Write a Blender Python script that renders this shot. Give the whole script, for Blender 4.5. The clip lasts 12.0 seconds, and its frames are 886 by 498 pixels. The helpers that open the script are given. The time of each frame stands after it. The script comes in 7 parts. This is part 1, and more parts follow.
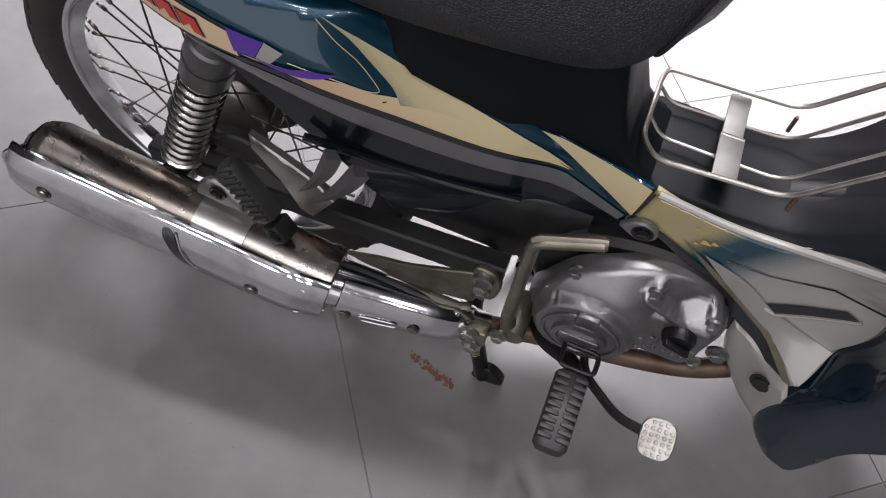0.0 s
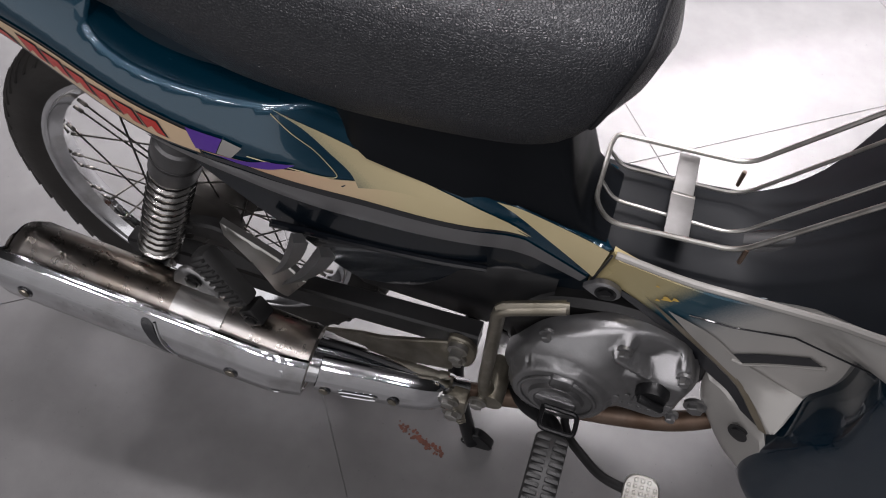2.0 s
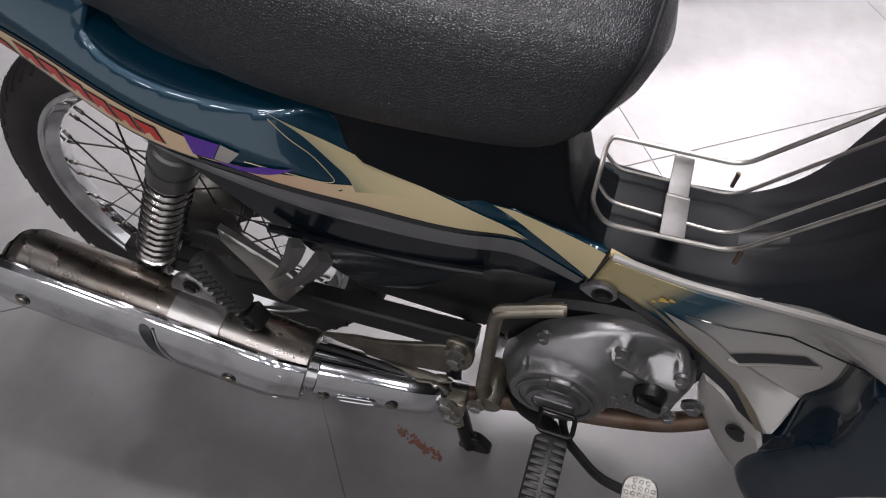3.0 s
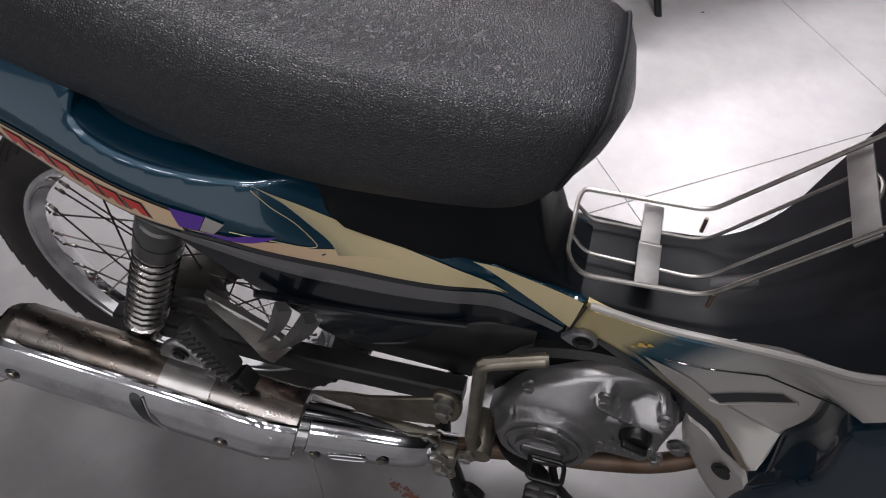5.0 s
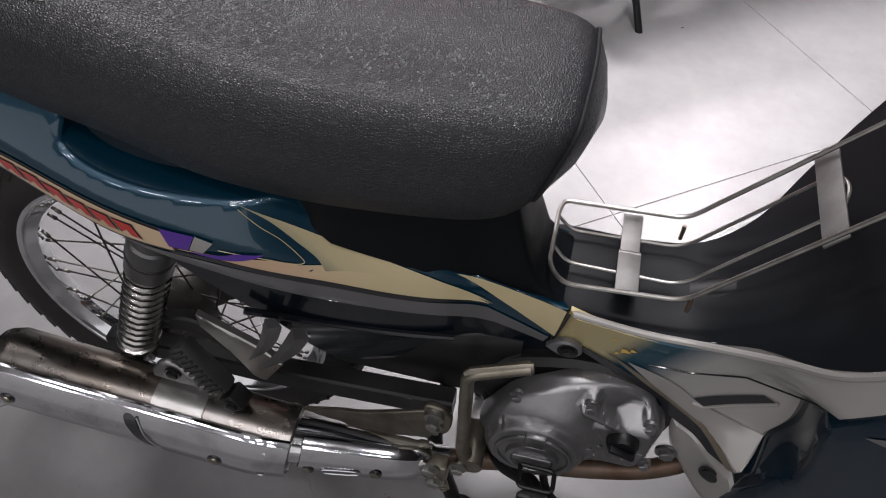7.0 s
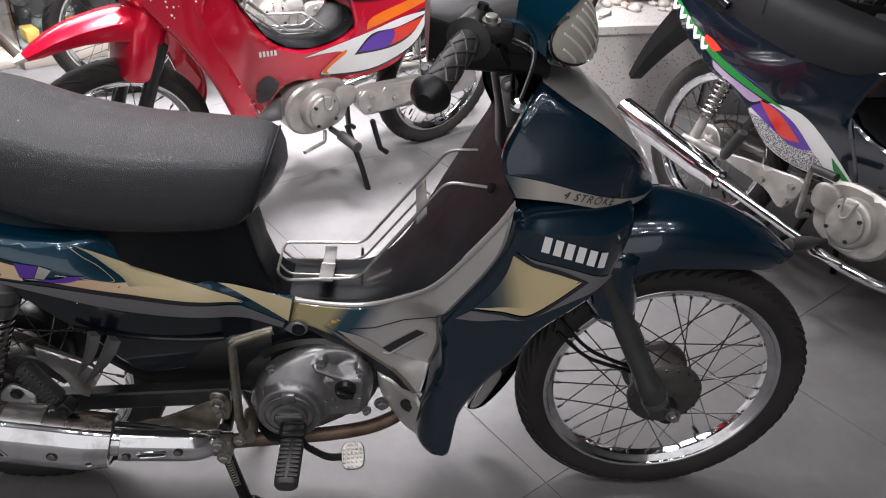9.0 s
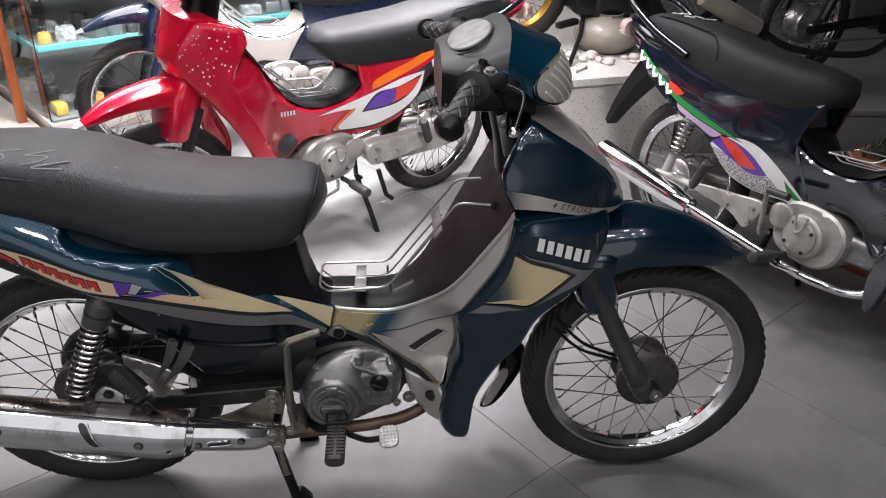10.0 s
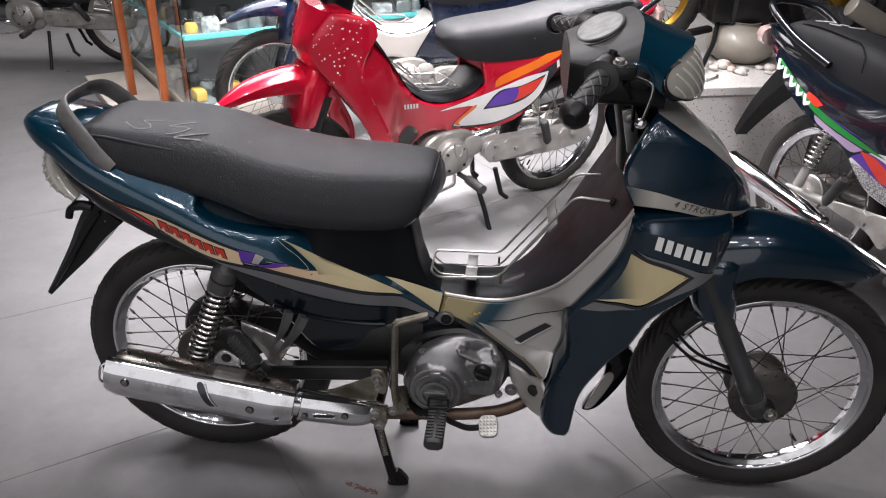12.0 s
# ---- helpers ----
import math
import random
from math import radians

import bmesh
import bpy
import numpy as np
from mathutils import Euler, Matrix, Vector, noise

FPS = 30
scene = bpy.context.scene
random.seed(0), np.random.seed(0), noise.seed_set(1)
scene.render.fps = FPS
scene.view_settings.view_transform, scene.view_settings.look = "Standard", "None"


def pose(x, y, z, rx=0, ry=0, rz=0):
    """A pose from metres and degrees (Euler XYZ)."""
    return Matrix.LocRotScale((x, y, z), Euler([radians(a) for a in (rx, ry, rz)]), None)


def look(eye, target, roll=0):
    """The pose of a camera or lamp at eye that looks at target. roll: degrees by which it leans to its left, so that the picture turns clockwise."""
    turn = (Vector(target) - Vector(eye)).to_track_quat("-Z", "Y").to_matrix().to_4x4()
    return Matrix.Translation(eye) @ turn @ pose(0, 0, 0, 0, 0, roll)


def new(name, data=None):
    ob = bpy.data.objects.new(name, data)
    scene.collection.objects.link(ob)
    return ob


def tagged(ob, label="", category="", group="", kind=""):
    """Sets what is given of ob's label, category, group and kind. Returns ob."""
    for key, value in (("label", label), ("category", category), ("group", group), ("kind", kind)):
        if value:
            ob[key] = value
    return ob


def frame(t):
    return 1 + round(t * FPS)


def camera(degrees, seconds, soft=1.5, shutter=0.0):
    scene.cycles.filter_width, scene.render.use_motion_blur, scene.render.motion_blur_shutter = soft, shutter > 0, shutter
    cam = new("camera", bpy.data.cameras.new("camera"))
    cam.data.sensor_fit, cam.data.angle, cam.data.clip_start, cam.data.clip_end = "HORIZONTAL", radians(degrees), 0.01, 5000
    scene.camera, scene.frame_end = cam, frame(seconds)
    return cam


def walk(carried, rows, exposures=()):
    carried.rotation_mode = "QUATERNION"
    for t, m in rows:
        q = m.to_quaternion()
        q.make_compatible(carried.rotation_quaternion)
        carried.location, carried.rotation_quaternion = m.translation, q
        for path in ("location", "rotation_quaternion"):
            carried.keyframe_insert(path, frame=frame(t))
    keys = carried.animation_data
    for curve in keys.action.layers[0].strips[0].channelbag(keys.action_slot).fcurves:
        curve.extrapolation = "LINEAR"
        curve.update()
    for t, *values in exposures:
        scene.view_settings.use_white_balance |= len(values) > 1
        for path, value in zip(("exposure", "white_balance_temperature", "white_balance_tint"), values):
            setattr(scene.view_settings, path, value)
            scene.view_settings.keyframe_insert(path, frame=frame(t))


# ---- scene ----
cam = camera(60.3, 12.0, soft=1.1)
PATH = [
    (0, (0.463, -0.544, 1.115), (0.216, 0.426, -0.617), 8.7),
    (0.5, (0.488, -0.546, 1.133), (0.152, 0.483, -0.548), 3.1),
    (1, (0.494, -0.538, 1.139), (0.157, 0.521, -0.524), 2.2),
    (1.5, (0.496, -0.532, 1.142), (0.168, 0.545, -0.511), 2.9),
    (2, (0.499, -0.532, 1.143), (0.191, 0.558, -0.505), 3.6),
    (2.5, (0.497, -0.537, 1.142), (0.194, 0.562, -0.501), 3.7),
    (4.5, (0.505, -0.535, 1.168), (0.218, 0.629, -0.433), 2.7),
    (5, (0.502, -0.537, 1.173), (0.211, 0.664, -0.399), 2.1),
    (5.5, (0.5, -0.538, 1.173), (0.212, 0.674, -0.392), 1.7),
    (6, (0.5, -0.539, 1.171), (0.219, 0.68, -0.39), 1.9),
    (6.5, (0.498, -0.539, 1.17), (0.214, 0.682, -0.388), 1.6),
    (7, (0.517, -0.552, 1.184), (0.228, 0.693, -0.355), 1.0),
    (7.5, (0.569, -0.619, 1.217), (0.309, 0.749, -0.218), -0.4),
    (7.7, (0.585, -0.682, 1.217), (0.398, 0.721, -0.197), -0.4),
    (9.3, (0.718, -1.219, 1.348), (0.875, 0.484, 0.313), 4.0),
    (9.5, (0.692, -1.287, 1.365), (0.847, 0.43, 0.351), 2.9),
    (10, (0.65, -1.399, 1.386), (0.801, 0.347, 0.423), 1.9),
    (10.5, (0.64, -1.428, 1.379), (0.766, 0.334, 0.441), 2.3),
    (11, (0.633, -1.439, 1.367), (0.672, 0.319, 0.415), 2.9),
    (11.5, (0.641, -1.43, 1.361), (0.557, 0.322, 0.4), 1.8),
    (12, (0.641, -1.418, 1.356), (0.509, 0.335, 0.402), 1.7),
]
walk(cam, [(t, look(eye, target, roll)) for t, eye, target, roll in PATH],
     [(0, 0.34), (0.5, 0.24), (2.5, 0.05), (4.5, -0.12), (5.5, -0.18), (7.5, -0.18), (9.3, 0.06), (12, 0.04)])

# ---- room light ----
world = bpy.data.worlds.new("room_air")
world.use_nodes = True
world.node_tree.nodes["Background"].inputs[0].default_value = (0.80, 0.88, 1.0, 1)
world.node_tree.nodes["Background"].inputs[1].default_value = 0.04
scene.world = world


def lamp_panel(x, y, z, sx, sy, watts, colour=(1.0, 0.955, 0.99)):
    d = bpy.data.lights.new("unseen_area_light", "AREA")
    d.shape, d.size, d.size_y, d.energy, d.color = "RECTANGLE", sx, sy, watts, colour
    o = new("unseen_area_light", d)
    o.matrix_world = pose(x, y, z)
    return o


CEIL = 3.1
# unseen panels, placed and powered to brighten the seat, bikes and background
PANELS = [(0.20, 1.62, 1.2, 0.7, 100, 70), (0.30, 2.75, 1.6, 0.8, 34, 180), (-0.7, 4.3, 1.2, 1.2, 30, 180), (-1.0, 3.3, 2.0, 2.0, 75, 180), (-2.6, 4.4, 2.2, 2.2, 100, 180)]
# fill light added from the front, set in an unseen, assumed shop-front opening
ASSUMED_OPENING = (-4.2, 2.2, 2.5)
front_fill = lamp_panel((ASSUMED_OPENING[0] + ASSUMED_OPENING[1]) / 2, -4.0, ASSUMED_OPENING[2] / 2, ASSUMED_OPENING[1] - ASSUMED_OPENING[0], ASSUMED_OPENING[2], 42, (1.0, 0.965, 0.985))
front_fill.name = front_fill.data.name = "front_fill_light"
front_fill.matrix_world = pose((ASSUMED_OPENING[0] + ASSUMED_OPENING[1]) / 2, -4.0, ASSUMED_OPENING[2] / 2, 90, 0, 0)
for px, py, sx, sy, w, spread in PANELS:
    lamp_panel(px, py, CEIL - 0.05, sx, sy, w).data.spread = radians(spread)
# a display spot behind the bikes, aimed down at the aisle between them
spot = lamp_panel(1.3, 3.1, CEIL - 0.12, 0.30, 0.30, 5)
spot.data.spread = radians(22)
spot.matrix_world = look((1.3, 3.1, CEIL - 0.12), (0.70, 0.98, 0.0))
# and a fill lamp added over the aisle to brighten the red bike
spot = lamp_panel(1.0, -0.9, CEIL - 0.12, 0.30, 0.30, 8)
spot.data.spread = radians(40)
spot.matrix_world = look((1.0, -0.9, CEIL - 0.12), (0.85, 1.65, 0.4))
# rows of small downlights over the aisle and over the bikes
SPOTS = [(-1.0 + 0.6 * i + 0.3 * (j % 2), -1.25 - 0.85 * j, 4.0) for j in range(3) for i in range(6)]
SPOTS += [(-1.0 + 0.5 * i, 0.40, 10.0) for i in range(5)]
for sx, sy, w in SPOTS:
    lamp_panel(sx, sy, CEIL - 0.09, 0.13, 0.13, w)


# ---- materials ----
def link(nt, a, b):
    nt.links.new(a, b)


def mat(name, col, rough=0.5, metal=0.0, col2=None, nscale=6.0, bump=0.0, bscale=180.0, coat=0.0, rvar=0.08, spec=0.5, mix=(0.35, 0.7)):
    """A surface with colour and gloss varied at two scales and fine relief."""
    m = bpy.data.materials.new(name)
    m.use_nodes = True
    nt = m.node_tree
    b = nt.nodes["Principled BSDF"]
    tc = nt.nodes.new("ShaderNodeTexCoord")
    n1 = nt.nodes.new("ShaderNodeTexNoise")
    n1.inputs["Scale"].default_value, n1.inputs["Detail"].default_value = nscale, 8
    link(nt, tc.outputs["Object"], n1.inputs["Vector"])
    ramp = nt.nodes.new("ShaderNodeValToRGB")
    c2 = col2 if col2 else tuple(c * 0.82 for c in col)
    ramp.color_ramp.elements[0].position, ramp.color_ramp.elements[1].position = mix
    ramp.color_ramp.elements[0].color, ramp.color_ramp.elements[1].color = (*c2, 1), (*col, 1)
    link(nt, n1.outputs["Fac"], ramp.inputs["Fac"])
    link(nt, ramp.outputs["Color"], b.inputs["Base Color"])
    n2 = nt.nodes.new("ShaderNodeTexNoise")
    n2.inputs["Scale"].default_value, n2.inputs["Detail"].default_value = nscale * 5, 6
    link(nt, tc.outputs["Object"], n2.inputs["Vector"])
    mr = nt.nodes.new("ShaderNodeMapRange")
    mr.inputs["To Min"].default_value, mr.inputs["To Max"].default_value = max(0.02, rough - rvar), min(1, rough + rvar)
    link(nt, n2.outputs["Fac"], mr.inputs["Value"])
    link(nt, mr.outputs["Result"], b.inputs["Roughness"])
    b.inputs["Metallic"].default_value = metal
    b.inputs["Coat Weight"].default_value = coat
    b.inputs["Coat Roughness"].default_value = 0.04
    b.inputs["Specular IOR Level"].default_value = spec
    if bump:
        n3 = nt.nodes.new("ShaderNodeTexNoise")
        n3.inputs["Scale"].default_value, n3.inputs["Detail"].default_value = bscale, 4
        link(nt, tc.outputs["Object"], n3.inputs["Vector"])
        bp = nt.nodes.new("ShaderNodeBump")
        bp.inputs["Strength"].default_value, bp.inputs["Distance"].default_value = bump, 0.002
        link(nt, n3.outputs["Fac"], bp.inputs["Height"])
        link(nt, bp.outputs["Normal"], b.inputs["Normal"])
    return m


def mat_blend(name, stops, way, rough=0.35, metal=0.2, coat=0.6, start=0.0, end=1.0, grain=0.06):
    """Sprayed paint that fades from colour to colour along a direction of the thing."""
    m = mat(name, (0.5, 0.5, 0.5), rough, metal, coat=coat)
    nt = m.node_tree
    b = nt.nodes["Principled BSDF"]
    tc = [n for n in nt.nodes if n.type == "TEX_COORD"][0]
    noise_node = nt.nodes.new("ShaderNodeTexNoise")
    noise_node.inputs["Scale"].default_value = 700
    link(nt, tc.outputs["Object"], noise_node.inputs["Vector"])
    dot = nt.nodes.new("ShaderNodeVectorMath")
    dot.operation = "DOT_PRODUCT"
    link(nt, tc.outputs["Object"], dot.inputs[0])
    dot.inputs[1].default_value = way
    mr = nt.nodes.new("ShaderNodeMapRange")
    mr.inputs["From Min"].default_value, mr.inputs["From Max"].default_value = start, end
    link(nt, dot.outputs["Value"], mr.inputs["Value"])
    add = nt.nodes.new("ShaderNodeMath")
    add.operation = "MULTIPLY_ADD"
    link(nt, noise_node.outputs["Fac"], add.inputs[0])
    add.inputs[1].default_value = grain
    link(nt, mr.outputs["Result"], add.inputs[2])
    ramp = nt.nodes.new("ShaderNodeValToRGB")
    el = ramp.color_ramp.elements
    while len(el) < len(stops):
        el.new(0.5)
    for e, (p, c) in zip(el, stops):
        e.position, e.color = p, (*c, 1)
    link(nt, add.outputs["Value"], ramp.inputs["Fac"])
    link(nt, ramp.outputs["Color"], b.inputs["Base Color"])
    return m


def mat_vinyl(name, col, scale=330.0, strength=0.5, rough=0.42):
    """Grained seat vinyl: small raised cells between fine furrows."""
    m = mat(name, col, rough, col2=tuple(c * 0.7 for c in col), nscale=5, spec=0.5)
    nt = m.node_tree
    tc = [n for n in nt.nodes if n.type == "TEX_COORD"][0]
    warp = nt.nodes.new("ShaderNodeTexNoise")
    warp.inputs["Scale"].default_value = 90
    link(nt, tc.outputs["Object"], warp.inputs["Vector"])
    mixv = nt.nodes.new("ShaderNodeVectorMath")
    mixv.operation = "MULTIPLY_ADD"
    link(nt, warp.outputs["Color"], mixv.inputs[0])
    mixv.inputs[1].default_value = (0.0022, 0.0022, 0.0022)
    link(nt, tc.outputs["Object"], mixv.inputs[2])
    v = nt.nodes.new("ShaderNodeTexVoronoi")
    v.feature = "DISTANCE_TO_EDGE"
    v.inputs["Scale"].default_value = scale
    link(nt, mixv.outputs["Vector"], v.inputs["Vector"])
    mr = nt.nodes.new("ShaderNodeMapRange")
    mr.inputs["From Max"].default_value = 0.30
    link(nt, v.outputs["Distance"], mr.inputs["Value"])
    bp = nt.nodes.new("ShaderNodeBump")
    bp.inputs["Strength"].default_value, bp.inputs["Distance"].default_value = strength, 0.0012
    link(nt, mr.outputs["Result"], bp.inputs["Height"])
    link(nt, bp.outputs["Normal"], nt.nodes["Principled BSDF"].inputs["Normal"])
    return m


def dusty(m, scale=22.0, size=0.028, col=(0.55, 0.55, 0.53)):
    """Sparse specks of dust lying on a dark surface."""
    nt = m.node_tree
    b = nt.nodes["Principled BSDF"]
    tc = [n for n in nt.nodes if n.type == "TEX_COORD"][0]
    v = nt.nodes.new("ShaderNodeTexVoronoi")
    v.inputs["Scale"].default_value = scale
    link(nt, tc.outputs["Object"], v.inputs["Vector"])
    near = nt.nodes.new("ShaderNodeMath")
    near.operation = "LESS_THAN"
    link(nt, v.outputs["Distance"], near.inputs[0])
    near.inputs[1].default_value = size
    mx = nt.nodes.new("ShaderNodeMix")
    mx.data_type = "RGBA"
    link(nt, near.outputs[0], mx.inputs[0])
    link(nt, b.inputs["Base Color"].links[0].from_socket, mx.inputs[6])
    mx.inputs[7].default_value = (*col, 1)
    link(nt, mx.outputs[2], b.inputs["Base Color"])
    return m


TEAL = mat("teal_metallic_paint", (0.001, 0.041, 0.074), 0.24, 0.40, (0.001, 0.033, 0.060), coat=1.0, nscale=3)
NAVYTEAL = mat("dark_teal_paint", (0.0018, 0.016, 0.031), 0.22, 0.30, (0.0014, 0.013, 0.026), coat=1.0, nscale=3)
SILVERP = mat("silver_paint", (0.46, 0.445, 0.42), 0.36, 0.45, (0.40, 0.39, 0.37), coat=0.6, nscale=4)
GREYP = mat("dull_grey_paint", (0.20, 0.20, 0.205), 0.4, 0.5, coat=0.4)
GOLDP = mat("pale_gold_paint", (0.60, 0.51, 0.30), 0.38, 0.15, (0.53, 0.44, 0.24), coat=0.6, nscale=10)
BLACKINK = mat("black_decal", (0.012, 0.013, 0.016), 0.3, coat=0.5)
WHITEINK = mat("white_decal", (0.75, 0.75, 0.73), 0.35, coat=0.4)
REDINK = mat("red_decal", (0.55, 0.03, 0.02), 0.35, coat=0.4)
CREAMINK = mat("cream_decal", (0.70, 0.52, 0.33), 0.35, coat=0.4)
PURPLEINK = mat("purple_decal", (0.10, 0.03, 0.34), 0.35, coat=0.4)
VINYL = mat_vinyl("black_grained_vinyl", (0.0220, 0.0238, 0.0280), 390, 0.45, 0.32)
VINYL_SOFT = mat_vinyl("black_smooth_vinyl", (0.016, 0.0165, 0.018), 520, 0.16, 0.60)
VINYL_SOFT.node_tree.nodes["Principled BSDF"].inputs["Specular IOR Level"].default_value = 0.22
BLACKP = mat("black_satin_plastic", (0.006, 0.0062, 0.007), 0.36, spec=0.32, bump=0.06, bscale=600, nscale=9)
BLACKG = mat("black_gloss_plastic", (0.005, 0.0065, 0.0095), 0.22, nscale=9, coat=0.3)
DARKM = mat("dark_grey_painted_metal", (0.028, 0.028, 0.029), 0.38, 0.4, (0.016, 0.016, 0.016), nscale=20, bump=0.05)
STEELD = mat("dull_plated_steel", (0.30, 0.28, 0.235), 0.40, 0.85, (0.17, 0.155, 0.12), nscale=30, bump=0.06)
ZINC = mat("zinc_plated_steel", (0.42, 0.415, 0.395), 0.36, 0.9, (0.27, 0.26, 0.235), nscale=45, bump=0.05)
CHROME = mat("chrome", (0.77, 0.78, 0.80), 0.095, 1.0, (0.58, 0.58, 0.58), nscale=25, rvar=0.05, mix=(0.3, 0.5), bump=0.05, bscale=26)
STAINED = mat("heat_stained_chrome", (0.45, 0.43, 0.41), 0.30, 1.0, (0.30, 0.262, 0.225), nscale=14, rvar=0.12, mix=(0.35, 0.62))
ALU = mat("cast_aluminium", (0.33, 0.33, 0.335), 0.38, 0.9, (0.24, 0.24, 0.24), nscale=18, bump=0.12, bscale=420)
ENGP = mat("silver_engine_paint", (0.32, 0.32, 0.325), 0.33, 0.85, (0.20, 0.20, 0.202), nscale=16, bump=0.10, bscale=380)
ALUBRIGHT = mat("bright_aluminium", (0.54, 0.54, 0.53), 0.32, 0.9, (0.40, 0.39, 0.37), nscale=20, bump=0.06, bscale=300)
RUBBER = mat("tyre_rubber", (0.016, 0.0152, 0.0145), 0.62, col2=(0.028, 0.026, 0.024), nscale=10, bump=0.15, bscale=260, spec=0.3)
PEGRUBBER = mat("peg_rubber", (0.018, 0.018, 0.018), 0.50, col2=(0.03, 0.03, 0.03), nscale=30, bump=0.1)
RUST = mat("rusty_header_pipe", (0.15, 0.11, 0.085), 0.5, 0.6, (0.09, 0.055, 0.035), nscale=30, bump=0.1)
SPOKEM = mat("dull_spoke_steel", (0.26, 0.25, 0.23), 0.35, 0.9, (0.12, 0.11, 0.10), nscale=40)
LENS = mat("clear_lamp_lens", (0.40, 0.385, 0.335), 0.2, 0.0, (0.33, 0.32, 0.28), nscale=12, coat=1.0)
LENSRIB = mat("lamp_lens_ribs", (0.68, 0.66, 0.60), 0.2, 0.0, (0.60, 0.58, 0.52), nscale=12, coat=1.0)
DASHM = mat("grey_dash_plastic", (0.060, 0.060, 0.060), 0.46, 0.1, (0.045, 0.045, 0.045), spec=0.3, nscale=8, bump=0.05)
GAUGE = mat("pale_gauge_face", (0.36, 0.36, 0.35), 0.5, 0.0, (0.22, 0.225, 0.22), nscale=38, spec=0.3)
STRAPM = mat("dull_grey_strap", (0.24, 0.235, 0.23), 0.55, 0.6, (0.16, 0.155, 0.15), nscale=30, bump=0.05)
BRONZE = mat("bronze_silver_paint", (0.26, 0.225, 0.165), 0.36, 0.55, (0.20, 0.175, 0.135), coat=0.6, nscale=6)
HUBM = mat("brown_grey_drum", (0.088, 0.083, 0.078), 0.5, 0.5, (0.06, 0.055, 0.05), nscale=18, bump=0.08)
FORKM = mat("grey_fork_paint", (0.065, 0.066, 0.068), 0.36, 0.4, (0.05, 0.05, 0.052), nscale=14)
SPRINGM = mat("polished_spring_steel", (0.62, 0.61, 0.59), 0.24, 1.0, (0.48, 0.47, 0.45), nscale=60)
CUPM = mat("grey_cup_paint", (0.10, 0.10, 0.101), 0.36, 0.5, (0.075, 0.075, 0.076), nscale=20)
# the fairing's teal, darkened for the shade inside the grip scoop
SCOOP_SHADE = mat("shade_darkened_teal", (0.002, 0.012, 0.022), 0.55, 0.1, spec=0.2, nscale=12)
COVERM = mat("blue_black_gloss_plastic", (0.0022, 0.0068, 0.0120), 0.24, 0.1, (0.0030, 0.0052, 0.0080), nscale=7, coat=0.5)
CHALK = mat("chalk", (0.42, 0.42, 0.42), 0.9, nscale=60)

for dm in (VINYL, VINYL_SOFT, BLACKP, BLACKG):
    dusty(dm)

# ---- shaping helpers ----
def part(name, bm, material, parent=None, label="", sharp=40, kind=""):
    me = bpy.data.meshes.new(name)
    bmesh.ops.recalc_face_normals(bm, faces=bm.faces)
    bm.to_mesh(me)
    bm.free()
    for p in me.polygons:
        p.use_smooth = True
    me.set_sharp_from_angle(angle=radians(sharp))
    me.materials.append(material)
    o = new(name, me)
    if parent:
        o.parent = parent
    return tagged(o, label=label, kind=kind)


def thing(name, label, category, m=None, group=""):
    o = new(name)
    o.empty_display_size = 0.1
    if m:
        o.matrix_world = m
    return tagged(o, label, category, group)


def ease(x, xs, ys):
    """A smooth curve through a few stations."""
    if x <= xs[0]:
        return ys[0]
    if x >= xs[-1]:
        return ys[-1]
    i = max(k for k in range(len(xs) - 1) if xs[k] <= x)
    h = xs[i + 1] - xs[i]
    def slope(k):
        if k <= 0 or k >= len(xs) - 1:
            return 0.0
        a, b = (ys[k] - ys[k - 1]) / (xs[k] - xs[k - 1]), (ys[k + 1] - ys[k]) / (xs[k + 1] - xs[k])
        return 0.0 if a * b <= 0 else 2 * a * b / (a + b)
    if i == 0:
        m0 = (ys[1] - ys[0]) / h
    else:
        m0 = slope(i)
    m1 = (ys[-1] - ys[-2]) / h if i == len(xs) - 2 else slope(i + 1)
    t = (x - xs[i]) / h
    return ((2 * t ** 3 - 3 * t * t + 1) * ys[i] + (t ** 3 - 2 * t * t + t) * h * m0
            + (-2 * t ** 3 + 3 * t * t) * ys[i + 1] + (t ** 3 - t * t) * h * m1)


def spline(pts, n=8, closed=False):
    """Points along a smooth line through pts (any dimension)."""
    p = [np.array(q, float) for q in pts]
    k = len(p)
    out = []
    for i in range(k if closed else k - 1):
        a, b, c, d = (p[(i - 1) % k], p[i], p[(i + 1) % k], p[(i + 2) % k]) if closed else (p[max(i - 1, 0)], p[i], p[i + 1], p[min(i + 2, k - 1)])
        for j in range(n):
            t = j / n
            out.append(0.5 * (2 * b + (c - a) * t + (2 * a - 5 * b + 4 * c - d) * t * t + (3 * b - a - 3 * c + d) * t ** 3))
    if not closed:
        out.append(p[-1])
    return out


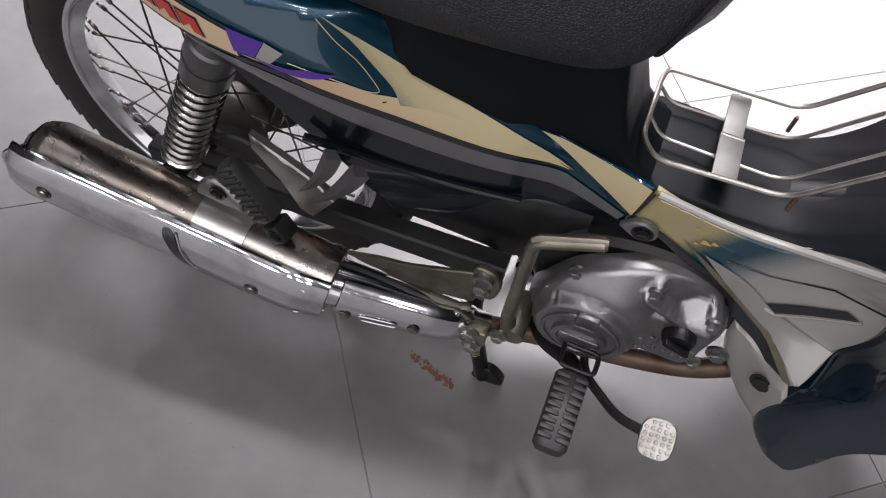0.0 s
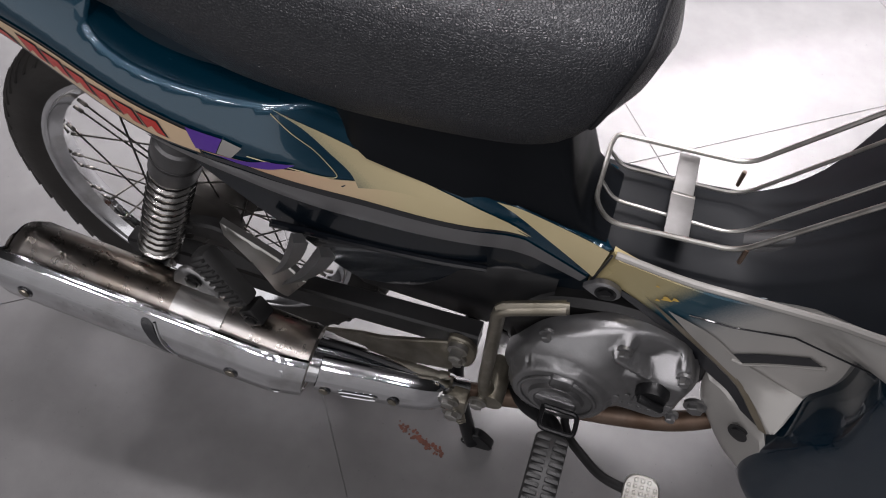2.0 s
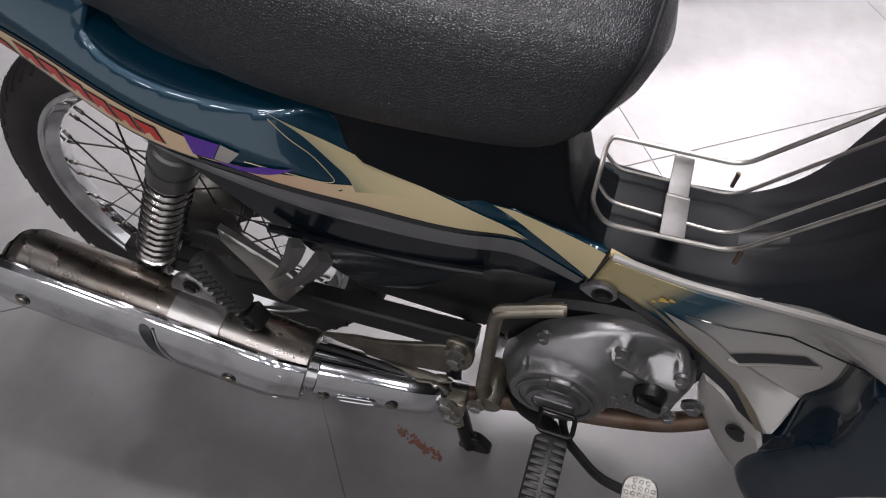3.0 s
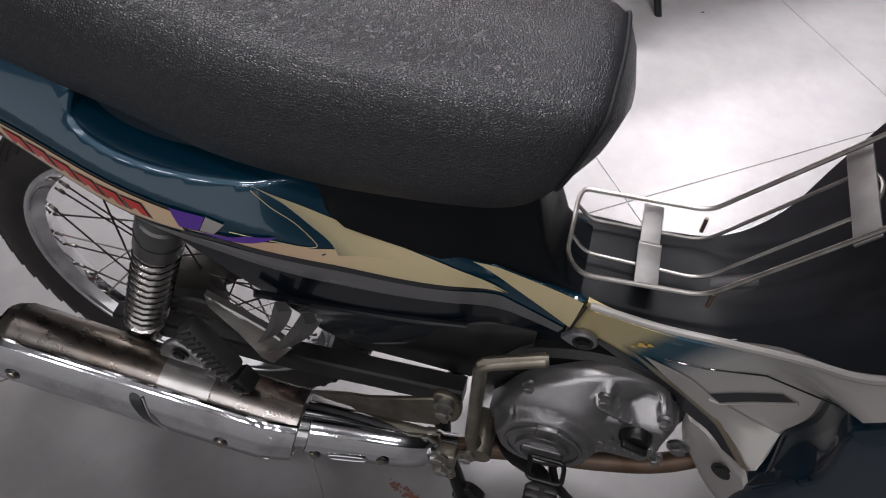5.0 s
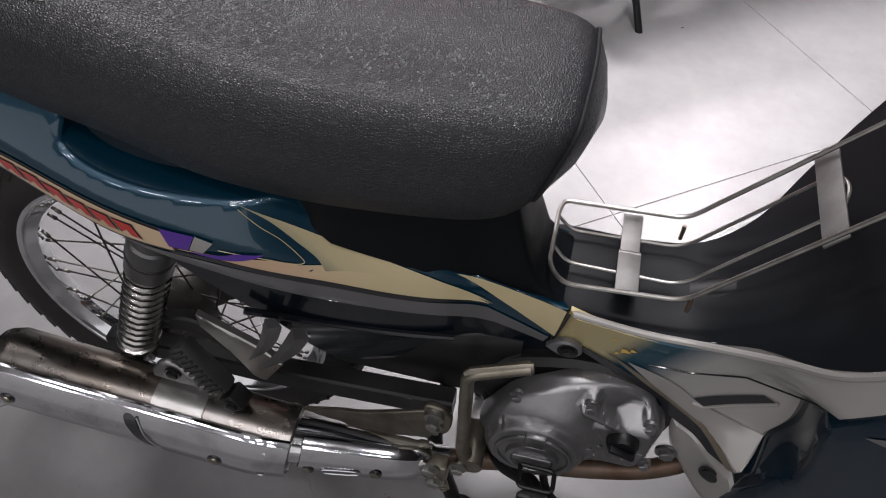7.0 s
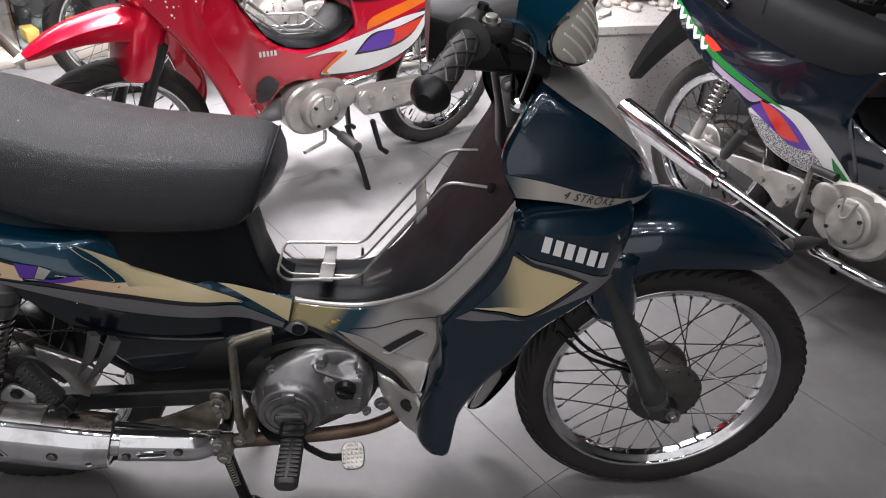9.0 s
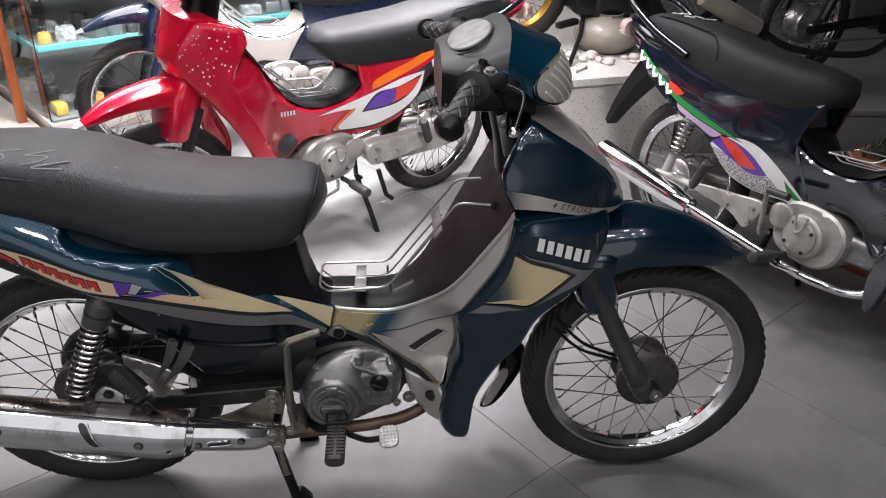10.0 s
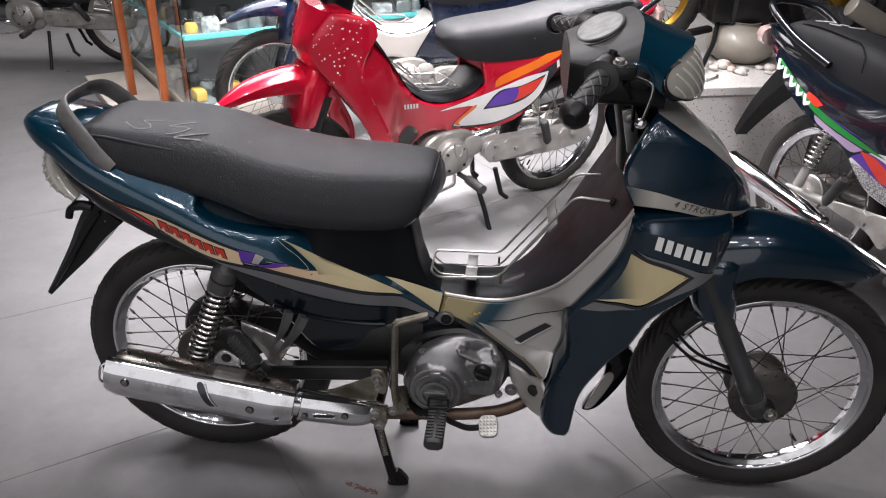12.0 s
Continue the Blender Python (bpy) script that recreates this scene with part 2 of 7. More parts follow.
def tube(pts, r, seg=8, closed=False, bm=None, flat=1.0):
    """A round bar along points; r is one radius or one per point."""
    bm = bm or bmesh.new()
    pts = [Vector(p) for p in pts]
    k = len(pts)
    rs = r if hasattr(r, "__len__") else [r] * k
    rings = []
    up = None
    for i, p in enumerate(pts):
        a = pts[(i - 1) % k] if closed or i else p
        b = pts[(i + 1) % k] if closed or i < k - 1 else p
        d = (b - a).normalized()
        if up is None:
            up = Vector((0, 0, 1)) if abs(d.z) < 0.9 else Vector((1, 0, 0))
        u = (up - d * up.dot(d)).normalized()
        v = d.cross(u)
        up = u
        rings.append([bm.verts.new(p + (u * math.cos(2 * math.pi * j / seg) + v * math.sin(2 * math.pi * j / seg) * flat) * rs[i]) for j in range(seg)])
    for i in range(k if closed else k - 1):
        A, B = rings[i], rings[(i + 1) % k]
        for j in range(seg):
            bm.faces.new((A[j], A[(j + 1) % seg], B[(j + 1) % seg], B[j]))
    if not closed:
        bm.faces.new(rings[0][::-1])
        bm.faces.new(rings[-1])
    return bm


def bend(pts, r=0.02, n=5):
    """A path whose corners are rounded."""
    p = [Vector(q) for q in pts]
    out = [p[0]]
    for i in range(1, len(p) - 1):
        a, b = (p[i - 1] - p[i]), (p[i + 1] - p[i])
        ra = min(r, a.length * 0.45, b.length * 0.45)
        s, e = p[i] + a.normalized() * ra, p[i] + b.normalized() * ra
        for j in range(n + 1):
            t = j / n
            out.append(s * (1 - t) ** 2 + p[i] * 2 * t * (1 - t) + e * t * t)
    out.append(p[-1])
    return out


def lathe(profile, centre, axis="y", seg=32, bm=None, a0=0.0, a1=360.0, cap=False):
    """A turned body: profile of (radius, along the axis)."""
    bm = bm or bmesh.new()
    c = Vector(centre)
    full = abs(a1 - a0) >= 359.9
    n = seg if full else seg + 1
    rings = []
    for r, h in profile:
        ring = []
        for j in range(n):
            a = radians(a0 + (a1 - a0) * j / seg)
            u, v = r * math.cos(a), r * math.sin(a)
            q = {"y": (u, h, v), "z": (u, v, h), "x": (h, u, v)}[axis]
            ring.append(bm.verts.new(c + Vector(q)))
        rings.append(ring)
    for A, B in zip(rings, rings[1:]):
        for j in range(n if full else n - 1):
            bm.faces.new((A[j], A[(j + 1) % n], B[(j + 1) % n], B[j]))
    if full and cap:
        for ring, (r, h) in ((rings[0], profile[0]), (rings[-1], profile[-1])):
            if r > 1e-5:
                bm.faces.new(ring)
    return bm


def loft(rings, caps=True, bm=None, closed=True):
    bm = bm or bmesh.new()
    vs = [[bm.verts.new(p) for p in ring] for ring in rings]
    n = len(vs[0])
    for A, B in zip(vs, vs[1:]):
        for j in range(n if closed else n - 1):
            bm.faces.new((A[j], A[(j + 1) % n], B[(j + 1) % n], B[j]))
    if caps and closed:
        bm.faces.new(vs[0][::-1])
        bm.faces.new(vs[-1])
    return bm


def oval(c, a, b, n=20, p=2.0, axis="x"):
    """A ring round c, across the axis: half-width a, half-height b, squareness p."""
    out = []
    for i in range(n):
        t = 2 * math.pi * i / n
        ct, st = math.cos(t), math.sin(t)
        u = a * math.copysign(abs(ct) ** (2 / p), ct)
        v = b * math.copysign(abs(st) ** (2 / p), st)
        out.append(Vector(c) + Vector({"x": (0, u, v), "z": (u, v, 0), "y": (u, 0, v)}[axis]))
    return out


def box(c, s, bevel=0.003, m=None, bm=None):
    """A block with rounded edges, centred on c; m turns it."""
    bm = bm or bmesh.new()
    t = bmesh.new()
    bmesh.ops.create_cube(t, size=1.0)
    for v in t.verts:
        v.co = Vector((v.co.x * s[0], v.co.y * s[1], v.co.z * s[2]))
    if bevel:
        bmesh.ops.bevel(t, geom=t.edges[:], offset=min(bevel, min(s) * 0.45), segments=2, affect="EDGES", profile=0.5)
    w = Matrix.Translation(c) @ (m if m else Matrix())
    back = {v: bm.verts.new(w @ v.co) for v in t.verts}
    for fc in t.faces:
        bm.faces.new([back[v] for v in fc.verts])
    t.free()
    return bm


def outline(pts, n=6):
    """A closed line through pts (x, z); a third number 1 makes a sharp corner there."""
    k = len(pts)
    corners = [i for i, p in enumerate(pts) if len(p) > 2]
    if not corners:
        return [tuple(q) for q in spline([p[:2] for p in pts], n, True)]
    out = []
    for a, i in enumerate(corners):
        j = corners[(a + 1) % len(corners)]
        span = [pts[(i + s) % k][:2] for s in range(((j - i) % k or k) + 1)]
        out += [tuple(q) for q in (spline(span, n)[:-1] if len(span) > 2 else [np.array(span[0]) * (1 - t / 3) + np.array(span[1]) * t / 3 for t in range(3)])]
    return out


def panel(pts, yf, thick=0.004, rnd=0.003, step=0.014, lift=0.0, side=-1, n=6, bm=None):
    """A shell over an outline in the side view; yf gives how far out it stands at (x, z). Its rim is rounded and turned inwards."""
    from mathutils.geometry import delaunay_2d_cdt
    bm = bm or bmesh.new()
    ring = np.array(outline(pts, n))
    keep = [0]
    for i in range(1, len(ring)):
        if np.hypot(*(ring[i] - ring[keep[-1]])) > 0.0008:
            keep.append(i)
    ring = ring[keep]
    if np.hypot(*(ring[0] - ring[-1])) < 0.0008:
        ring = ring[:-1]
    k = len(ring)
    nxt = np.roll(ring, -1, 0)

    def inside(q):
        x, z = q
        c = ((ring[:, 1] > z) != (nxt[:, 1] > z)) & (x < (nxt[:, 0] - ring[:, 0]) * (z - ring[:, 1]) / (nxt[:, 1] - ring[:, 1] + 1e-12) + ring[:, 0])
        return bool(c.sum() % 2)

    def gap(q):
        e = nxt - ring
        t = np.clip(((q - ring) * e).sum(1) / ((e * e).sum(1) + 1e-12), 0, 1)
        return float(np.hypot(*(ring + e * t[:, None] - q).T).min())

    lo, hi = ring.min(0), ring.max(0)
    inner = []
    if rnd > 0:
        tang = nxt - np.roll(ring, 1, 0)
        nor = np.stack([-tang[:, 1], tang[:, 0]], 1) / (np.hypot(*tang.T)[:, None] + 1e-9)
        for q in np.concatenate([ring + nor * rnd, ring - nor * rnd]):
            if inside(q) and gap(q) > rnd * 0.8:
                inner.append(q)
    row = 0
    z = lo[1] + step / 2
    while z < hi[1]:
        x = lo[0] + (step / 2 if row % 2 else 0)
        while x < hi[0]:
            q = np.array((x, z))
            if inside(q) and gap(q) > max(step * 0.45, rnd * 1.6):
                inner.append(q)
            x += step
        z += step * 0.87
        row += 1
    allp = [Vector(q) for q in ring] + [Vector(q) for q in inner]
    co, _, faces, _, _, _ = delaunay_2d_cdt(allp, [(i, (i + 1) % k) for i in range(k)], [], 1, 1e-7)
    vs = []
    for q in co:
        d = gap(np.array(q)) if rnd > 0 else 1
        drop = 0.0
        if rnd > 0 and d < rnd:
            drop = rnd * (1 - math.sqrt(max(0, 1 - (1 - d / rnd) ** 2)))
        vs.append(bm.verts.new((q.x, side * (yf(q.x, q.y) + lift - drop), q.y)))
    made = [bm.faces.new([vs[i] for i in fc]) for fc in faces]
    if thick > 0:
        rim = [e for fc in made for e in fc.edges if sum(g in made for g in e.link_faces) == 1] if len(made) < 1 else None
        edges = [e for e in set(e for fc in made for e in fc.edges) if len(e.link_faces) == 1]
        low = {}
        for e in edges:
            for v in e.verts:
                if v not in low:
                    low[v] = bm.verts.new((v.co.x, v.co.y - side * thick, v.co.z))
        for e in edges:
            a, b = e.verts
            bm.faces.new((a, b, low[b], low[a]))
    return bm


def both(fn):
    """The right and the left shell of one panel in one mesh."""
    bm = bmesh.new()
    fn(bm, -1)
    fn(bm, 1)
    return bm


# ---- the place ----
def floor_material():
    m = mat("grey_stone_floor", (0.158, 0.156, 0.156), 0.31, col2=(0.148, 0.146, 0.147), nscale=2.2, rvar=0.015)
    nt = m.node_tree
    b = nt.nodes["Principled BSDF"]
    b.inputs["Specular IOR Level"].default_value = 0.13
    tc = [n for n in nt.nodes if n.type == "TEX_COORD"][0]
    geo = nt.nodes.new("ShaderNodeNewGeometry")
    src = b.inputs["Base Color"].links[0].from_socket
    for scale, lo, hi, p0, p1 in ((1.3, 0.92, 1.04, 0.30, 0.70), (7.0, 0.90, 1.06, 0.32, 0.68), (34.0, 0.95, 1.03, 0.30, 0.70), (150.0, 0.80, 1.0, 0.27, 0.33)):
        n = nt.nodes.new("ShaderNodeTexNoise")
        n.inputs["Scale"].default_value, n.inputs["Detail"].default_value = scale, 9
        link(nt, geo.outputs["Position"], n.inputs["Vector"])
        r = nt.nodes.new("ShaderNodeMapRange")
        r.inputs["From Min"].default_value, r.inputs["From Max"].default_value = p0, p1
        r.inputs["To Min"].default_value, r.inputs["To Max"].default_value = lo, hi
        link(nt, n.outputs["Fac"], r.inputs["Value"])
        mu = nt.nodes.new("ShaderNodeVectorMath")
        mu.operation = "SCALE"
        link(nt, src, mu.inputs[0])
        link(nt, r.outputs["Result"], mu.inputs["Scale"])
        src = mu.outputs["Vector"]
    link(nt, src, b.inputs["Base Color"])
    return m


FLOORM = floor_material()
GROUT = mat("floor_joint", (0.17, 0.168, 0.167), 0.6)
WALLM = mat("grey_wall_paint", (0.26, 0.26, 0.26), 0.7, nscale=2)
CEILM = mat("dark_ceiling_paint", (0.06, 0.06, 0.062), 0.8, nscale=2)


def slab(name, lo, hi, material, kind="structure"):
    bm = bmesh.new()
    c = [(a + b) / 2 for a, b in zip(lo, hi)]
    s = [b - a for a, b in zip(lo, hi)]
    box(c, s, 0, None, bm)
    return part(name, bm, material, None, kind=kind)


X0, X1, Y0, Y1 = -6.5, 6.5, -4.0, 8.0
floor_ob = slab("floor", (X0, Y0, -0.12), (X1, Y1, -0.0022), GROUT)
slab("wall_north", (X0 - 0.15, Y1, -0.12), (X1 + 0.15, Y1 + 0.15, CEIL), WALLM)
# unseen front wall, left open for the added fill light, and ground beyond
slab("wall_south_west", (X0 - 0.15, Y0 - 0.15, -0.12), (ASSUMED_OPENING[0], Y0, CEIL), WALLM)
slab("wall_south_east", (ASSUMED_OPENING[1], Y0 - 0.15, -0.12), (X1 + 0.15, Y0, CEIL), WALLM)
slab("wall_south_lintel", (ASSUMED_OPENING[0], Y0 - 0.15, ASSUMED_OPENING[2]), (ASSUMED_OPENING[1], Y0, CEIL), WALLM)
slab("unseen_pavement", (-14, Y0 - 12, -0.12), (14, Y0 - 0.151, -0.02), GROUT)
slab("wall_west", (X0 - 0.15, Y0, -0.12), (X0, Y1, CEIL), WALLM)
slab("wall_east", (X1, Y0, -0.12), (X1 + 0.15, Y1, CEIL), WALLM)
slab("ceiling", (X0 - 0.15, Y0 - 0.15, CEIL), (X1 + 0.15, Y1 + 0.15, CEIL + 0.12), CEILM)


# ---- wheels ----
def spoke_mesh(length):
    bm = bmesh.new()
    tube([(0, 0, 0), (0, 0, length - 0.014), (0, 0, length - 0.0135), (0, 0, length)], [0.0014, 0.0014, 0.0031, 0.0027], 6, bm=bm)
    me = bpy.data.meshes.new("spoke")
    bm.to_mesh(me)
    bm.free()
    for p in me.polygons:
        p.use_smooth = True
    me.materials.append(SPOKEM)
    return me


def wheel(parent, cx, cz, name, tyre_w=0.062, R=0.280, rim_r=0.228, hub=None, hub_mat=None, rim_mat=None, lugs=0, flange=0.058, fy=0.026, knobs=False, spokes=36):
    """A spoked wheel in the thing's middle plane: rim, tyre, hub and its spokes."""
    hw = tyre_w / 2
    half_p = [(rim_r - 0.024, 0.003), (rim_r - 0.0235, 0.008), (rim_r - 0.019, 0.012), (rim_r - 0.012, hw * 0.52), (rim_r - 0.0095, hw * 0.60), (rim_r - 0.0078, hw * 0.68), (rim_r - 0.0055, hw * 0.71),
              (rim_r - 0.002, hw * 0.70), (rim_r, hw * 0.66), (rim_r - 0.002, hw * 0.56), (rim_r - 0.012, hw * 0.4)]
    rim_p = [(r, -y) for r, y in half_p] + half_p[::-1] + [(half_p[0][0], -half_p[0][1])]
    rim = part(name, lathe(rim_p, (cx, 0, cz), seg=72), rim_mat or CHROME, parent, "spoked wheel with bright rim")
    prof = []
    rm, b = (R + rim_r - 0.008) / 2, (R - rim_r + 0.008) / 2
    for i in range(17):
        a = math.pi * (-0.06 + 1.12 * i / 16)
        prof.append((rm + b * math.sin(a) * 1.0 if i not in (0, 16) else rim_r - 0.008, -hw * math.cos(a) * (1.0 if 0 < i < 16 else 0.66)))
    prof = [(rim_r - 0.006, -hw * 0.60)] + [(rm + b * math.sin(math.pi * (-0.18 + 1.36 * i / 16)), -hw * math.cos(math.pi * (-0.18 + 1.36 * i / 16))) for i in range(17)] + [(rim_r - 0.006, hw * 0.60)]
    tyre = part("tyre", lathe(prof, (cx, 0, cz), seg=72), RUBBER, rim, "black rubber tyre")
    if lugs:
        bm = bmesh.new()
        for i in range(lugs):
            for s in (-1, 1):
                a = 2 * math.pi * (i + (0.5 if s > 0 else 0)) / lugs
                pts = []
                for j in range(4):
                    th = math.pi * (0.5 + s * ((0.11 if not knobs else 0.04) + 0.24 * j / 3))
                    aa = a + s * 0.0 + 0.055 * j
                    rr = rm + (b - 0.0016) * math.sin(th)
                    y = -hw * 1.02 * math.cos(th)
                    pts.append(Vector((cx + rr * math.cos(aa), y, cz + rr * math.sin(aa))))
                tube(pts, 0.0026 if not knobs else 0.009, 6, bm=bm, flat=1.4)
        part("tread", bm, RUBBER, tyre, "raised slanted tread bars", kind="stuff")
    hub_p = hub or [(0.0, -0.055), (0.022, -0.055), (0.024, -0.046), (flange - 0.004, -fy - 0.012), (flange + 0.006, -fy - 0.006), (flange + 0.006, -fy + 0.003), (0.036, -fy + 0.008), (0.036, fy - 0.008),
                    (flange + 0.006, fy - 0.003), (flange + 0.006, fy + 0.004), (0.03, fy + 0.012), (0.0, 0.05)]
    part("hub", lathe(hub_p, (cx, 0, cz), seg=40), hub_mat or DARKM, rim, "grey drum hub")
    me = None
    for i in range(spokes):
        s = -1 if i % 2 else 1
        lead = 1 if (i // 2) % 2 else -1
        a_r = 2 * math.pi * (i + 0.5) / spokes
        a_h = a_r + lead * 0.95
        p = Vector((flange * math.cos(a_h), s * fy, flange * math.sin(a_h)))
        q = Vector(((rim_r - 0.026) * math.cos(a_r), s * 0.004, (rim_r - 0.026) * math.sin(a_r)))
        if me is None:
            me = spoke_mesh((q - p).length)
        o = new("spoke", me)
        o.parent = rim
        o.matrix_local = Matrix.Translation(Vector((cx, 0, cz)) + p) @ (q - p).to_track_quat("Z", "Y").to_matrix().to_4x4()
    part("valve", tube([(cx + 0.19 * math.cos(-0.9), -0.003, cz + 0.19 * math.sin(-0.9)), (cx + 0.165 * math.cos(-0.9), -0.006, cz + 0.165 * math.sin(-0.9))], [0.003, 0.0042], 8), BLACKP, rim)
    return rim


def bolt(name, c, r, h, material, parent, axis=(0, -1, 0), head=6, washer=True):
    """A screw head with its washer, facing along the axis."""
    bm = bmesh.new()
    a = Vector(axis).normalized()
    c = Vector(c)
    if washer:
        tube([c, c + a * h * 0.35], r * 1.45, 20, bm=bm)
    tube([c + a * h * 0.3, c + a * h * 0.9, c + a * h], [r, r, r * 0.8], head, bm=bm)
    return part(name, bm, material, parent, sharp=30)


def coil(a, b, r, wire, turns, seg=14):
    a, b = Vector(a), Vector(b)
    d = (b - a).normalized()
    u = d.cross(Vector((0, 1, 0))).normalized()
    v = d.cross(u)
    n = int(turns * seg)
    return tube([a + (b - a) * (i / n) + (u * math.cos(2 * math.pi * i / seg) + v * math.sin(2 * math.pi * i / seg)) * r for i in range(n + 1)], wire, 7)


TUNNELM = mat("matt_black_moulding", (0.0065, 0.0078, 0.0098), 0.46, nscale=6, bump=0.10, bscale=14, rvar=0.14)
TUNNELM.node_tree.nodes["Principled BSDF"].inputs["IOR"].default_value = 1.22
GRABM = mat("worn_grey_casting", (0.21, 0.205, 0.20), 0.42, 0.35, (0.105, 0.10, 0.098), nscale=14, bump=0.06)


# ---- the teal motorcycle ----
WX = (-0.31, -0.295, -0.25, -0.15, 0.0, 0.1, 0.2, 0.3, 0.4, 0.45, 0.55, 0.65, 0.71, 0.75, 0.79, 0.84, 0.88, 0.92, 1.0, 1.05, 1.10)
WY = (0.035, 0.06, 0.09, 0.12, 0.14, 0.15, 0.14, 0.11, 0.08, 0.066, 0.062, 0.068, 0.077, 0.11, 0.15, 0.175, 0.19, 0.213, 0.212, 0.18, 0.10)


def half(x):
    """Half-width of the bodywork along its length."""
    return ease(x, WX, WY)


TOPX = (-0.31, -0.272, -0.191, -0.107, -0.032, 0.076, 0.159, 0.22, 0.29, 0.386, 0.466, 0.543)
TOPZ = (0.838, 0.853, 0.836, 0.80, 0.781, 0.732, 0.694, 0.668, 0.622, 0.567, 0.531, 0.509)
LOWX = (-0.305, -0.275, -0.232, -0.175, -0.106, -0.029, 0.038, 0.11, 0.201, 0.285, 0.373, 0.466, 0.527)
LOWZ = (0.826, 0.806, 0.781, 0.738, 0.700, 0.655, 0.622, 0.590, 0.552, 0.510, 0.482, 0.468, 0.443)


def smooth(t):
    t = min(1.0, max(0.0, t))
    return t * t * (3 - 2 * t)


def fair(x, z):
    """The rear fairing's side: a belly below a soft ridge, above it sloped in towards the seat."""
    t, l = ease(x, TOPX, TOPZ), ease(x, LOWX, LOWZ)
    d = z - (l + 0.45 * (t - l))
    y = half(x) - (ease(x, (-0.3, 0.0, 0.3, 0.45, 0.55), (0.75, 0.72, 0.62, 0.25, 0.15)) * (math.sqrt(d * d + 0.000144) - 0.012) if d > 0 else 2.0 * d * d)
    return y


def teal_bike():
    bike = thing("motorcycle", "dark teal underbone motorcycle with gold and silver stripes on its stand", "motorcycle")
    # tail body behind and under the seat
    rings = []
    for i in range(15):
        x = -0.309 + 0.384 * i / 14
        t, l = ease(x, TOPX, TOPZ), ease(x, LOWX, LOWZ)
        w = half(x) * (0.90 - 0.25 * smooth((x - 0.02) / 0.05))
        rings.append(oval((x, 0, (t + l) / 2 + 0.002), w, (t - l) / 2 * 1.02 + 0.003, 28, 2.2))
    part("tail_body", loft(rings), TEAL, bike, "glossy teal tail fairing")
    tail = [(-0.308, 0.834), (-0.272, 0.850), (-0.191, 0.836), (-0.107, 0.80), (-0.032, 0.781), (0.036, 0.750), (0.058, 0.728), (0.058, 0.707), (0.076, 0.691), (0.105, 0.678), (0.140, 0.667), (0.18, 0.658), (0.213, 0.652), (0.245, 0.649), (0.29, 0.622), (0.386, 0.567), (0.466, 0.531), (0.543, 0.509, 1),
            (0.527, 0.443, 1), (0.466, 0.466), (0.373, 0.480), (0.285, 0.508), (0.201, 0.550), (0.11, 0.590), (0.038, 0.622), (-0.029, 0.655), (-0.106, 0.700), (-0.175, 0.735), (-0.232, 0.779), (-0.275, 0.804)]
    side = part("side_fairing", both(lambda bm, s: panel(tail, fair, 0.036, 0.004, 0.010, side=s, bm=bm)), TEAL, bike, "glossy teal side fairing with painted stripes")

    def decal(name, pts, material, lift=0.0014, yf=fair, parent=side, label=""):
        return part(name, panel(pts, yf, 0, 0, 0.012, lift), material, parent, label)

    fade_gold = mat_blend("gold_to_teal_spray", [(0.0, (0.004, 0.04, 0.07)), (0.14, (0.13, 0.15, 0.12)), (0.5, (0.52, 0.45, 0.27)), (1.0, (0.60, 0.51, 0.30))], (0.73, 0, 0.68), start=0.592, end=0.636, grain=0.18)
    peach = mat_blend("peach_to_gold_spray", [(0.0, (0.62, 0.36, 0.22)), (0.35, (0.66, 0.47, 0.31)), (0.7, (0.60, 0.51, 0.30)), (1.0, (0.60, 0.51, 0.30))], (1, 0, 0), metal=0.15, start=0.17, end=0.42)
    decal("band_edge", [(-0.175, 0.747, 1), (-0.11, 0.716), (-0.035, 0.698), (0.011, 0.685), (0.066, 0.664), (0.148, 0.632, 1), (0.152, 0.595, 1), (0.085, 0.608), (0.028, 0.631), (-0.030, 0.664), (-0.10, 0.706)], BLACKINK, 0.0012)
    decal("cream_band", [(-0.170, 0.744, 1), (-0.11, 0.712), (-0.035, 0.694), (0.011, 0.681), (0.066, 0.660), (0.146, 0.628, 1), (0.150, 0.599, 1), (0.085, 0.613), (0.028, 0.637), (-0.027, 0.669), (-0.10, 0.709)], CREAMINK, 0.0018)
    # the model lettering, kept as plain slanted red shapes with dark edges
    decal("swoosh_edge", [(-0.115, 0.712, 1), (-0.078, 0.702), (-0.048, 0.690), (-0.024, 0.676, 1), (-0.018, 0.662, 1), (-0.044, 0.672), (-0.074, 0.691)], BLACKINK, 0.0022)
    decal("swoosh", [(-0.108, 0.709, 1), (-0.077, 0.699), (-0.049, 0.687), (-0.029, 0.676, 1), (-0.023, 0.666, 1), (-0.045, 0.676), (-0.074, 0.694)], REDINK, 0.0026)
    for i in range(6):
        x = -0.004 + 0.0225 * i
        zc = ease(x, (-0.11, -0.035, 0.03, 0.066, 0.15), (0.711, 0.681, 0.656, 0.640, 0.611))
        for g, ink, lift in ((0.0020, BLACKINK, 0.0022), (0.0, REDINK, 0.0026)):
            decal("letter_shape", [(x - 0.010 - g, zc + 0.0135 + g, 1), (x + 0.007 + g, zc + 0.0075 + g, 1), (x + 0.011 + g, zc - 0.0125 - g, 1), (x + 0.002, zc - 0.009 - g, 1), (x + 0.000, zc - 0.001, 1), (x - 0.006 - g, zc - 0.006 - g, 1)], ink, lift)
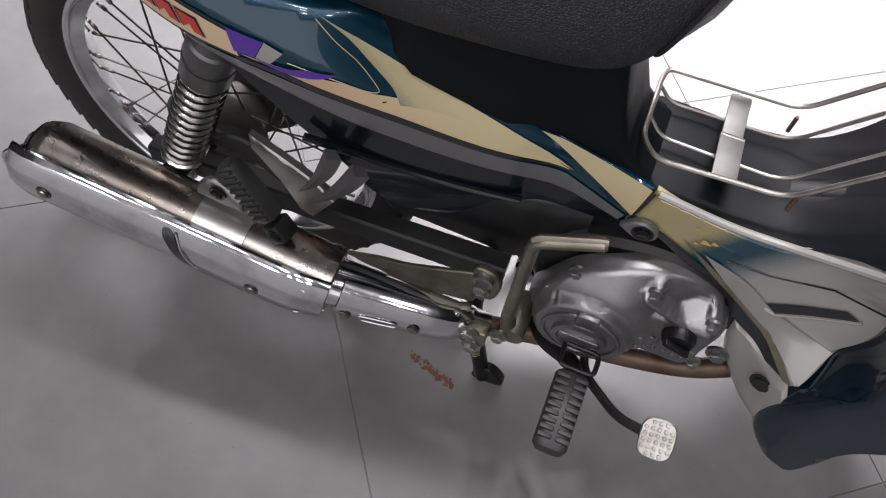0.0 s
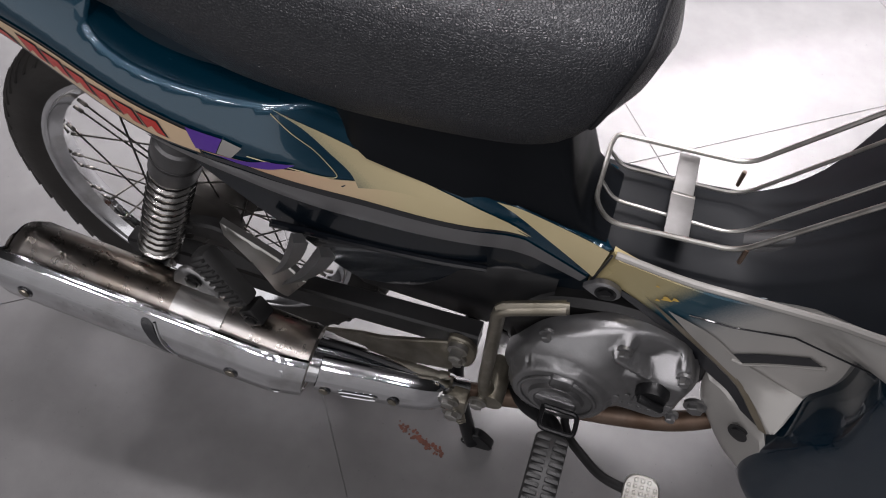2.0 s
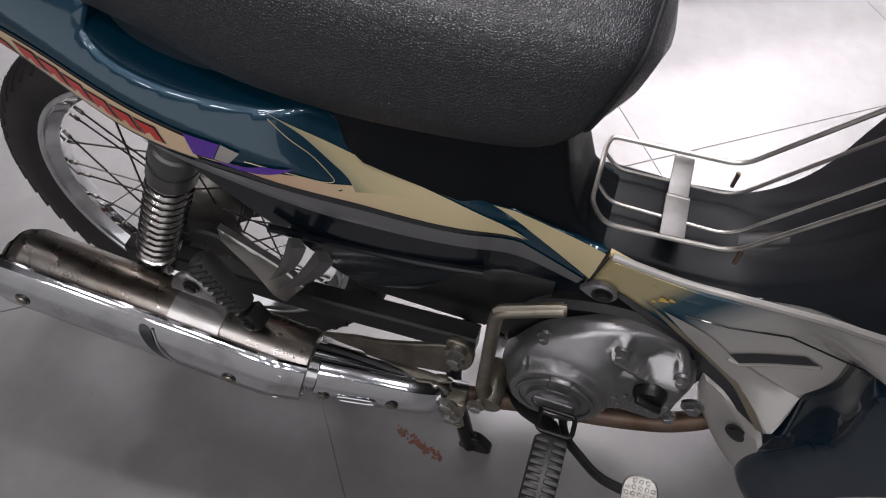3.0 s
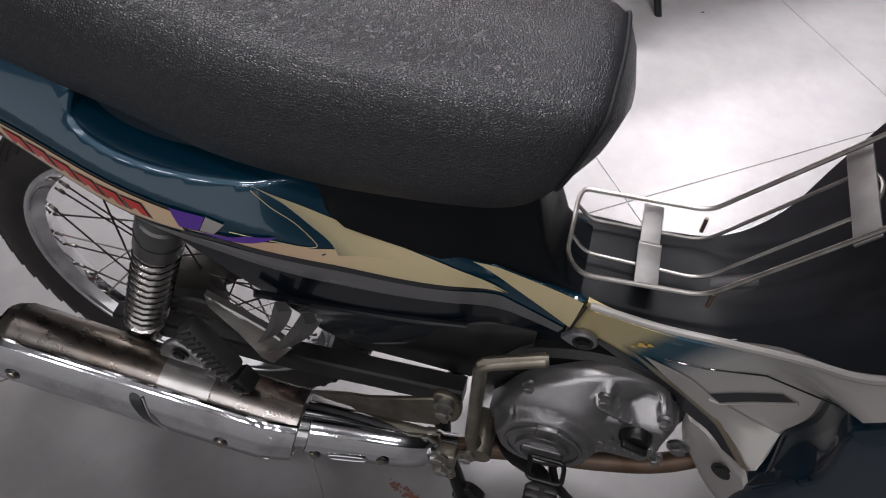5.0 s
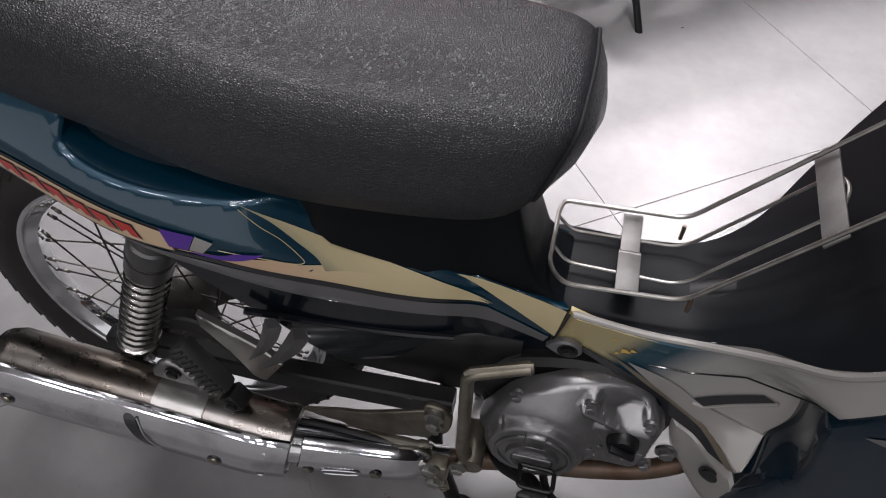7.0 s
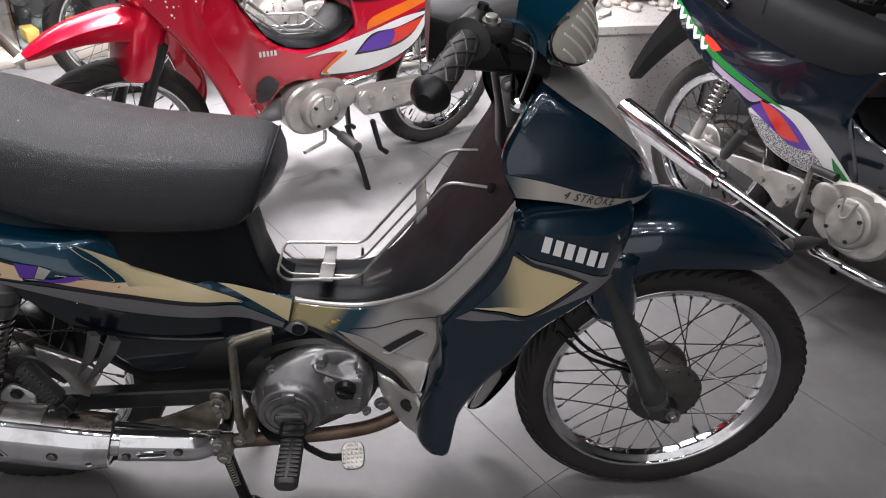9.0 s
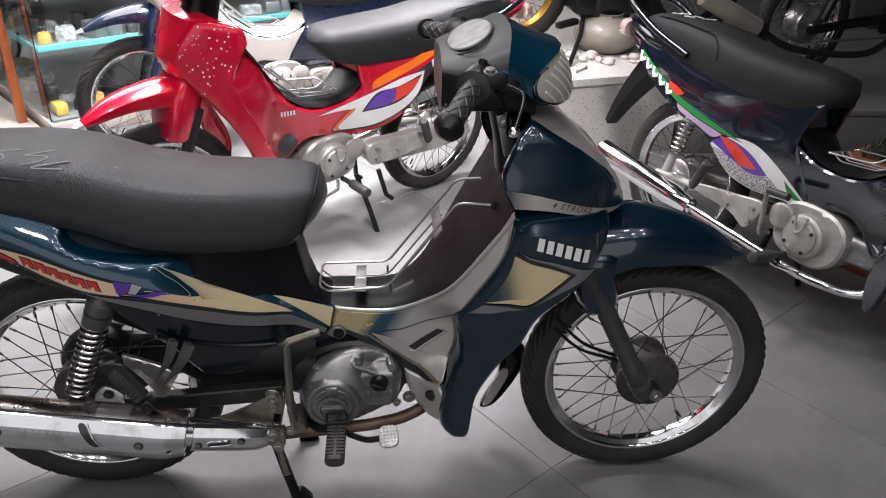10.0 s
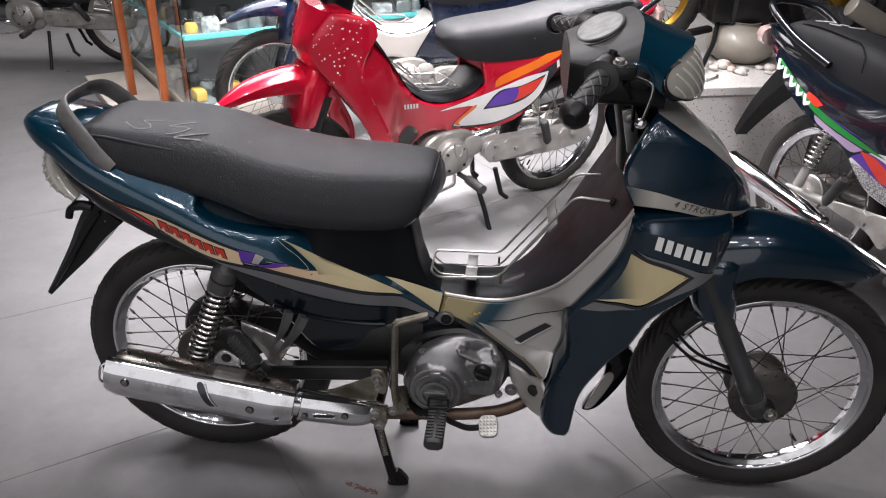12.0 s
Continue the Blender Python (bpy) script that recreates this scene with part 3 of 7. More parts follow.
    decal("purple_block", [(0.144, 0.634, 1), (0.176, 0.625, 1), (0.166, 0.604, 1), (0.147, 0.606, 1)], PURPLEINK, 0.0022)
    decal("grey_block", [(0.177, 0.625, 1), (0.193, 0.617, 1), (0.180, 0.601, 1), (0.167, 0.604, 1)], SILVERP, 0.0022)
    decal("purple_sweep", [(0.165, 0.602, 1), (0.194, 0.600), (0.213, 0.604, 1), (0.238, 0.599, 1), (0.214, 0.593), (0.190, 0.594)], PURPLEINK, 0.0024)
    decal("gold_lower_sweep", [(0.150, 0.603, 1), (0.200, 0.598), (0.240, 0.592), (0.268, 0.580, 1), (0.330, 0.563), (0.400, 0.535), (0.458, 0.506, 1), (0.374, 0.522), (0.287, 0.555), (0.200, 0.590)], peach, 0.0014, label="peach stripe turning pale gold")
    decal("gold_upper_sweep", [(0.213, 0.650, 1), (0.249, 0.628), (0.292, 0.600), (0.345, 0.570), (0.401, 0.541), (0.462, 0.507, 1), (0.400, 0.531), (0.330, 0.559), (0.292, 0.568, 1), (0.284, 0.583), (0.266, 0.603), (0.240, 0.630)], fade_gold, 0.0020, label="gold stripe fading to teal")
    decal("black_line", [(0.145, 0.598, 1), (0.200, 0.590), (0.287, 0.555), (0.374, 0.522), (0.460, 0.505, 1), (0.374, 0.514), (0.287, 0.546), (0.200, 0.582), (0.146, 0.594, 1)], BLACKINK, 0.0018)
    decal("silver_stripe", [(0.090, 0.604, 1), (0.201, 0.579), (0.287, 0.545), (0.374, 0.513), (0.456, 0.500, 1), (0.527, 0.462, 1), (0.522, 0.450, 1), (0.466, 0.472, 1), (0.373, 0.487), (0.285, 0.516), (0.201, 0.557), (0.110, 0.594)], GREYP, 0.0014, label="grey stripe")
    decal("gold_wedge", [(0.420, 0.547, 1), (0.480, 0.530), (0.541, 0.510, 1), (0.533, 0.466, 1), (0.490, 0.499)], GOLDP, 0.0014, label="pale gold wedge")
    # hollow for the fingers under the seat; its shade is put into the colour
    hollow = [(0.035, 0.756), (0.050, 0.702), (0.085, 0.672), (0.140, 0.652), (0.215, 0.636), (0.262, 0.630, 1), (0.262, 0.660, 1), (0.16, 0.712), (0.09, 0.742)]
    part("grip_scoop", panel(hollow, lambda x, z: fair(x, z) - 0.034, 0, 0, 0.014), SCOOP_SHADE, side, "hollow grip scoop, its shade put into a darkened teal")
    part("pin_stripe", tube(spline([(x, -fair(x, z) - 0.0014, z) for x, z in ((0.196, 0.607), (0.216, 0.602), (0.240, 0.593), (0.262, 0.583), (0.272, 0.581), (0.270, 0.587), (0.252, 0.609), (0.232, 0.627), (0.214, 0.645))], 6), 0.0005, 5), GOLDP, side)

    # tail lamp and rear mudguard
    rings = []
    for i in range(9):
        t = i / 8
        x = ease(t, (0, 0.3, 0.65, 1), (-0.277, -0.281, -0.266, -0.224))
        z = ease(t, (0, 0.3, 0.65, 1), (0.775, 0.742, 0.706, 0.676))
        n = Vector((-0.85 + 0.30 * t, 0, -0.45 - 0.35 * t)).normalized()
        g = 0.012 + 0.020 * math.sin(math.pi * (0.08 + 0.84 * t))
        w = 0.034 + 0.032 * t
        rings.append([Vector((x, 0, z)) + Vector((0, 1, 0)) * w * math.cos(a) + n * g * math.sin(a) for a in [2 * math.pi * j / 20 for j in range(20)]])
    lamp = part("tail_lamp", loft(rings), LENS, bike, "clear ribbed tail lamp")
    for r in rings[1:8]:
        part("lamp_rib", tube([p for p in r[0:11]], 0.0022, 6), LENSRIB, lamp)
    g = []
    for t in [i / 9 for i in range(10)]:
        x = ease(t, (0, 0.25, 0.5, 0.75, 1), (-0.165, -0.215, -0.258, -0.312, -0.366))
        z = ease(t, (0, 0.25, 0.5, 0.75, 1), (0.655, 0.60, 0.54, 0.475, 0.410))
        w = 0.062 - 0.048 * t
        nrm = Vector((-0.78, 0, 0.62))
        dep = ease(t, (0, 0.25, 0.5, 0.75, 1), (0.042, 0.034, 0.026, 0.015, 0.006))
        g.append([Vector((x, y, z)) + nrm * k for y, k in ((-w, -dep), (-w, dep * 0.5), (-w * 0.6, dep), (w * 0.6, dep), (w, dep * 0.5), (w, -dep))])
    guard = part("rear_mudguard", loft(g), BLACKP, bike, "black plastic rear mudguard", sharp=30)
    part("guard_rib", tube(spline([(-0.175, -0.064, 0.652), (-0.225, -0.054, 0.59), (-0.28, -0.04, 0.515), (-0.34, -0.024, 0.44)], 5), 0.004, 8), BLACKP, guard)
    part("guard_hook", tube(spline([(-0.196, -0.050, 0.655), (-0.222, -0.052, 0.660), (-0.243, -0.052, 0.650), (-0.251, -0.052, 0.630)], 5), [0.011] * 8 + [0.008] * 8, 10), BLACKP, guard, "hooked black lug")
    part("under_tail", loft([oval((-0.296, 0, 0.822), 0.02, 0.008, 16, 2.4), oval((-0.278, 0, 0.797), 0.040, 0.022, 16, 2.4), oval((-0.252, 0, 0.765), 0.058, 0.036, 16, 2.6), oval((-0.215, 0, 0.728), 0.074, 0.040, 16, 3), oval((-0.15, 0, 0.690), 0.096, 0.036, 16, 3), oval((-0.06, 0, 0.645), 0.106, 0.030, 16, 3), oval((0.0, 0, 0.62), 0.11, 0.03, 16, 3), oval((0.12, 0, 0.575), 0.115, 0.035, 16, 3), oval((0.3, 0, 0.50), 0.06, 0.05, 16, 3)]), BLACKG, bike, "black inner mudguard")

    # seat
    SX = (-0.215, -0.205, -0.17, -0.13, -0.02, 0.09, 0.20, 0.32, 0.43, 0.495, 0.520, 0.531, 0.536)
    ST = (0.792, 0.815, 0.842, 0.853, 0.853, 0.842, 0.813, 0.797, 0.795, 0.792, 0.782, 0.762, 0.745)
    SB = (0.790, 0.782, 0.772, 0.765, 0.745, 0.715, 0.676, 0.664, 0.666, 0.673, 0.690, 0.712, 0.732)
    SW = (0.045, 0.070, 0.095, 0.108, 0.122, 0.128, 0.128, 0.122, 0.112, 0.100, 0.088, 0.062, 0.020)
    seat_section = ((0.86, 0, 0.84, 0), (0.97, 0.10, 0.96, 0.10), (1, 0.30, 1, 0.30), (0.985, 0.55, 0.980, 0.50), (0.955, 0.72, 0.945, 0.66), (0.915, 0.815, 0.905, 0.785), (0.855, 0.885, 0.835, 0.885),
                    (0.79, 0.930, 0.72, 0.932), (0.72, 0.955, 0.44, 0.966), (0.55, 0.978, 0.28, 0.986), (0.28, 0.995, 0.14, 0.997), (0, 1, 0, 1))
    def seat_ring(x):
        top, bot, w = ease(x, SX, ST), ease(x, SX, SB), ease(x, SX, SW)
        h = top - bot
        k = min(1, max(0, (x - 0.04) / 0.10))
        halfring = [(-w * (a + (c - a) * k), bot + h * (b + (d - b) * k)) for a, b, c, d in seat_section]
        lean_in = 0.36 * min(1, max(0, (x - 0.38) / 0.14)) ** 2
        return [Vector((x - lean_in * (top - z), y, z)) for y, z in halfring] + [Vector((x - lean_in * (top - z), -y, z)) for y, z in halfring[-2::-1]]
    rings = [seat_ring(-0.215 + 0.751 * (t if 0.08 < t < 0.92 else (0.08 * (t / 0.08) ** 1.6 if t <= 0.08 else 1 - 0.08 * ((1 - t) / 0.08) ** 1.6))) for t in [i / 60 for i in range(61)]]
    seat = part("seat", loft(rings), VINYL, bike, "black grained vinyl seat with chalk marks", sharp=60)
    for sd in (-1, 1):
        part("seat_crease", tube(spline([(x, sd * y, z) for x, y, z in ((-0.185, 0.075, 0.822), (-0.15, 0.095, 0.833), (-0.10, 0.107, 0.835), (-0.035, 0.1135, 0.8275), (0.04, 0.1155, 0.8195), (0.09, 0.110, 0.814), (0.125, 0.100, 0.811))], 6), [0.0012 + 0.0022 * math.sin(math.pi * i / 36) for i in range(37)], 8), VINYL, seat)
    part("seat_seam", tube(spline([v + Vector((0.001, 0, 0.0004)) for v in seat_ring(0.519)], 3), 0.0021, 8), VINYL_SOFT, seat, "raised piping round the seat's nose")
    # chalk scrawl on the rear of the seat
    for st in ([(-0.085, -0.060), (-0.066, -0.078), (-0.048, -0.086), (-0.029, -0.081), (-0.034, -0.066), (-0.052, -0.050), (-0.030, -0.046), (-0.008, -0.042)], [(0.045, -0.034), (0.014, -0.058), (0.005, -0.066), (0.022, -0.065), (0.042, -0.063), (0.036, -0.080), (0.022, -0.092), (0.008, -0.096)], [(0.082, -0.069), (0.050, -0.090), (0.026, -0.102), (0.050, -0.101), (0.078, -0.098)]):
        pts = []
        for x, y in spline(st, 6):
            top, bot, w = ease(x, SX, ST), ease(x, SX, SB), ease(x, SX, SW)
            e = ease(abs(y) / w, (0, 0.28, 0.55, 0.72, 0.79, 0.855, 0.915), (1, 0.995, 0.978, 0.955, 0.93, 0.885, 0.815))
            pts.append((x, y, bot + (top - bot) * e + 0.0002))
        part("chalk_stroke", tube(pts, 0.0012, 5), CHALK, seat)
    # apron under the seat
    rings = []
    for i in range(31):
        x = 0.06 + 0.475 * i / 30
        bot = ease(x, TOPX, TOPZ) - 0.016
        top = ease(x, (0.17, 0.452, 0.468, 0.482, 0.496, 0.512, 0.535), (0.692, 0.692, 0.672, 0.610, 0.552, 0.527, 0.514))
        wb = min(half(x) - 0.009 - 0.042 * smooth((0.30 - x) / 0.06), 0.118)
        wt = min(wb - 0.002, ease(x, (0.17, 0.3, 0.4, 0.452, 0.475, 0.50, 0.535), (0.112, 0.096, 0.078, 0.066, 0.052, 0.050, 0.050)))
        h = max(0.006, top - bot)
        side_ring = [(wb, bot), (wb - 0.001, bot + 0.06 * h), (wb + (wt - wb) * 0.45, bot + 0.30 * h), (wt, bot + 0.62 * h), (wt * 0.985, bot + 0.84 * h), (wt * 0.93, bot + 0.95 * h), (wt * 0.80, bot + 0.99 * h), (wt * 0.4, top)]
        rings.append([Vector((x, -y, z)) for y, z in side_ring] + [Vector((x, y, z)) for y, z in side_ring[::-1]])
    part("seat_apron", loft(rings), TUNNELM, bike, "matt black plastic apron under the seat", sharp=60)
    # grab rail
    gr = [(-0.104, -0.112, 0.772), (-0.128, -0.110, 0.797), (-0.162, -0.102, 0.840), (-0.194, -0.084, 0.872), (-0.212, -0.048, 0.879), (-0.214, 0.0, 0.880)]
    gr += [(x, -y, z) for x, y, z in gr[-2::-1]]
    gq = spline(gr, 6)
    part("grab_rail", tube(gq, [0.019 + 0.002 * math.sin(math.pi * i / (len(gq) - 1)) for i in range(len(gq))], 14, flat=0.32), GRABM, bike, "worn grey cast grab rail")
    # black side cover
    cover = [(0.10, 0.595, 1), (0.201, 0.552), (0.285, 0.510), (0.373, 0.482), (0.466, 0.468), (0.527, 0.446), (0.575, 0.436), (0.630, 0.400), (0.690, 0.350, 1), (0.655, 0.372), (0.600, 0.402), (0.520, 0.408), (0.455, 0.380), (0.436, 0.356, 1), (0.37, 0.356), (0.306, 0.358, 1), (0.276, 0.370), (0.253, 0.402), (0.222, 0.455), (0.165, 0.515), (0.115, 0.568)]
    part("side_cover", both(lambda bm, s: panel(cover, lambda x, z: half(x) * 0.93 - 0.006 - 1.1 * max(0, 0.45 - z) ** 2, 0.01, 0.006, 0.016, side=s, bm=bm)), COVERM, bike, "scuffed blue-black side cover")
    part("cover_rib", tube(spline([(0.20, -0.137, 0.50), (0.28, -0.104, 0.458), (0.36, -0.082, 0.436), (0.42, -0.069, 0.43)], 6), 0.0045, 8), BLACKG, bike)
    part("frame_core", loft([oval((0.05, 0, 0.50), 0.035, 0.03, 14), oval((0.25, 0, 0.44), 0.055, 0.06, 14, 3), oval((0.45, 0, 0.44), 0.05, 0.07, 14, 3), oval((0.60, 0, 0.44), 0.04, 0.04, 14), oval((0.80, 0, 0.56), 0.03, 0.03, 14), oval((0.89, 0, 0.74), 0.03, 0.03, 14)]), BLACKP, bike, "black frame spine")
    return bike


CHIPM = mat("yellow_primer", (0.62, 0.42, 0.10), 0.6)


def teal_bike_front(bike):
    def leg(x, z):
        b = min(1, max(0, (0.56 - z) / 0.06)) * min(1, max(0, (z - 0.36) / 0.04))
        return half(x) * (1 - b) + b * min(half(x), 0.077 + 0.25 * max(0, x - 0.72))
    fade_leg = mat_blend("gold_teal_silver_spray", [(0.0, (0.52, 0.43, 0.22)), (0.34, (0.46, 0.40, 0.22)), (0.46, (0.02, 0.07, 0.10)), (0.56, (0.016, 0.06, 0.09)), (0.72, (0.40, 0.395, 0.38)), (1.0, (0.46, 0.445, 0.42))], (1, 0, -0.55), metal=0.35, start=0.27, end=0.50)
    inner = [(0.545, 0.510, 1), (0.621, 0.504), (0.679, 0.512), (0.744, 0.558), (0.782, 0.610), (0.825, 0.681), (0.865, 0.750), (0.882, 0.787, 1), (0.876, 0.720), (0.858, 0.668), (0.800, 0.557), (0.792, 0.522), (0.797, 0.456), (0.785, 0.406), (0.762, 0.345, 1), (0.735, 0.340), (0.689, 0.362), (0.625, 0.410), (0.563, 0.452), (0.530, 0.446, 1)]
    shell = part("leg_panel", both(lambda bm, s: panel(inner, leg, 0.010, 0.006, 0.014, side=s, bm=bm)), fade_leg, bike, "silver inner leg panel fading to gold")

    def decal(name, pts, material, lift=0.0014, label=""):
        return part(name, panel(pts, leg, 0, 0, 0.012, lift), material, shell, label)

    part("bright_edge", tube(spline([(x, -half(x) + 0.002, z + 0.001) for x, z in [(0.548, 0.509), (0.621, 0.504), (0.679, 0.512), (0.744, 0.558), (0.782, 0.610), (0.825, 0.681), (0.865, 0.750), (0.880, 0.782)]], 6), 0.0042, 8), SILVERP, shell)
    decal("black_stripe", [(0.552, 0.456, 1), (0.575, 0.455), (0.640, 0.420), (0.70, 0.380), (0.752, 0.352, 1), (0.735, 0.344, 1), (0.689, 0.364), (0.625, 0.412), (0.566, 0.449)], BLACKINK, 0.0018)
    decal("silver_stripe", [(0.590, 0.462, 1), (0.640, 0.430), (0.690, 0.396), (0.762, 0.358, 1), (0.755, 0.350, 1), (0.70, 0.382), (0.640, 0.421)], BRONZE, 0.0016)
    decal("silver_sweep", [(0.618, 0.451, 1), (0.670, 0.437), (0.715, 0.412), (0.780, 0.403, 1), (0.764, 0.362, 1), (0.715, 0.380), (0.662, 0.414)], SILVERP, 0.0018, "silver sweep")
    part("vent_slot", panel([(0.698, 0.421, 1), (0.757, 0.474, 1), (0.772, 0.470, 1), (0.711, 0.413, 1)], leg, 0, 0, 0.01, 0.0022), BLACKINK, shell, "narrow black vent slot")
    part("slot_edge", tube([(x, -leg(x, z) - 0.002, z) for x, z in [(0.700, 0.411), (0.712, 0.411), (0.742, 0.440), (0.774, 0.470)]], 0.0022, 8), SILVERP, shell)
    part("panel_line", tube([(x, -leg(x, z) - 0.0006, z) for x, z in [(0.640, 0.455), (0.683, 0.463), (0.735, 0.490), (0.789, 0.531)]], 0.0010, 6), BLACKINK, shell)
    part("seam_line", tube([(x, -half(x) - 0.0006, z) for x, z in [(0.544, 0.510), (0.541, 0.495), (0.533, 0.460), (0.529, 0.445)]], 0.0018, 6), BLACKINK, shell)
    for x, z, r in ((0.612, 0.470, 0.006), (0.620, 0.474, 0.004), (0.604, 0.463, 0.003), (0.598, 0.486, 0.0025)):
        decal("paint_chip", [(x + r * (1 + 0.5 * math.sin(5 * a)) * math.cos(a), z + r * 0.6 * (1 + 0.4 * math.cos(3 * a)) * math.sin(a)) for a in (0, 0.8, 1.7, 2.5, 3.3, 4.1, 5.0, 5.7)], CHIPM, 0.0022)
    tab = [(0.526, 0.452, 1), (0.538, 0.466), (0.551, 0.469), (0.563, 0.463), (0.567, 0.452), (0.560, 0.442), (0.549, 0.439), (0.538, 0.444)]
    part("screw_tab", panel(tab, lambda x, z: 0.0685, 0.006, 0.002, 0.008, 0.003), GREYP, shell, "grey screw tab")
    bolt("cap_screw", (0.551, -0.0712, 0.454), 0.0082, 0.003, BLACKP, shell, head=20)
    part("screw_slot", tube([(0.5465, -0.0745, 0.452), (0.5555, -0.0745, 0.456)], 0.0010, 6), DARKM, shell)
    lobe = [(0.689, 0.360, 1), (0.694, 0.32), (0.708, 0.282), (0.734, 0.254), (0.764, 0.252), (0.785, 0.275), (0.775, 0.32), (0.762, 0.348, 1), (0.735, 0.342)]
    for s in (-1, 1):
        part("lower_lobe", panel(lobe, lambda x, z: half(x) + 0.001, 0.012, 0.006, 0.012, side=s), SILVERP, shell, "silver lower lobe with a bolt")
    bolt("lobe_bolt", (0.747, -0.109, 0.313), 0.010, 0.004, DARKM, shell, axis=(-0.45, -1, 0), head=16)

    # outer shield
    wing = [(0.883, 0.792, 1), (0.880, 0.740), (0.860, 0.673), (0.800, 0.560), (0.791, 0.528), (0.797, 0.456), (0.785, 0.406), (0.765, 0.315), (0.764, 0.255), (0.785, 0.236), (0.806, 0.238), (0.823, 0.258), (0.834, 0.36), (0.870, 0.445), (0.905, 0.510), (0.935, 0.575), (0.985, 0.622), (1.036, 0.672, 1), (1.068, 0.740), (1.062, 0.800, 1), (0.96, 0.806)]

    def out(x, z):
        return half(x) + 0.006 - 0.15 * max(0, x - 0.93) * max(0, 0.70 - z) - (0.060 + 0.8 * max(0, x - 0.97)) * min(1, max(0, (z - 0.756) / 0.026)) ** 1.5
    wingo = part("leg_shield", both(lambda bm, s: panel(wing, out, 0.075, 0.006, 0.016, side=s, bm=bm)), NAVYTEAL, bike, "dark teal leg shield with gold wedge")

    def wdecal(name, pts, material, lift=0.0014, label=""):
        return part(name, panel(pts, out, 0, 0, 0.012, lift), material, wingo, label)

    fade_wedge = mat_blend("gold_wedge_spray", [(0.0, (0.004, 0.026, 0.046)), (0.25, (0.10, 0.11, 0.09)), (0.55, (0.50, 0.42, 0.24)), (1.0, (0.58, 0.49, 0.28))], (1, 0, 0.2), start=0.985, end=1.075)
    wdecal("silver_wedge", [(0.893, 0.718, 1), (0.960, 0.703), (1.040, 0.678, 1), (0.975, 0.640), (0.913, 0.604), (0.86, 0.578), (0.812, 0.566, 1), (0.835, 0.590, 1), (0.92, 0.612), (0.992, 0.675, 1), (0.95, 0.693)], GREYP, 0.0016, "grey wedge outline")
    wdecal("gold_wedge", [(0.886, 0.709, 1), (0.94, 0.697), (0.985, 0.680, 1), (0.93, 0.636), (0.885, 0.610), (0.838, 0.596, 1), (0.866, 0.640), (0.880, 0.675)], fade_wedge, 0.0018, "gold wedge fading to teal")
    wdecal("gold_hook", [(0.990, 0.680, 1), (0.95, 0.641), (0.915, 0.615), (0.875, 0.603), (0.838, 0.597, 1), (0.88, 0.612), (0.93, 0.640), (0.965, 0.668)], GOLDP, 0.0022)
    wdecal("black_edge", [(0.888, 0.716, 1), (0.95, 0.700), (0.999, 0.679, 1), (0.955, 0.636), (0.915, 0.606), (0.87, 0.595), (0.835, 0.592, 1), (0.873, 0.600), (0.915, 0.612), (0.953, 0.642), (0.990, 0.678, 1), (0.945, 0.694), (0.888, 0.709, 1)], BLACKINK, 0.0026)
    # maker's name as six plain pale shapes
    for i in range(6):
        x, z = 0.920 + 0.0172 * i, 0.743 - 0.0052 * i
        wdecal("letter_shape", [(x + 0.003, z + 0.0135, 1), (x + 0.0145, z + 0.0105, 1), (x + 0.0125, z - 0.0155, 1), (x + 0.0005, z - 0.0125, 1)], WHITEINK, 0.002)
    part("inner_shield", loft([oval((0.93, 0, 0.80), 0.16, 0.03, 16, 4), oval((0.95, 0, 0.70), 0.15, 0.04, 16, 4), oval((0.91, 0, 0.56), 0.13, 0.04, 16, 4), oval((0.86, 0, 0.44), 0.10, 0.035, 16, 4), oval((0.83, 0, 0.34), 0.08, 0.03, 16, 4)]), BLACKP, bike, "black inner shield")
    # upper nose cowl
    UX = (0.85, 0.90, 0.95, 1.0, 1.05, 1.10, 1.135)
    UY = (0.182, 0.178, 0.174, 0.163, 0.134, 0.080, 0.024)
    cowl = [(0.890, 0.922, 1), (0.866, 0.880), (0.857, 0.852), (0.864, 0.822), (0.880, 0.792, 1), (0.96, 0.782), (1.05, 0.757), (1.136, 0.733, 1), (1.115, 0.775), (1.06, 0.842), (1.0, 0.890), (0.945, 0.922), (0.908, 0.945, 1)]

    def up(x, z):
        return ease(x, UX, UY) - 2.2 * max(0, z - 0.80) ** 2 + 0.004
    nose = part("nose_cowl", both(lambda bm, s: panel(cowl, up, 0.010, 0.006, 0.014, side=s, bm=bm)), NAVYTEAL, bike, "glossy dark teal nose cowl")
    fade_nose = mat_blend("silver_to_teal_spray", [(0.0, (0.004, 0.026, 0.046)), (0.22, (0.22, 0.215, 0.20)), (0.5, (0.42, 0.40, 0.35)), (1.0, (0.36, 0.34, 0.30))], (1, 0, 0), start=0.87, end=0.97)
    part("silver_band", panel([(0.862, 0.832, 1), (0.93, 0.818), (1.0, 0.795), (1.06, 0.772), (1.128, 0.742, 1), (1.05, 0.760), (0.96, 0.786), (0.882, 0.796, 1)], up, 0, 0, 0.012, 0.0014), fade_nose, nose, "silver band with dark lettering")
    rows = []
    for x, z in ((0.908, 0.947), (0.945, 0.925), (1.0, 0.893), (1.06, 0.846), (1.115, 0.778), (1.134, 0.738)):
        y = up(x, z) - 0.004
        rows.append([Vector((x, s * y, z + 0.012 * (1 - s * s))) for s in (-1, -0.75, -0.5, 0, 0.5, 0.75, 1)])
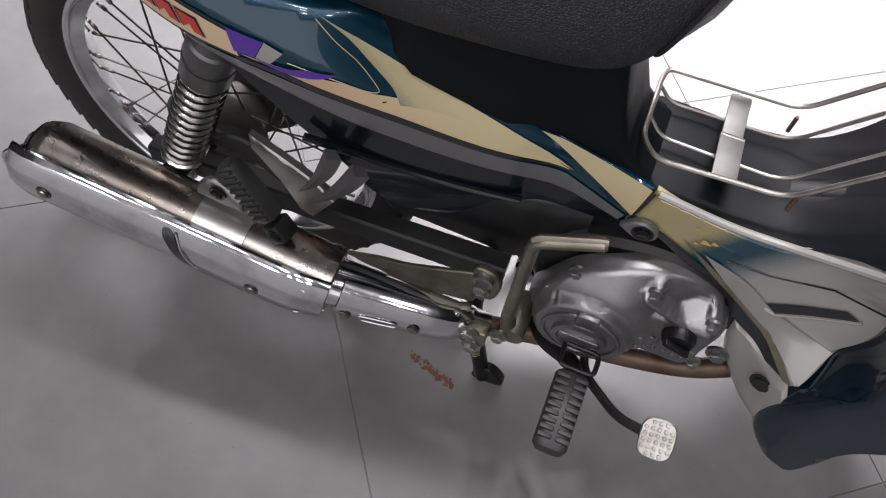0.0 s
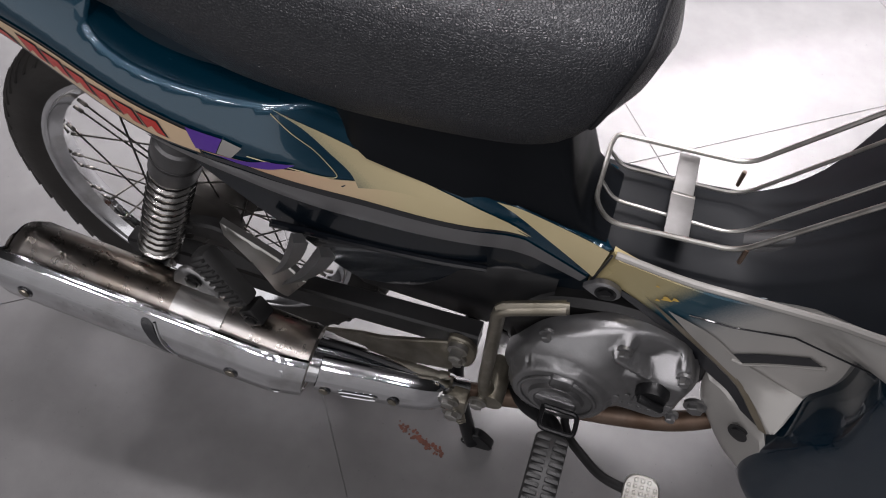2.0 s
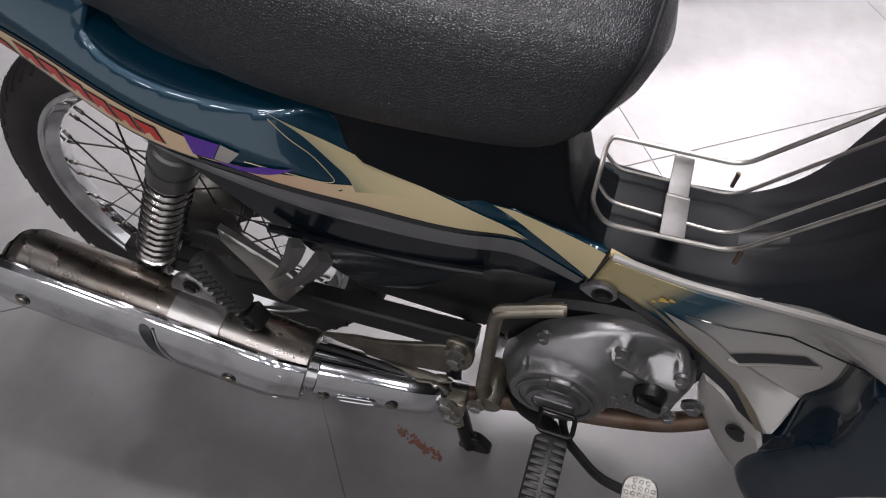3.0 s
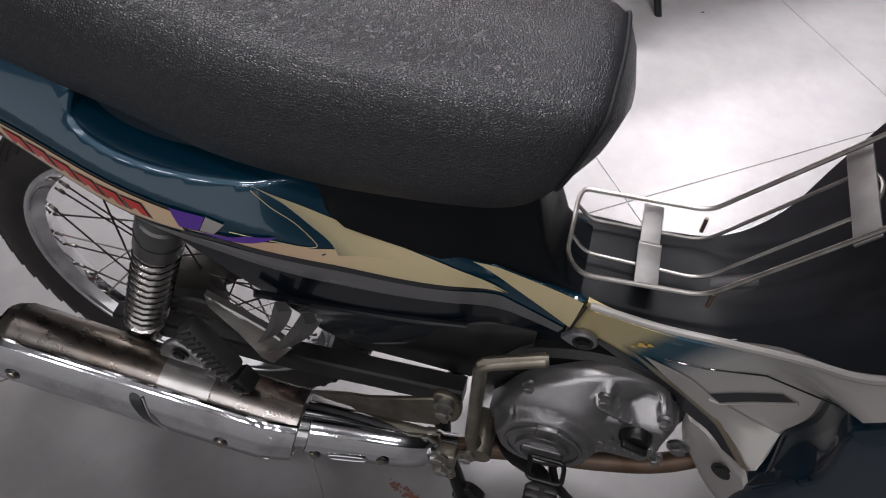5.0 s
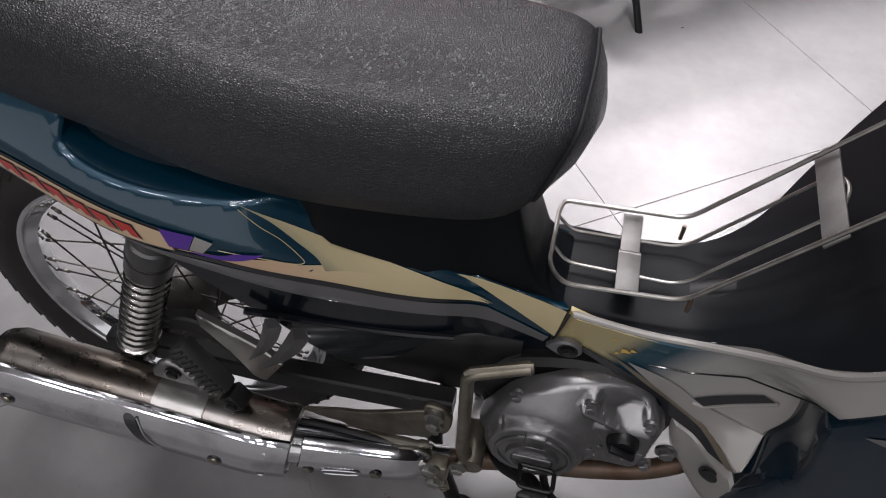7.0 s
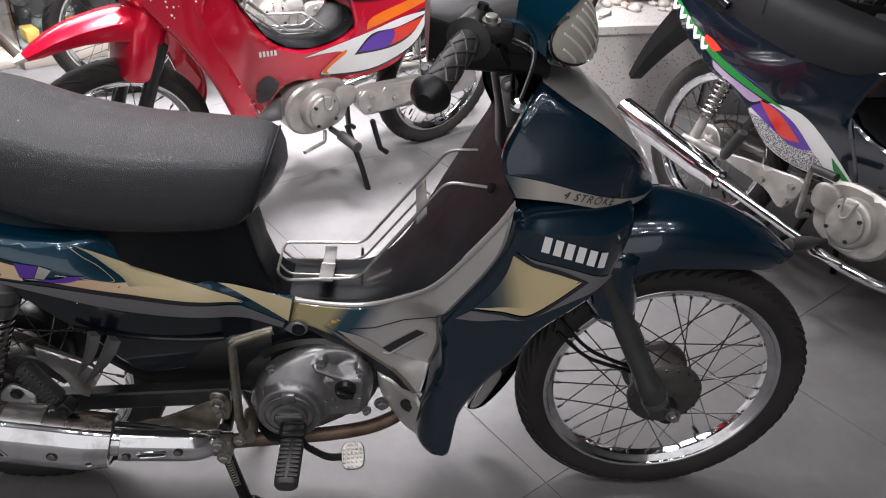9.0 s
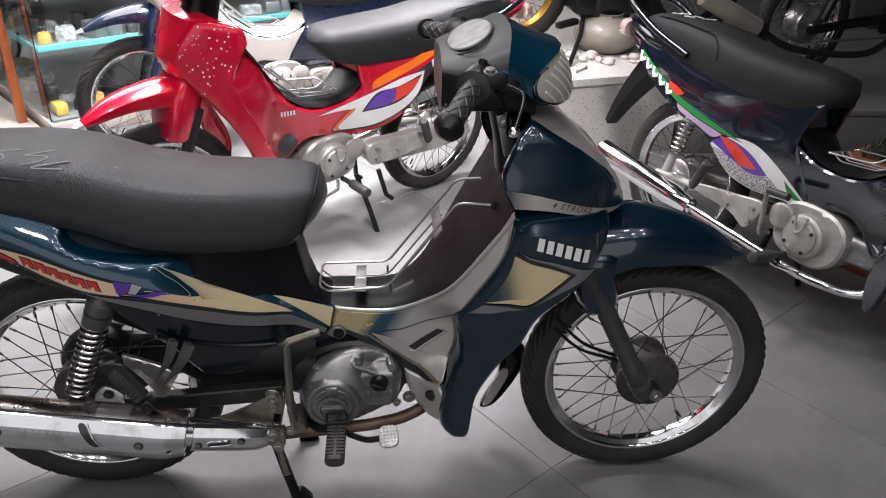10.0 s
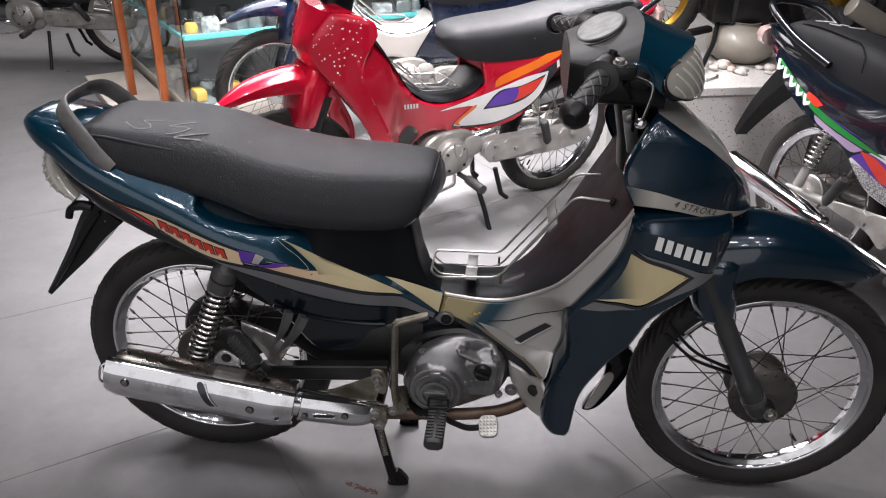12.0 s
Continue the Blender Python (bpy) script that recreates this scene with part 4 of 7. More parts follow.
    part("nose_top", loft([[Vector(p) for p in r] for r in rows], closed=False), SILVERP, nose, "silver top of the nose")
    part("nose_bottom", loft([[Vector((x, s * (up(x, z) - 0.01), z)) for s in (-1, 0, 1)] for x, z in ((0.88, 0.79), (0.96, 0.78), (1.05, 0.755), (1.13, 0.733))], closed=False), BLACKP, nose)
    # words on the band
    cu = bpy.data.curves.new("lettering", "FONT")
    cu.body, cu.size, cu.extrude, cu.shear = "4 STROKE", 0.0175, 0.0, 0.28
    cu.space_character = 1.25
    cu.materials.append(BLACKINK)
    txt = new("lettering", cu)
    a = Vector((0.948, -up(0.948, 0.796) - 0.003, 0.7965))
    b = Vector((1.060, -up(1.060, 0.769) - 0.003, 0.7645))
    ux = (b - a).normalized()
    uz = (Vector((0, 0, 1)) - ux * ux.z).normalized()
    txt.matrix_world = Matrix.Translation(a) @ Matrix((ux, uz, ux.cross(uz))).transposed().to_4x4()
    me = bpy.data.meshes.new_from_object(txt)
    for v in me.vertices:
        q = txt.matrix_world @ v.co
        v.co = Vector((q.x, -up(q.x, q.z) - 0.0022, q.z))
    word = new("lettering", me)
    word.parent = nose
    bpy.data.objects.remove(txt)

    # step-through tunnel
    ring = []
    for x, z, c in ((0.505, 0.506, 0.004), (0.535, 0.508, 0.005), (0.57, 0.507, 0.006), (0.62, 0.504, 0.007), (0.68, 0.512, 0.008), (0.73, 0.548, 0.010), (0.77, 0.594, 0.012), (0.81, 0.655, 0.010), (0.85, 0.722, 0.010), (0.88, 0.782, 0.012), (0.895, 0.84, 0.012)):
        w = half(x) - 0.006 if x < 0.87 else half(x) - 0.02
        row = []
        for k in range(-8, 9):
            s = k / 8
            y = s * w if s <= 0 else s * (w + 0.007)
            row.append(Vector((x + 0.0, y, z + c * (1 - s ** 4) + 0.005 * max(0, s) ** 3 - (0.05 * max(0, x - 0.72) * (1 - s * s)))))
        ring.append(row)
    sm = []
    for i in range(len(ring) - 1):
        for j in range(4):
            t = j / 4
            sm.append([Vector(spline([ring[max(i - 1, 0)][k], ring[i][k], ring[i + 1][k], ring[min(i + 2, len(ring) - 1)][k]], 4)[4 + j]) for k in range(17)])
    sm.append(ring[-1])
    bm = loft(sm, closed=False)
    part("tunnel_cover", bm, TUNNELM, bike, "matt black step-through cover")
    # carrier
    far = [(0.516, 0.078, 0.538), (0.656, 0.084, 0.538), (0.800, 0.060, 0.748), (0.850, 0.055, 0.752)]
    near = [(0.530, -0.048, 0.543), (0.654, -0.046, 0.551), (0.792, -0.055, 0.748), (0.855, -0.075, 0.752)]
    hook = part("leg_carrier", tube(bend([far[3], far[2], far[1], far[0], (0.512, 0.062, 0.538), (0.512, -0.024, 0.541), near[0], near[1], near[2], near[3]], 0.018), 0.0027, 8), ZINC, bike, "bent wire carrier behind the leg shield")
    part("wire", tube(bend([(0.512, 0.052, 0.538), (0.53, 0.046, 0.524), (0.655, 0.052, 0.522), (0.765, 0.048, 0.672), (0.772, 0.022, 0.682), (0.765, -0.004, 0.672), (0.655, -0.004, 0.524), (0.53, -0.002, 0.524), (0.512, 0.006, 0.540)], 0.02), 0.0021, 8), ZINC, hook)
    part("strap", box((0.597, 0.050, 0.5275), (0.022, 0.068, 0.003), 0.001), STRAPM, hook, "flat steel strap")
    part("strap", box((0.597, -0.010, 0.535), (0.025, 0.064, 0.003), 0.001, pose(0, 0, 0, -6, 0, 0)), STRAPM, hook, "flat steel strap with folded end")
    part("strap_fold", tube([(0.585, 0.021, 0.530), (0.609, 0.021, 0.530)], 0.004, 8), ZINC, hook)
    part("strap", box((0.757, 0.018, 0.672), (0.026, 0.125, 0.003), 0.001, pose(0, 0, 0, 0, -54, 0)), STRAPM, hook)
    for q in ((0.655, 0.078, 0.531), (0.660, -0.048, 0.56)):
        part("pin", tube([q, (q[0], q[1], q[2] - 0.022)], 0.0025, 8), RUST, hook)
    bolt("carrier_screw", (0.862, -0.078, 0.752), 0.006, 0.006, DARKM, hook, axis=(-0.7, -0.5, 0.3))
    return shell


def teal_bike_bars(bike):
    # steering column and bars
    part("steering_column", loft([oval((0.905, 0, 0.80), 0.036, 0.045, 16, 3, "z"), oval((0.893, 0, 0.86), 0.030, 0.036, 16, 3, "z"), oval((0.878, 0, 0.93), 0.032, 0.036, 16, 3, "z"), oval((0.862, 0, 0.985), 0.05, 0.05, 16, 3, "z")]), BLACKP, bike, "black steering column")
    part("column_bracket", box((0.880, -0.045, 0.885), (0.024, 0.012, 0.085), 0.003, pose(0, 0, 0, 0, -14, 0)), ALU, bike, "bare metal bracket")
    bolt("bracket_bolt", (0.874, -0.052, 0.912), 0.009, 0.008, ZINC, bike)
    rings = []
    for x, z, w, h in ((0.752, 1.016, 0.108, 0.022), (0.775, 1.014, 0.130, 0.034), (0.815, 1.022, 0.144, 0.041), (0.855, 1.036, 0.153, 0.051), (0.880, 1.020, 0.153, 0.047), (0.900, 1.002, 0.151, 0.050)):
        rings.append(oval((x, 0, z), w, h, 30, 2.6))
    def bow(y):
        return 0.074 * max(0.0, 1 - (y / 0.152) ** 2)
    sm = [[Vector((q.x + bow(q.y) * (0, 0, 0, 0.25, 0.55, 1.0)[i], q.y, q.z)) for q in ring] for i, ring in enumerate(rings)]
    part("handlebar_shell_rear", loft(sm[:4] + [[v + Vector((0.003, 0, 0)) for v in sm[3]]]), DASHM, bike, "grey dashboard shell")
    front = part("headlamp_shell", loft([[Vector((v.x + 0.002, v.y * 1.012, (v.z - 1.05) * 1.012 + 1.05)) for v in sm[3]]] + sm[4:]), TEAL, bike, "teal headlamp shell")
    def lens_at(u, v):
        """A point of the lens, u across and v up, both from -1 to 1."""
        rr = max(0.0, 1 - (abs(u) ** 2.2 + abs(v) ** 2.2) ** (2 / 2.2))
        out_x = 0.022 * math.sqrt(rr)
        return Vector((0.902 + bow(u * 0.149) + out_x - 0.30 * v * 0.048, u * 0.149, 1.001 - 0.2 * out_x + v * 0.048))
    lens = []
    for i in range(10):
        k = math.cos(i / 9 * math.pi / 2) if i < 9 else 0.02
        ring = []
        for j in range(40):
            a = 2 * math.pi * j / 40
            ca, sa = math.cos(a), math.sin(a)
            n = (abs(ca) ** 2.2 + abs(sa) ** 2.2) ** (-1 / 2.2)
            ring.append(lens_at(k * n * ca, k * n * sa))
        lens.append(ring)
    lo = part("headlamp", loft(lens), LENS, front, "clear ribbed oval headlamp")
    for i in range(-7, 8):
        pts = []
        for j in range(25):
            v = -0.94 + 1.88 * j / 24
            u = 0.155 * i - 0.30 * v
            if abs(u) ** 2.2 + abs(v) ** 2.2 < 0.84:
                pts.append(lens_at(u, v) - Vector((0.0008, 0, 0)))
        if len(pts) > 3:
            part("lamp_rib", tube(pts, 0.0026, 6), LENSRIB, lo)
    part("lens_rim", tube([lens_at(math.cos(a) * n * 0.995, math.sin(a) * n * 0.995) for a, n in [(2 * math.pi * j / 48, (abs(math.cos(2 * math.pi * j / 48)) ** 2.2 + abs(math.sin(2 * math.pi * j / 48)) ** 2.2) ** (-1 / 2.2)) for j in range(48)]], 0.0022, 6, closed=True), BLACKP, lo, "dark seal round the lens")
    part("lower_cowl", loft([oval((0.750, 0, 0.990), 0.111, 0.046, 32, 4), oval((0.780, 0, 0.993), 0.138, 0.047, 32, 4), oval((0.820, 0, 0.996), 0.150, 0.046, 32, 4), oval((0.858, 0, 0.990), 0.149, 0.040, 32, 4), oval((0.915, 0, 0.968), 0.130, 0.026, 32, 4)]), BLACKP, bike, "black lower handlebar cowl")
    for s in (-1, 1):
        part("shell_lip", tube(spline([(0.832, s * 0.150, 1.030), (0.850, s * 0.1555, 1.035), (0.870, s * 0.1565, 1.030), (0.884, s * 0.154, 1.012), (0.888, s * 0.146, 0.985)], 5), 0.0036, 8), TEAL, front)
        part("bar_opening", box((0.858, s * 0.142, 1.008), (0.046, 0.026, 0.036), 0.010), BLACKP, front, "dark opening round the handlebar")
    gc, gu, gn = Vector((0.806, 0, 1.060)), Vector((0.897, 0, 0.44)), Vector((-0.44, 0, 0.897))
    rim = [gc + v.y * Vector((0, 1, 0)) + v.z * gu for v in oval((0, 0, 0), 0.084, 0.043, 32)]
    gauge = part("gauge", loft([[p - gn * 0.012 for p in rim], [p + gn * 0.002 for p in rim], [gc + (p - gc) * 0.92 + gn * 0.0045 for p in rim]]), GAUGE, bike, "pale oval gauge with scratched cover")
    part("gauge_rim", tube([gc + (p - gc) * 1.03 + gn * 0.001 for p in rim], 0.003, 8, closed=True), DASHM, gauge, "raised grey rim")
    part("dash_line", tube([gc + (p - gc) * 1.20 - gn * 0.001 for p in rim[16:]], 0.0016, 6), BLACKP, gauge)
    for s in (-1, 1):
        a, b = Vector((0.745, s * 0.322, 0.997)), Vector((0.797, s * 0.187, 1.021))
        d = (a - b).normalized()
        g = part("grip", tube([b, b + d * 0.005, b + d * 0.01, b + d * 0.135, b + d * 0.138], [0.022, 0.029, 0.0165, 0.0165, 0.014], 20), PEGRUBBER, bike, "ribbed black rubber grip")
        bm = bmesh.new()
        for k in range(5):
            for w in (1, -1):
                pts = []
                u = d.cross(Vector((0, 0, 1))).normalized()
                v = d.cross(u)
                for j in range(11):
                    an = w * (j / 10) * math.pi * 1.2 + k * math.pi * 0.4
                    pts.append(b + d * (0.016 + 0.11 * j / 10) + (u * math.cos(an) + v * math.sin(an)) * 0.0166)
                tube(pts, 0.0018, 5, bm=bm)
        part("grip_ribs", bm, PEGRUBBER, g)
        e = b + d * 0.138
        part("bar_end", tube([e, e + d * 0.004, e + d * 0.012, e + d * 0.022, e + d * 0.024], [0.022, 0.024, 0.021, 0.012, 0.010], 20), BLACKP, g, "black bar-end cap")
        part("switch_housing", tube([b - d * 0.050, b - d * 0.045, b - d * 0.006, b], [0.019, 0.025, 0.027, 0.024], 16), BLACKP, bike, "black switch housing")
        part("bar", tube([b - d * 0.05, (0.86, s * 0.06, 1.02)], 0.012, 12), DARKM, bike)
        part("switch_knob", tube([b - d * 0.03 + Vector((0.004, 0, 0.020)), b - d * 0.03 + Vector((0.006, 0, 0.031))], [0.008, 0.007], 12), BLACKP, bike)
    part("brake_lever", tube(spline([(0.835, -0.185, 1.026), (0.868, -0.220, 1.022), (0.866, -0.262, 1.018), (0.853, -0.300, 1.000), (0.846, -0.318, 0.992)], 5), [0.0034] * 20 + [0.004], 10, flat=0.7), DARKM, bike, "bright brake lever with ball end")
    part("lever_ball", lathe([(0.0001, -0.009), (0.006, -0.007), (0.009, 0), (0.006, 0.007), (0.0001, 0.009)], (0.845, -0.320, 0.990), seg=14), CHROME, bike)
    part("lever_bracket", box((0.828, -0.185, 1.030), (0.045, 0.03, 0.024), 0.006), BLACKP, bike)
    bolt("perch_bolt", (0.822, -0.188, 1.042), 0.008, 0.010, ZINC, bike, axis=(0, -0.2, 1), head=16)
    # throttle and brake cables
    part("cable", tube(spline([(0.835, -0.18, 1.012), (0.858, -0.14, 0.97), (0.875, -0.07, 0.93), (0.885, -0.04, 0.86)], 6), 0.0035, 8), BLACKP, bike)


def teal_bike_running(bike):
    AX, AZ, FX, FZ = 0.0, 0.289, 1.250, 0.291
    rear_hub = [(0.0, -0.085), (0.014, -0.085), (0.014, -0.060), (0.030, -0.058), (0.034, -0.050), (0.062, -0.047), (0.070, -0.040), (0.072, -0.022), (0.052, -0.016), (0.05, 0.02), (0.066, 0.024), (0.066, 0.034), (0.03, 0.045), (0.0, 0.07)]
    wheel(bike, AX, AZ, "rear_wheel", 0.070, 0.288, 0.231, hub=rear_hub, hub_mat=HUBM, lugs=56, flange=0.066, fy=0.028)
    front_hub = [(0.0, -0.070), (0.020, -0.070), (0.022, -0.058), (0.045, -0.052), (0.066, -0.050), (0.073, -0.044), (0.073, -0.036), (0.058, -0.030), (0.056, 0.022), (0.066, 0.028), (0.066, 0.038), (0.03, 0.05), (0.0, 0.06)]
    fw = wheel(bike, FX, FZ, "front_wheel", 0.060, 0.289, 0.236, hub=front_hub, hub_mat=HUBM, lugs=64, flange=0.064, fy=0.034)
    for k in range(18):
        a = 2 * math.pi * k / 18
        part("spoke_hole", tube([(FX + 0.066 * math.cos(a), -0.0508, FZ + 0.066 * math.sin(a)), (FX + 0.066 * math.cos(a), -0.0490, FZ + 0.066 * math.sin(a))], 0.003, 6), BLACKINK, fw)
    # fork
    for s in (-1, 1):
        top, low = Vector((1.085, s * 0.082, 0.56)), Vector((1.220, s * 0.080, 0.304))
        d = (low - top).normalized()
        part("fork_leg", tube([top - d * 0.10, top, top + d * 0.02, low - d * 0.065, low - d * 0.06, low - d * 0.045, low + d * 0.02, low + d * 0.035], [0.020, 0.020, 0.021, 0.021, 0.024, 0.024, 0.024, 0.018], 18), FORKM, bike, "dark grey telescopic fork leg")
        part("axle_lug", tube([(FX - 0.006, s * 0.066, FZ - 0.004), (FX - 0.006, s * 0.098, FZ - 0.004)], 0.022, 18), DARKM, bike)
        part("axle_clamp", tube([low - d * 0.016, low - d * 0.015, low - d * 0.003, low - d * 0.002], [0.0235, 0.0262, 0.0262, 0.0235], 20), CUPM, bike, "bright clamp band")
    bolt("axle_nut", (FX, -0.098, FZ), 0.010, 0.016, ZINC, bike)
    for k in range(2):
        part("brake_cable", tube(spline([(1.02, -0.03, 0.46 - 0.03 * k), (1.08, -0.04, 0.40 - 0.02 * k), (1.15, -0.045, 0.368 - 0.012 * k), (1.21, -0.045, 0.35 - 0.012 * k)], 6), 0.0038, 8), BLACKP, bike)
    flap = part("lower_flap", panel([(0.935, 0.300), (0.985, 0.292), (0.978, 0.215), (0.925, 0.122), (0.888, 0.108), (0.896, 0.140), (0.925, 0.205)], lambda x, z: 0.108, 0.012, 0.006, 0.014, side=1), BLACKG, bike, "black lower flap with a pale inner edge")
    part("flap_edge", panel([(0.932, 0.225), (0.950, 0.210), (0.915, 0.128), (0.892, 0.114), (0.899, 0.142)], lambda x, z: 0.092, 0.004, 0.002, 0.014, side=1), SILVERP, flap, "pale inner edge")
    # front mudguard
    rings = []
    for i in range(17):
        t = i / 16
        x = ease(t, (0, 0.3, 0.55, 0.8, 1), (1.06, 1.165, 1.262, 1.350, 1.420))
        z = ease(t, (0, 0.3, 0.55, 0.8, 1), (0.700, 0.712, 0.694, 0.659, 0.610))
        w = ease(t, (0, 0.3, 0.7, 0.92, 1), (0.085, 0.086, 0.074, 0.052, 0.020))
        dep = ease(t, (0, 0.25, 0.6, 0.9, 1), (0.135, 0.105, 0.080, 0.045, 0.010))
        a = radians(ease(t, (0, 1), (8, -38)))
        nx, nz = -math.sin(a), math.cos(a)
        row = []
        for y, k in ((-1, 1), (-1.02, 0.75), (-0.97, 0.45), (-0.82, 0.2), (-0.5, 0.05), (0, 0), (0.5, 0.05), (0.82, 0.2), (0.97, 0.45), (1.02, 0.75), (1, 1), (0.93, 1), (0.9, 0.5), (0.7, 0.22), (0, 0.06), (-0.7, 0.22), (-0.9, 0.5), (-0.93, 1)):
            row.append(Vector((x - nx * dep * k, y * w, z - nz * dep * k)))
        rings.append(row)
    mud = part("front_mudguard", loft(rings), NAVYTEAL, bike, "glossy dark teal front mudguard")
    cov = [(1.035, 0.640, 1), (1.125, 0.645, 1), (1.122, 0.60), (1.138, 0.522), (1.128, 0.500), (1.095, 0.498), (1.060, 0.512), (1.040, 0.57)]
    part("fork_cover", both(lambda bm, s: panel(cov, lambda x, z: 0.100 - 0.9 * (x - 1.085) ** 2 * 6, 0.05, 0.012, 0.012, side=s, bm=bm)), NAVYTEAL, mud, "teal fork cover")
    # swing arm, shock absorbers
    for s in (-1, 1):
        pts = [Vector((0.43, s * 0.100, 0.330)), Vector((0.17, s * 0.098, 0.306)), Vector((0.06, s * 0.092, 0.296)), Vector((-0.06, s * 0.090, 0.283))]
        rings = [[p + Vector((0, 0.013 * a, 0.019 * b * (1.0 if i < 3 else 0.8))) for a, b in ((-1, -0.8), (-1, 0.8), (-0.8, 1), (0.8, 1), (1, 0.8), (1, -0.8), (0.8, -1), (-0.8, -1))] for i, p in enumerate(pts)]
        part("swing_arm", loft(rings), DARKM, bike, "dark grey swing arm", sharp=25)
        a, b = Vector((0.016, s * 0.125, 0.345)), Vector((0.112, s * 0.120, 0.590))
        d = (b - a).normalized()
        sh = part("shock_absorber", tube([a - d * 0.012, a, a + d * 0.02, a + d * 0.022, b - d * 0.06], [0.012, 0.014, 0.014, 0.009, 0.009], 14), DARKM, bike, "rear shock absorber")
        part("spring", coil(a + d * 0.014, b - d * 0.070, 0.0225, 0.0042, 12.5), SPRINGM, sh, "bright coil spring")
        part("spring_cup", tube([b - d * 0.074, b - d * 0.072, b - d * 0.070, b - d * 0.020, b - d * 0.017, b - d * 0.015, b + d * 0.01], [0.022, 0.0262, 0.0270, 0.0270, 0.0262, 0.023, 0.016], 24), CUPM, sh, "dark grey spring cup")
        part("cup_band", tube([b - d * 0.046, b - d * 0.0455, b - d * 0.0415, b - d * 0.041], [0.0270, 0.0278, 0.0278, 0.0270], 24), DARKM, sh)
        part("lower_eye", tube([a + Vector((0, -0.018, -0.006)), a + Vector((0, 0.018, -0.006))], 0.016, 16), DARKM, sh)
    bolt("shock_nut", (0.014, -0.146, 0.338), 0.009, 0.010, ZINC, bike)
    bolt("rear_axle_nut", (-0.002, -0.104, 0.287), 0.011, 0.014, ZINC, bike)
    bolt("pivot_nut", (0.410, -0.120, 0.327), 0.0085, 0.020, ZINC, bike)
    bolt("gusset_bolt", (0.412, -0.120, 0.300), 0.0065, 0.012, ZINC, bike)
    part("pivot_tab", panel([(0.396, 0.340), (0.420, 0.342), (0.432, 0.318), (0.424, 0.280), (0.402, 0.292)], lambda x, z: 0.120, 0.005, 0.002, 0.012), STEELD, bike, "plated pivot plate")
    part("brake_arm_plate", panel([(0.222, 0.246, 1), (0.276, 0.268), (0.307, 0.276), (0.351, 0.297), (0.399, 0.322), (0.421, 0.312, 1), (0.402, 0.250, 1), (0.356, 0.236), (0.300, 0.212, 1), (0.284, 0.234, 1)], lambda x, z: 0.116, 0.004, 0.0015, 0.014), STEELD, bike, "yellowed plated gusset")
    part("return_spring", coil((0.315, -0.10, 0.302), (0.365, -0.10, 0.304), 0.005, 0.0011, 14, 8), STEELD, bike)
    part("chain_drum", lathe([(0.0001, 0.050), (0.085, 0.050), (0.092, 0.060), (0.092, 0.082), (0.082, 0.090), (0.0001, 0.094)], (0.0, 0, 0.290), seg=36), DARKM, bike, "dark round chain drum")
    part("inner_guard", loft([oval((0.20, 0, 0.40), 0.060, 0.06, 14, 4), oval((0.27, 0, 0.372), 0.078, 0.068, 14, 4), oval((0.43, 0, 0.362), 0.072, 0.074, 14, 4), oval((0.50, 0, 0.392), 0.058, 0.045, 14, 4)]), BLACKP, bike, "black battery box")
    part("chain_case", loft([oval((0.02, 0.085, 0.29), 0.02, 0.07, 14, 3), oval((0.2, 0.085, 0.30), 0.02, 0.055, 14, 3), oval((0.42, 0.085, 0.31), 0.02, 0.05, 14, 3)]), BLACKP, bike, "black chain case")
    # rear peg bracket with two fins
    def by(x, z):
        return 0.130 + 0.15 * (x - 0.15)
    br = part("peg_bracket", panel([(0.122, 0.447, 1), (0.200, 0.426), (0.230, 0.404, 1), (0.197, 0.346, 1), (0.180, 0.350, 1), (0.158, 0.386), (0.122, 0.425, 1)], by, 0.008, 0.002, 0.010), ALUBRIGHT, bike, "bare silver peg bracket with two fins")
    for (x0, z0), (x1, z1), w in (((0.186, 0.396), (0.233, 0.492), 0.0105), ((0.198, 0.383), (0.264, 0.484), 0.0115)):
        way = Vector((x1 - x0, 0, z1 - z0)).normalized()
        across = Vector((way.z, 0, -way.x))
        rows = []
        for q in range(9):
            t = q / 8
            k = 0.06 + 0.94 * math.sin(min(1, t * 1.1) * math.pi / 2)
            c = Vector((x0 + (x1 - x0) * t, -by(x0, z0) - 0.004, z0 + (z1 - z0) * t)) + across * 0.006 * math.sin(math.pi * t)
            rows.append([c - across * w * k, c - across * w * 0.25 * k + Vector((0, -0.009 * k, 0)), c + across * w * k, c + Vector((0, 0.006, 0))])
        part("bracket_fin", loft(rows), ALU, br, "pointed cast fin", sharp=25)
    part("bracket_arm", panel([(0.025, 0.395, 1), (0.10, 0.420), (0.135, 0.402), (0.165, 0.366, 1), (0.150, 0.356, 1), (0.10, 0.390), (0.03, 0.376, 1)], lambda x, z: 0.118, 0.012, 0.003, 0.012), DARKM, br, "dark bracket arm")
    a, b = Vector((0.113, -0.158, 0.436)), Vector((0.166, -0.170, 0.372))
    d = (b - a).normalized()
    u = Vector((0.75, 0, 0.66))
    u = (u - d * u.dot(d)).normalized()
    v = d.cross(u)
    turn = Matrix((d, u, v)).transposed().to_4x4()
    peg = part("passenger_peg", box((a + b) / 2, ((b - a).length, 0.030, 0.026), 0.008, turn), PEGRUBBER, bike, "folded black rubber passenger peg")
    bm = bmesh.new()
    for k in range(9):
        p = a + d * (0.008 + 0.0082 * k)
        box(p - v * 0.0125 if v.y > 0 else p + v * 0.0125, (0.0042, 0.024, 0.006), 0.001, turn, bm)
    part("peg_ribs", bm, PEGRUBBER, peg)
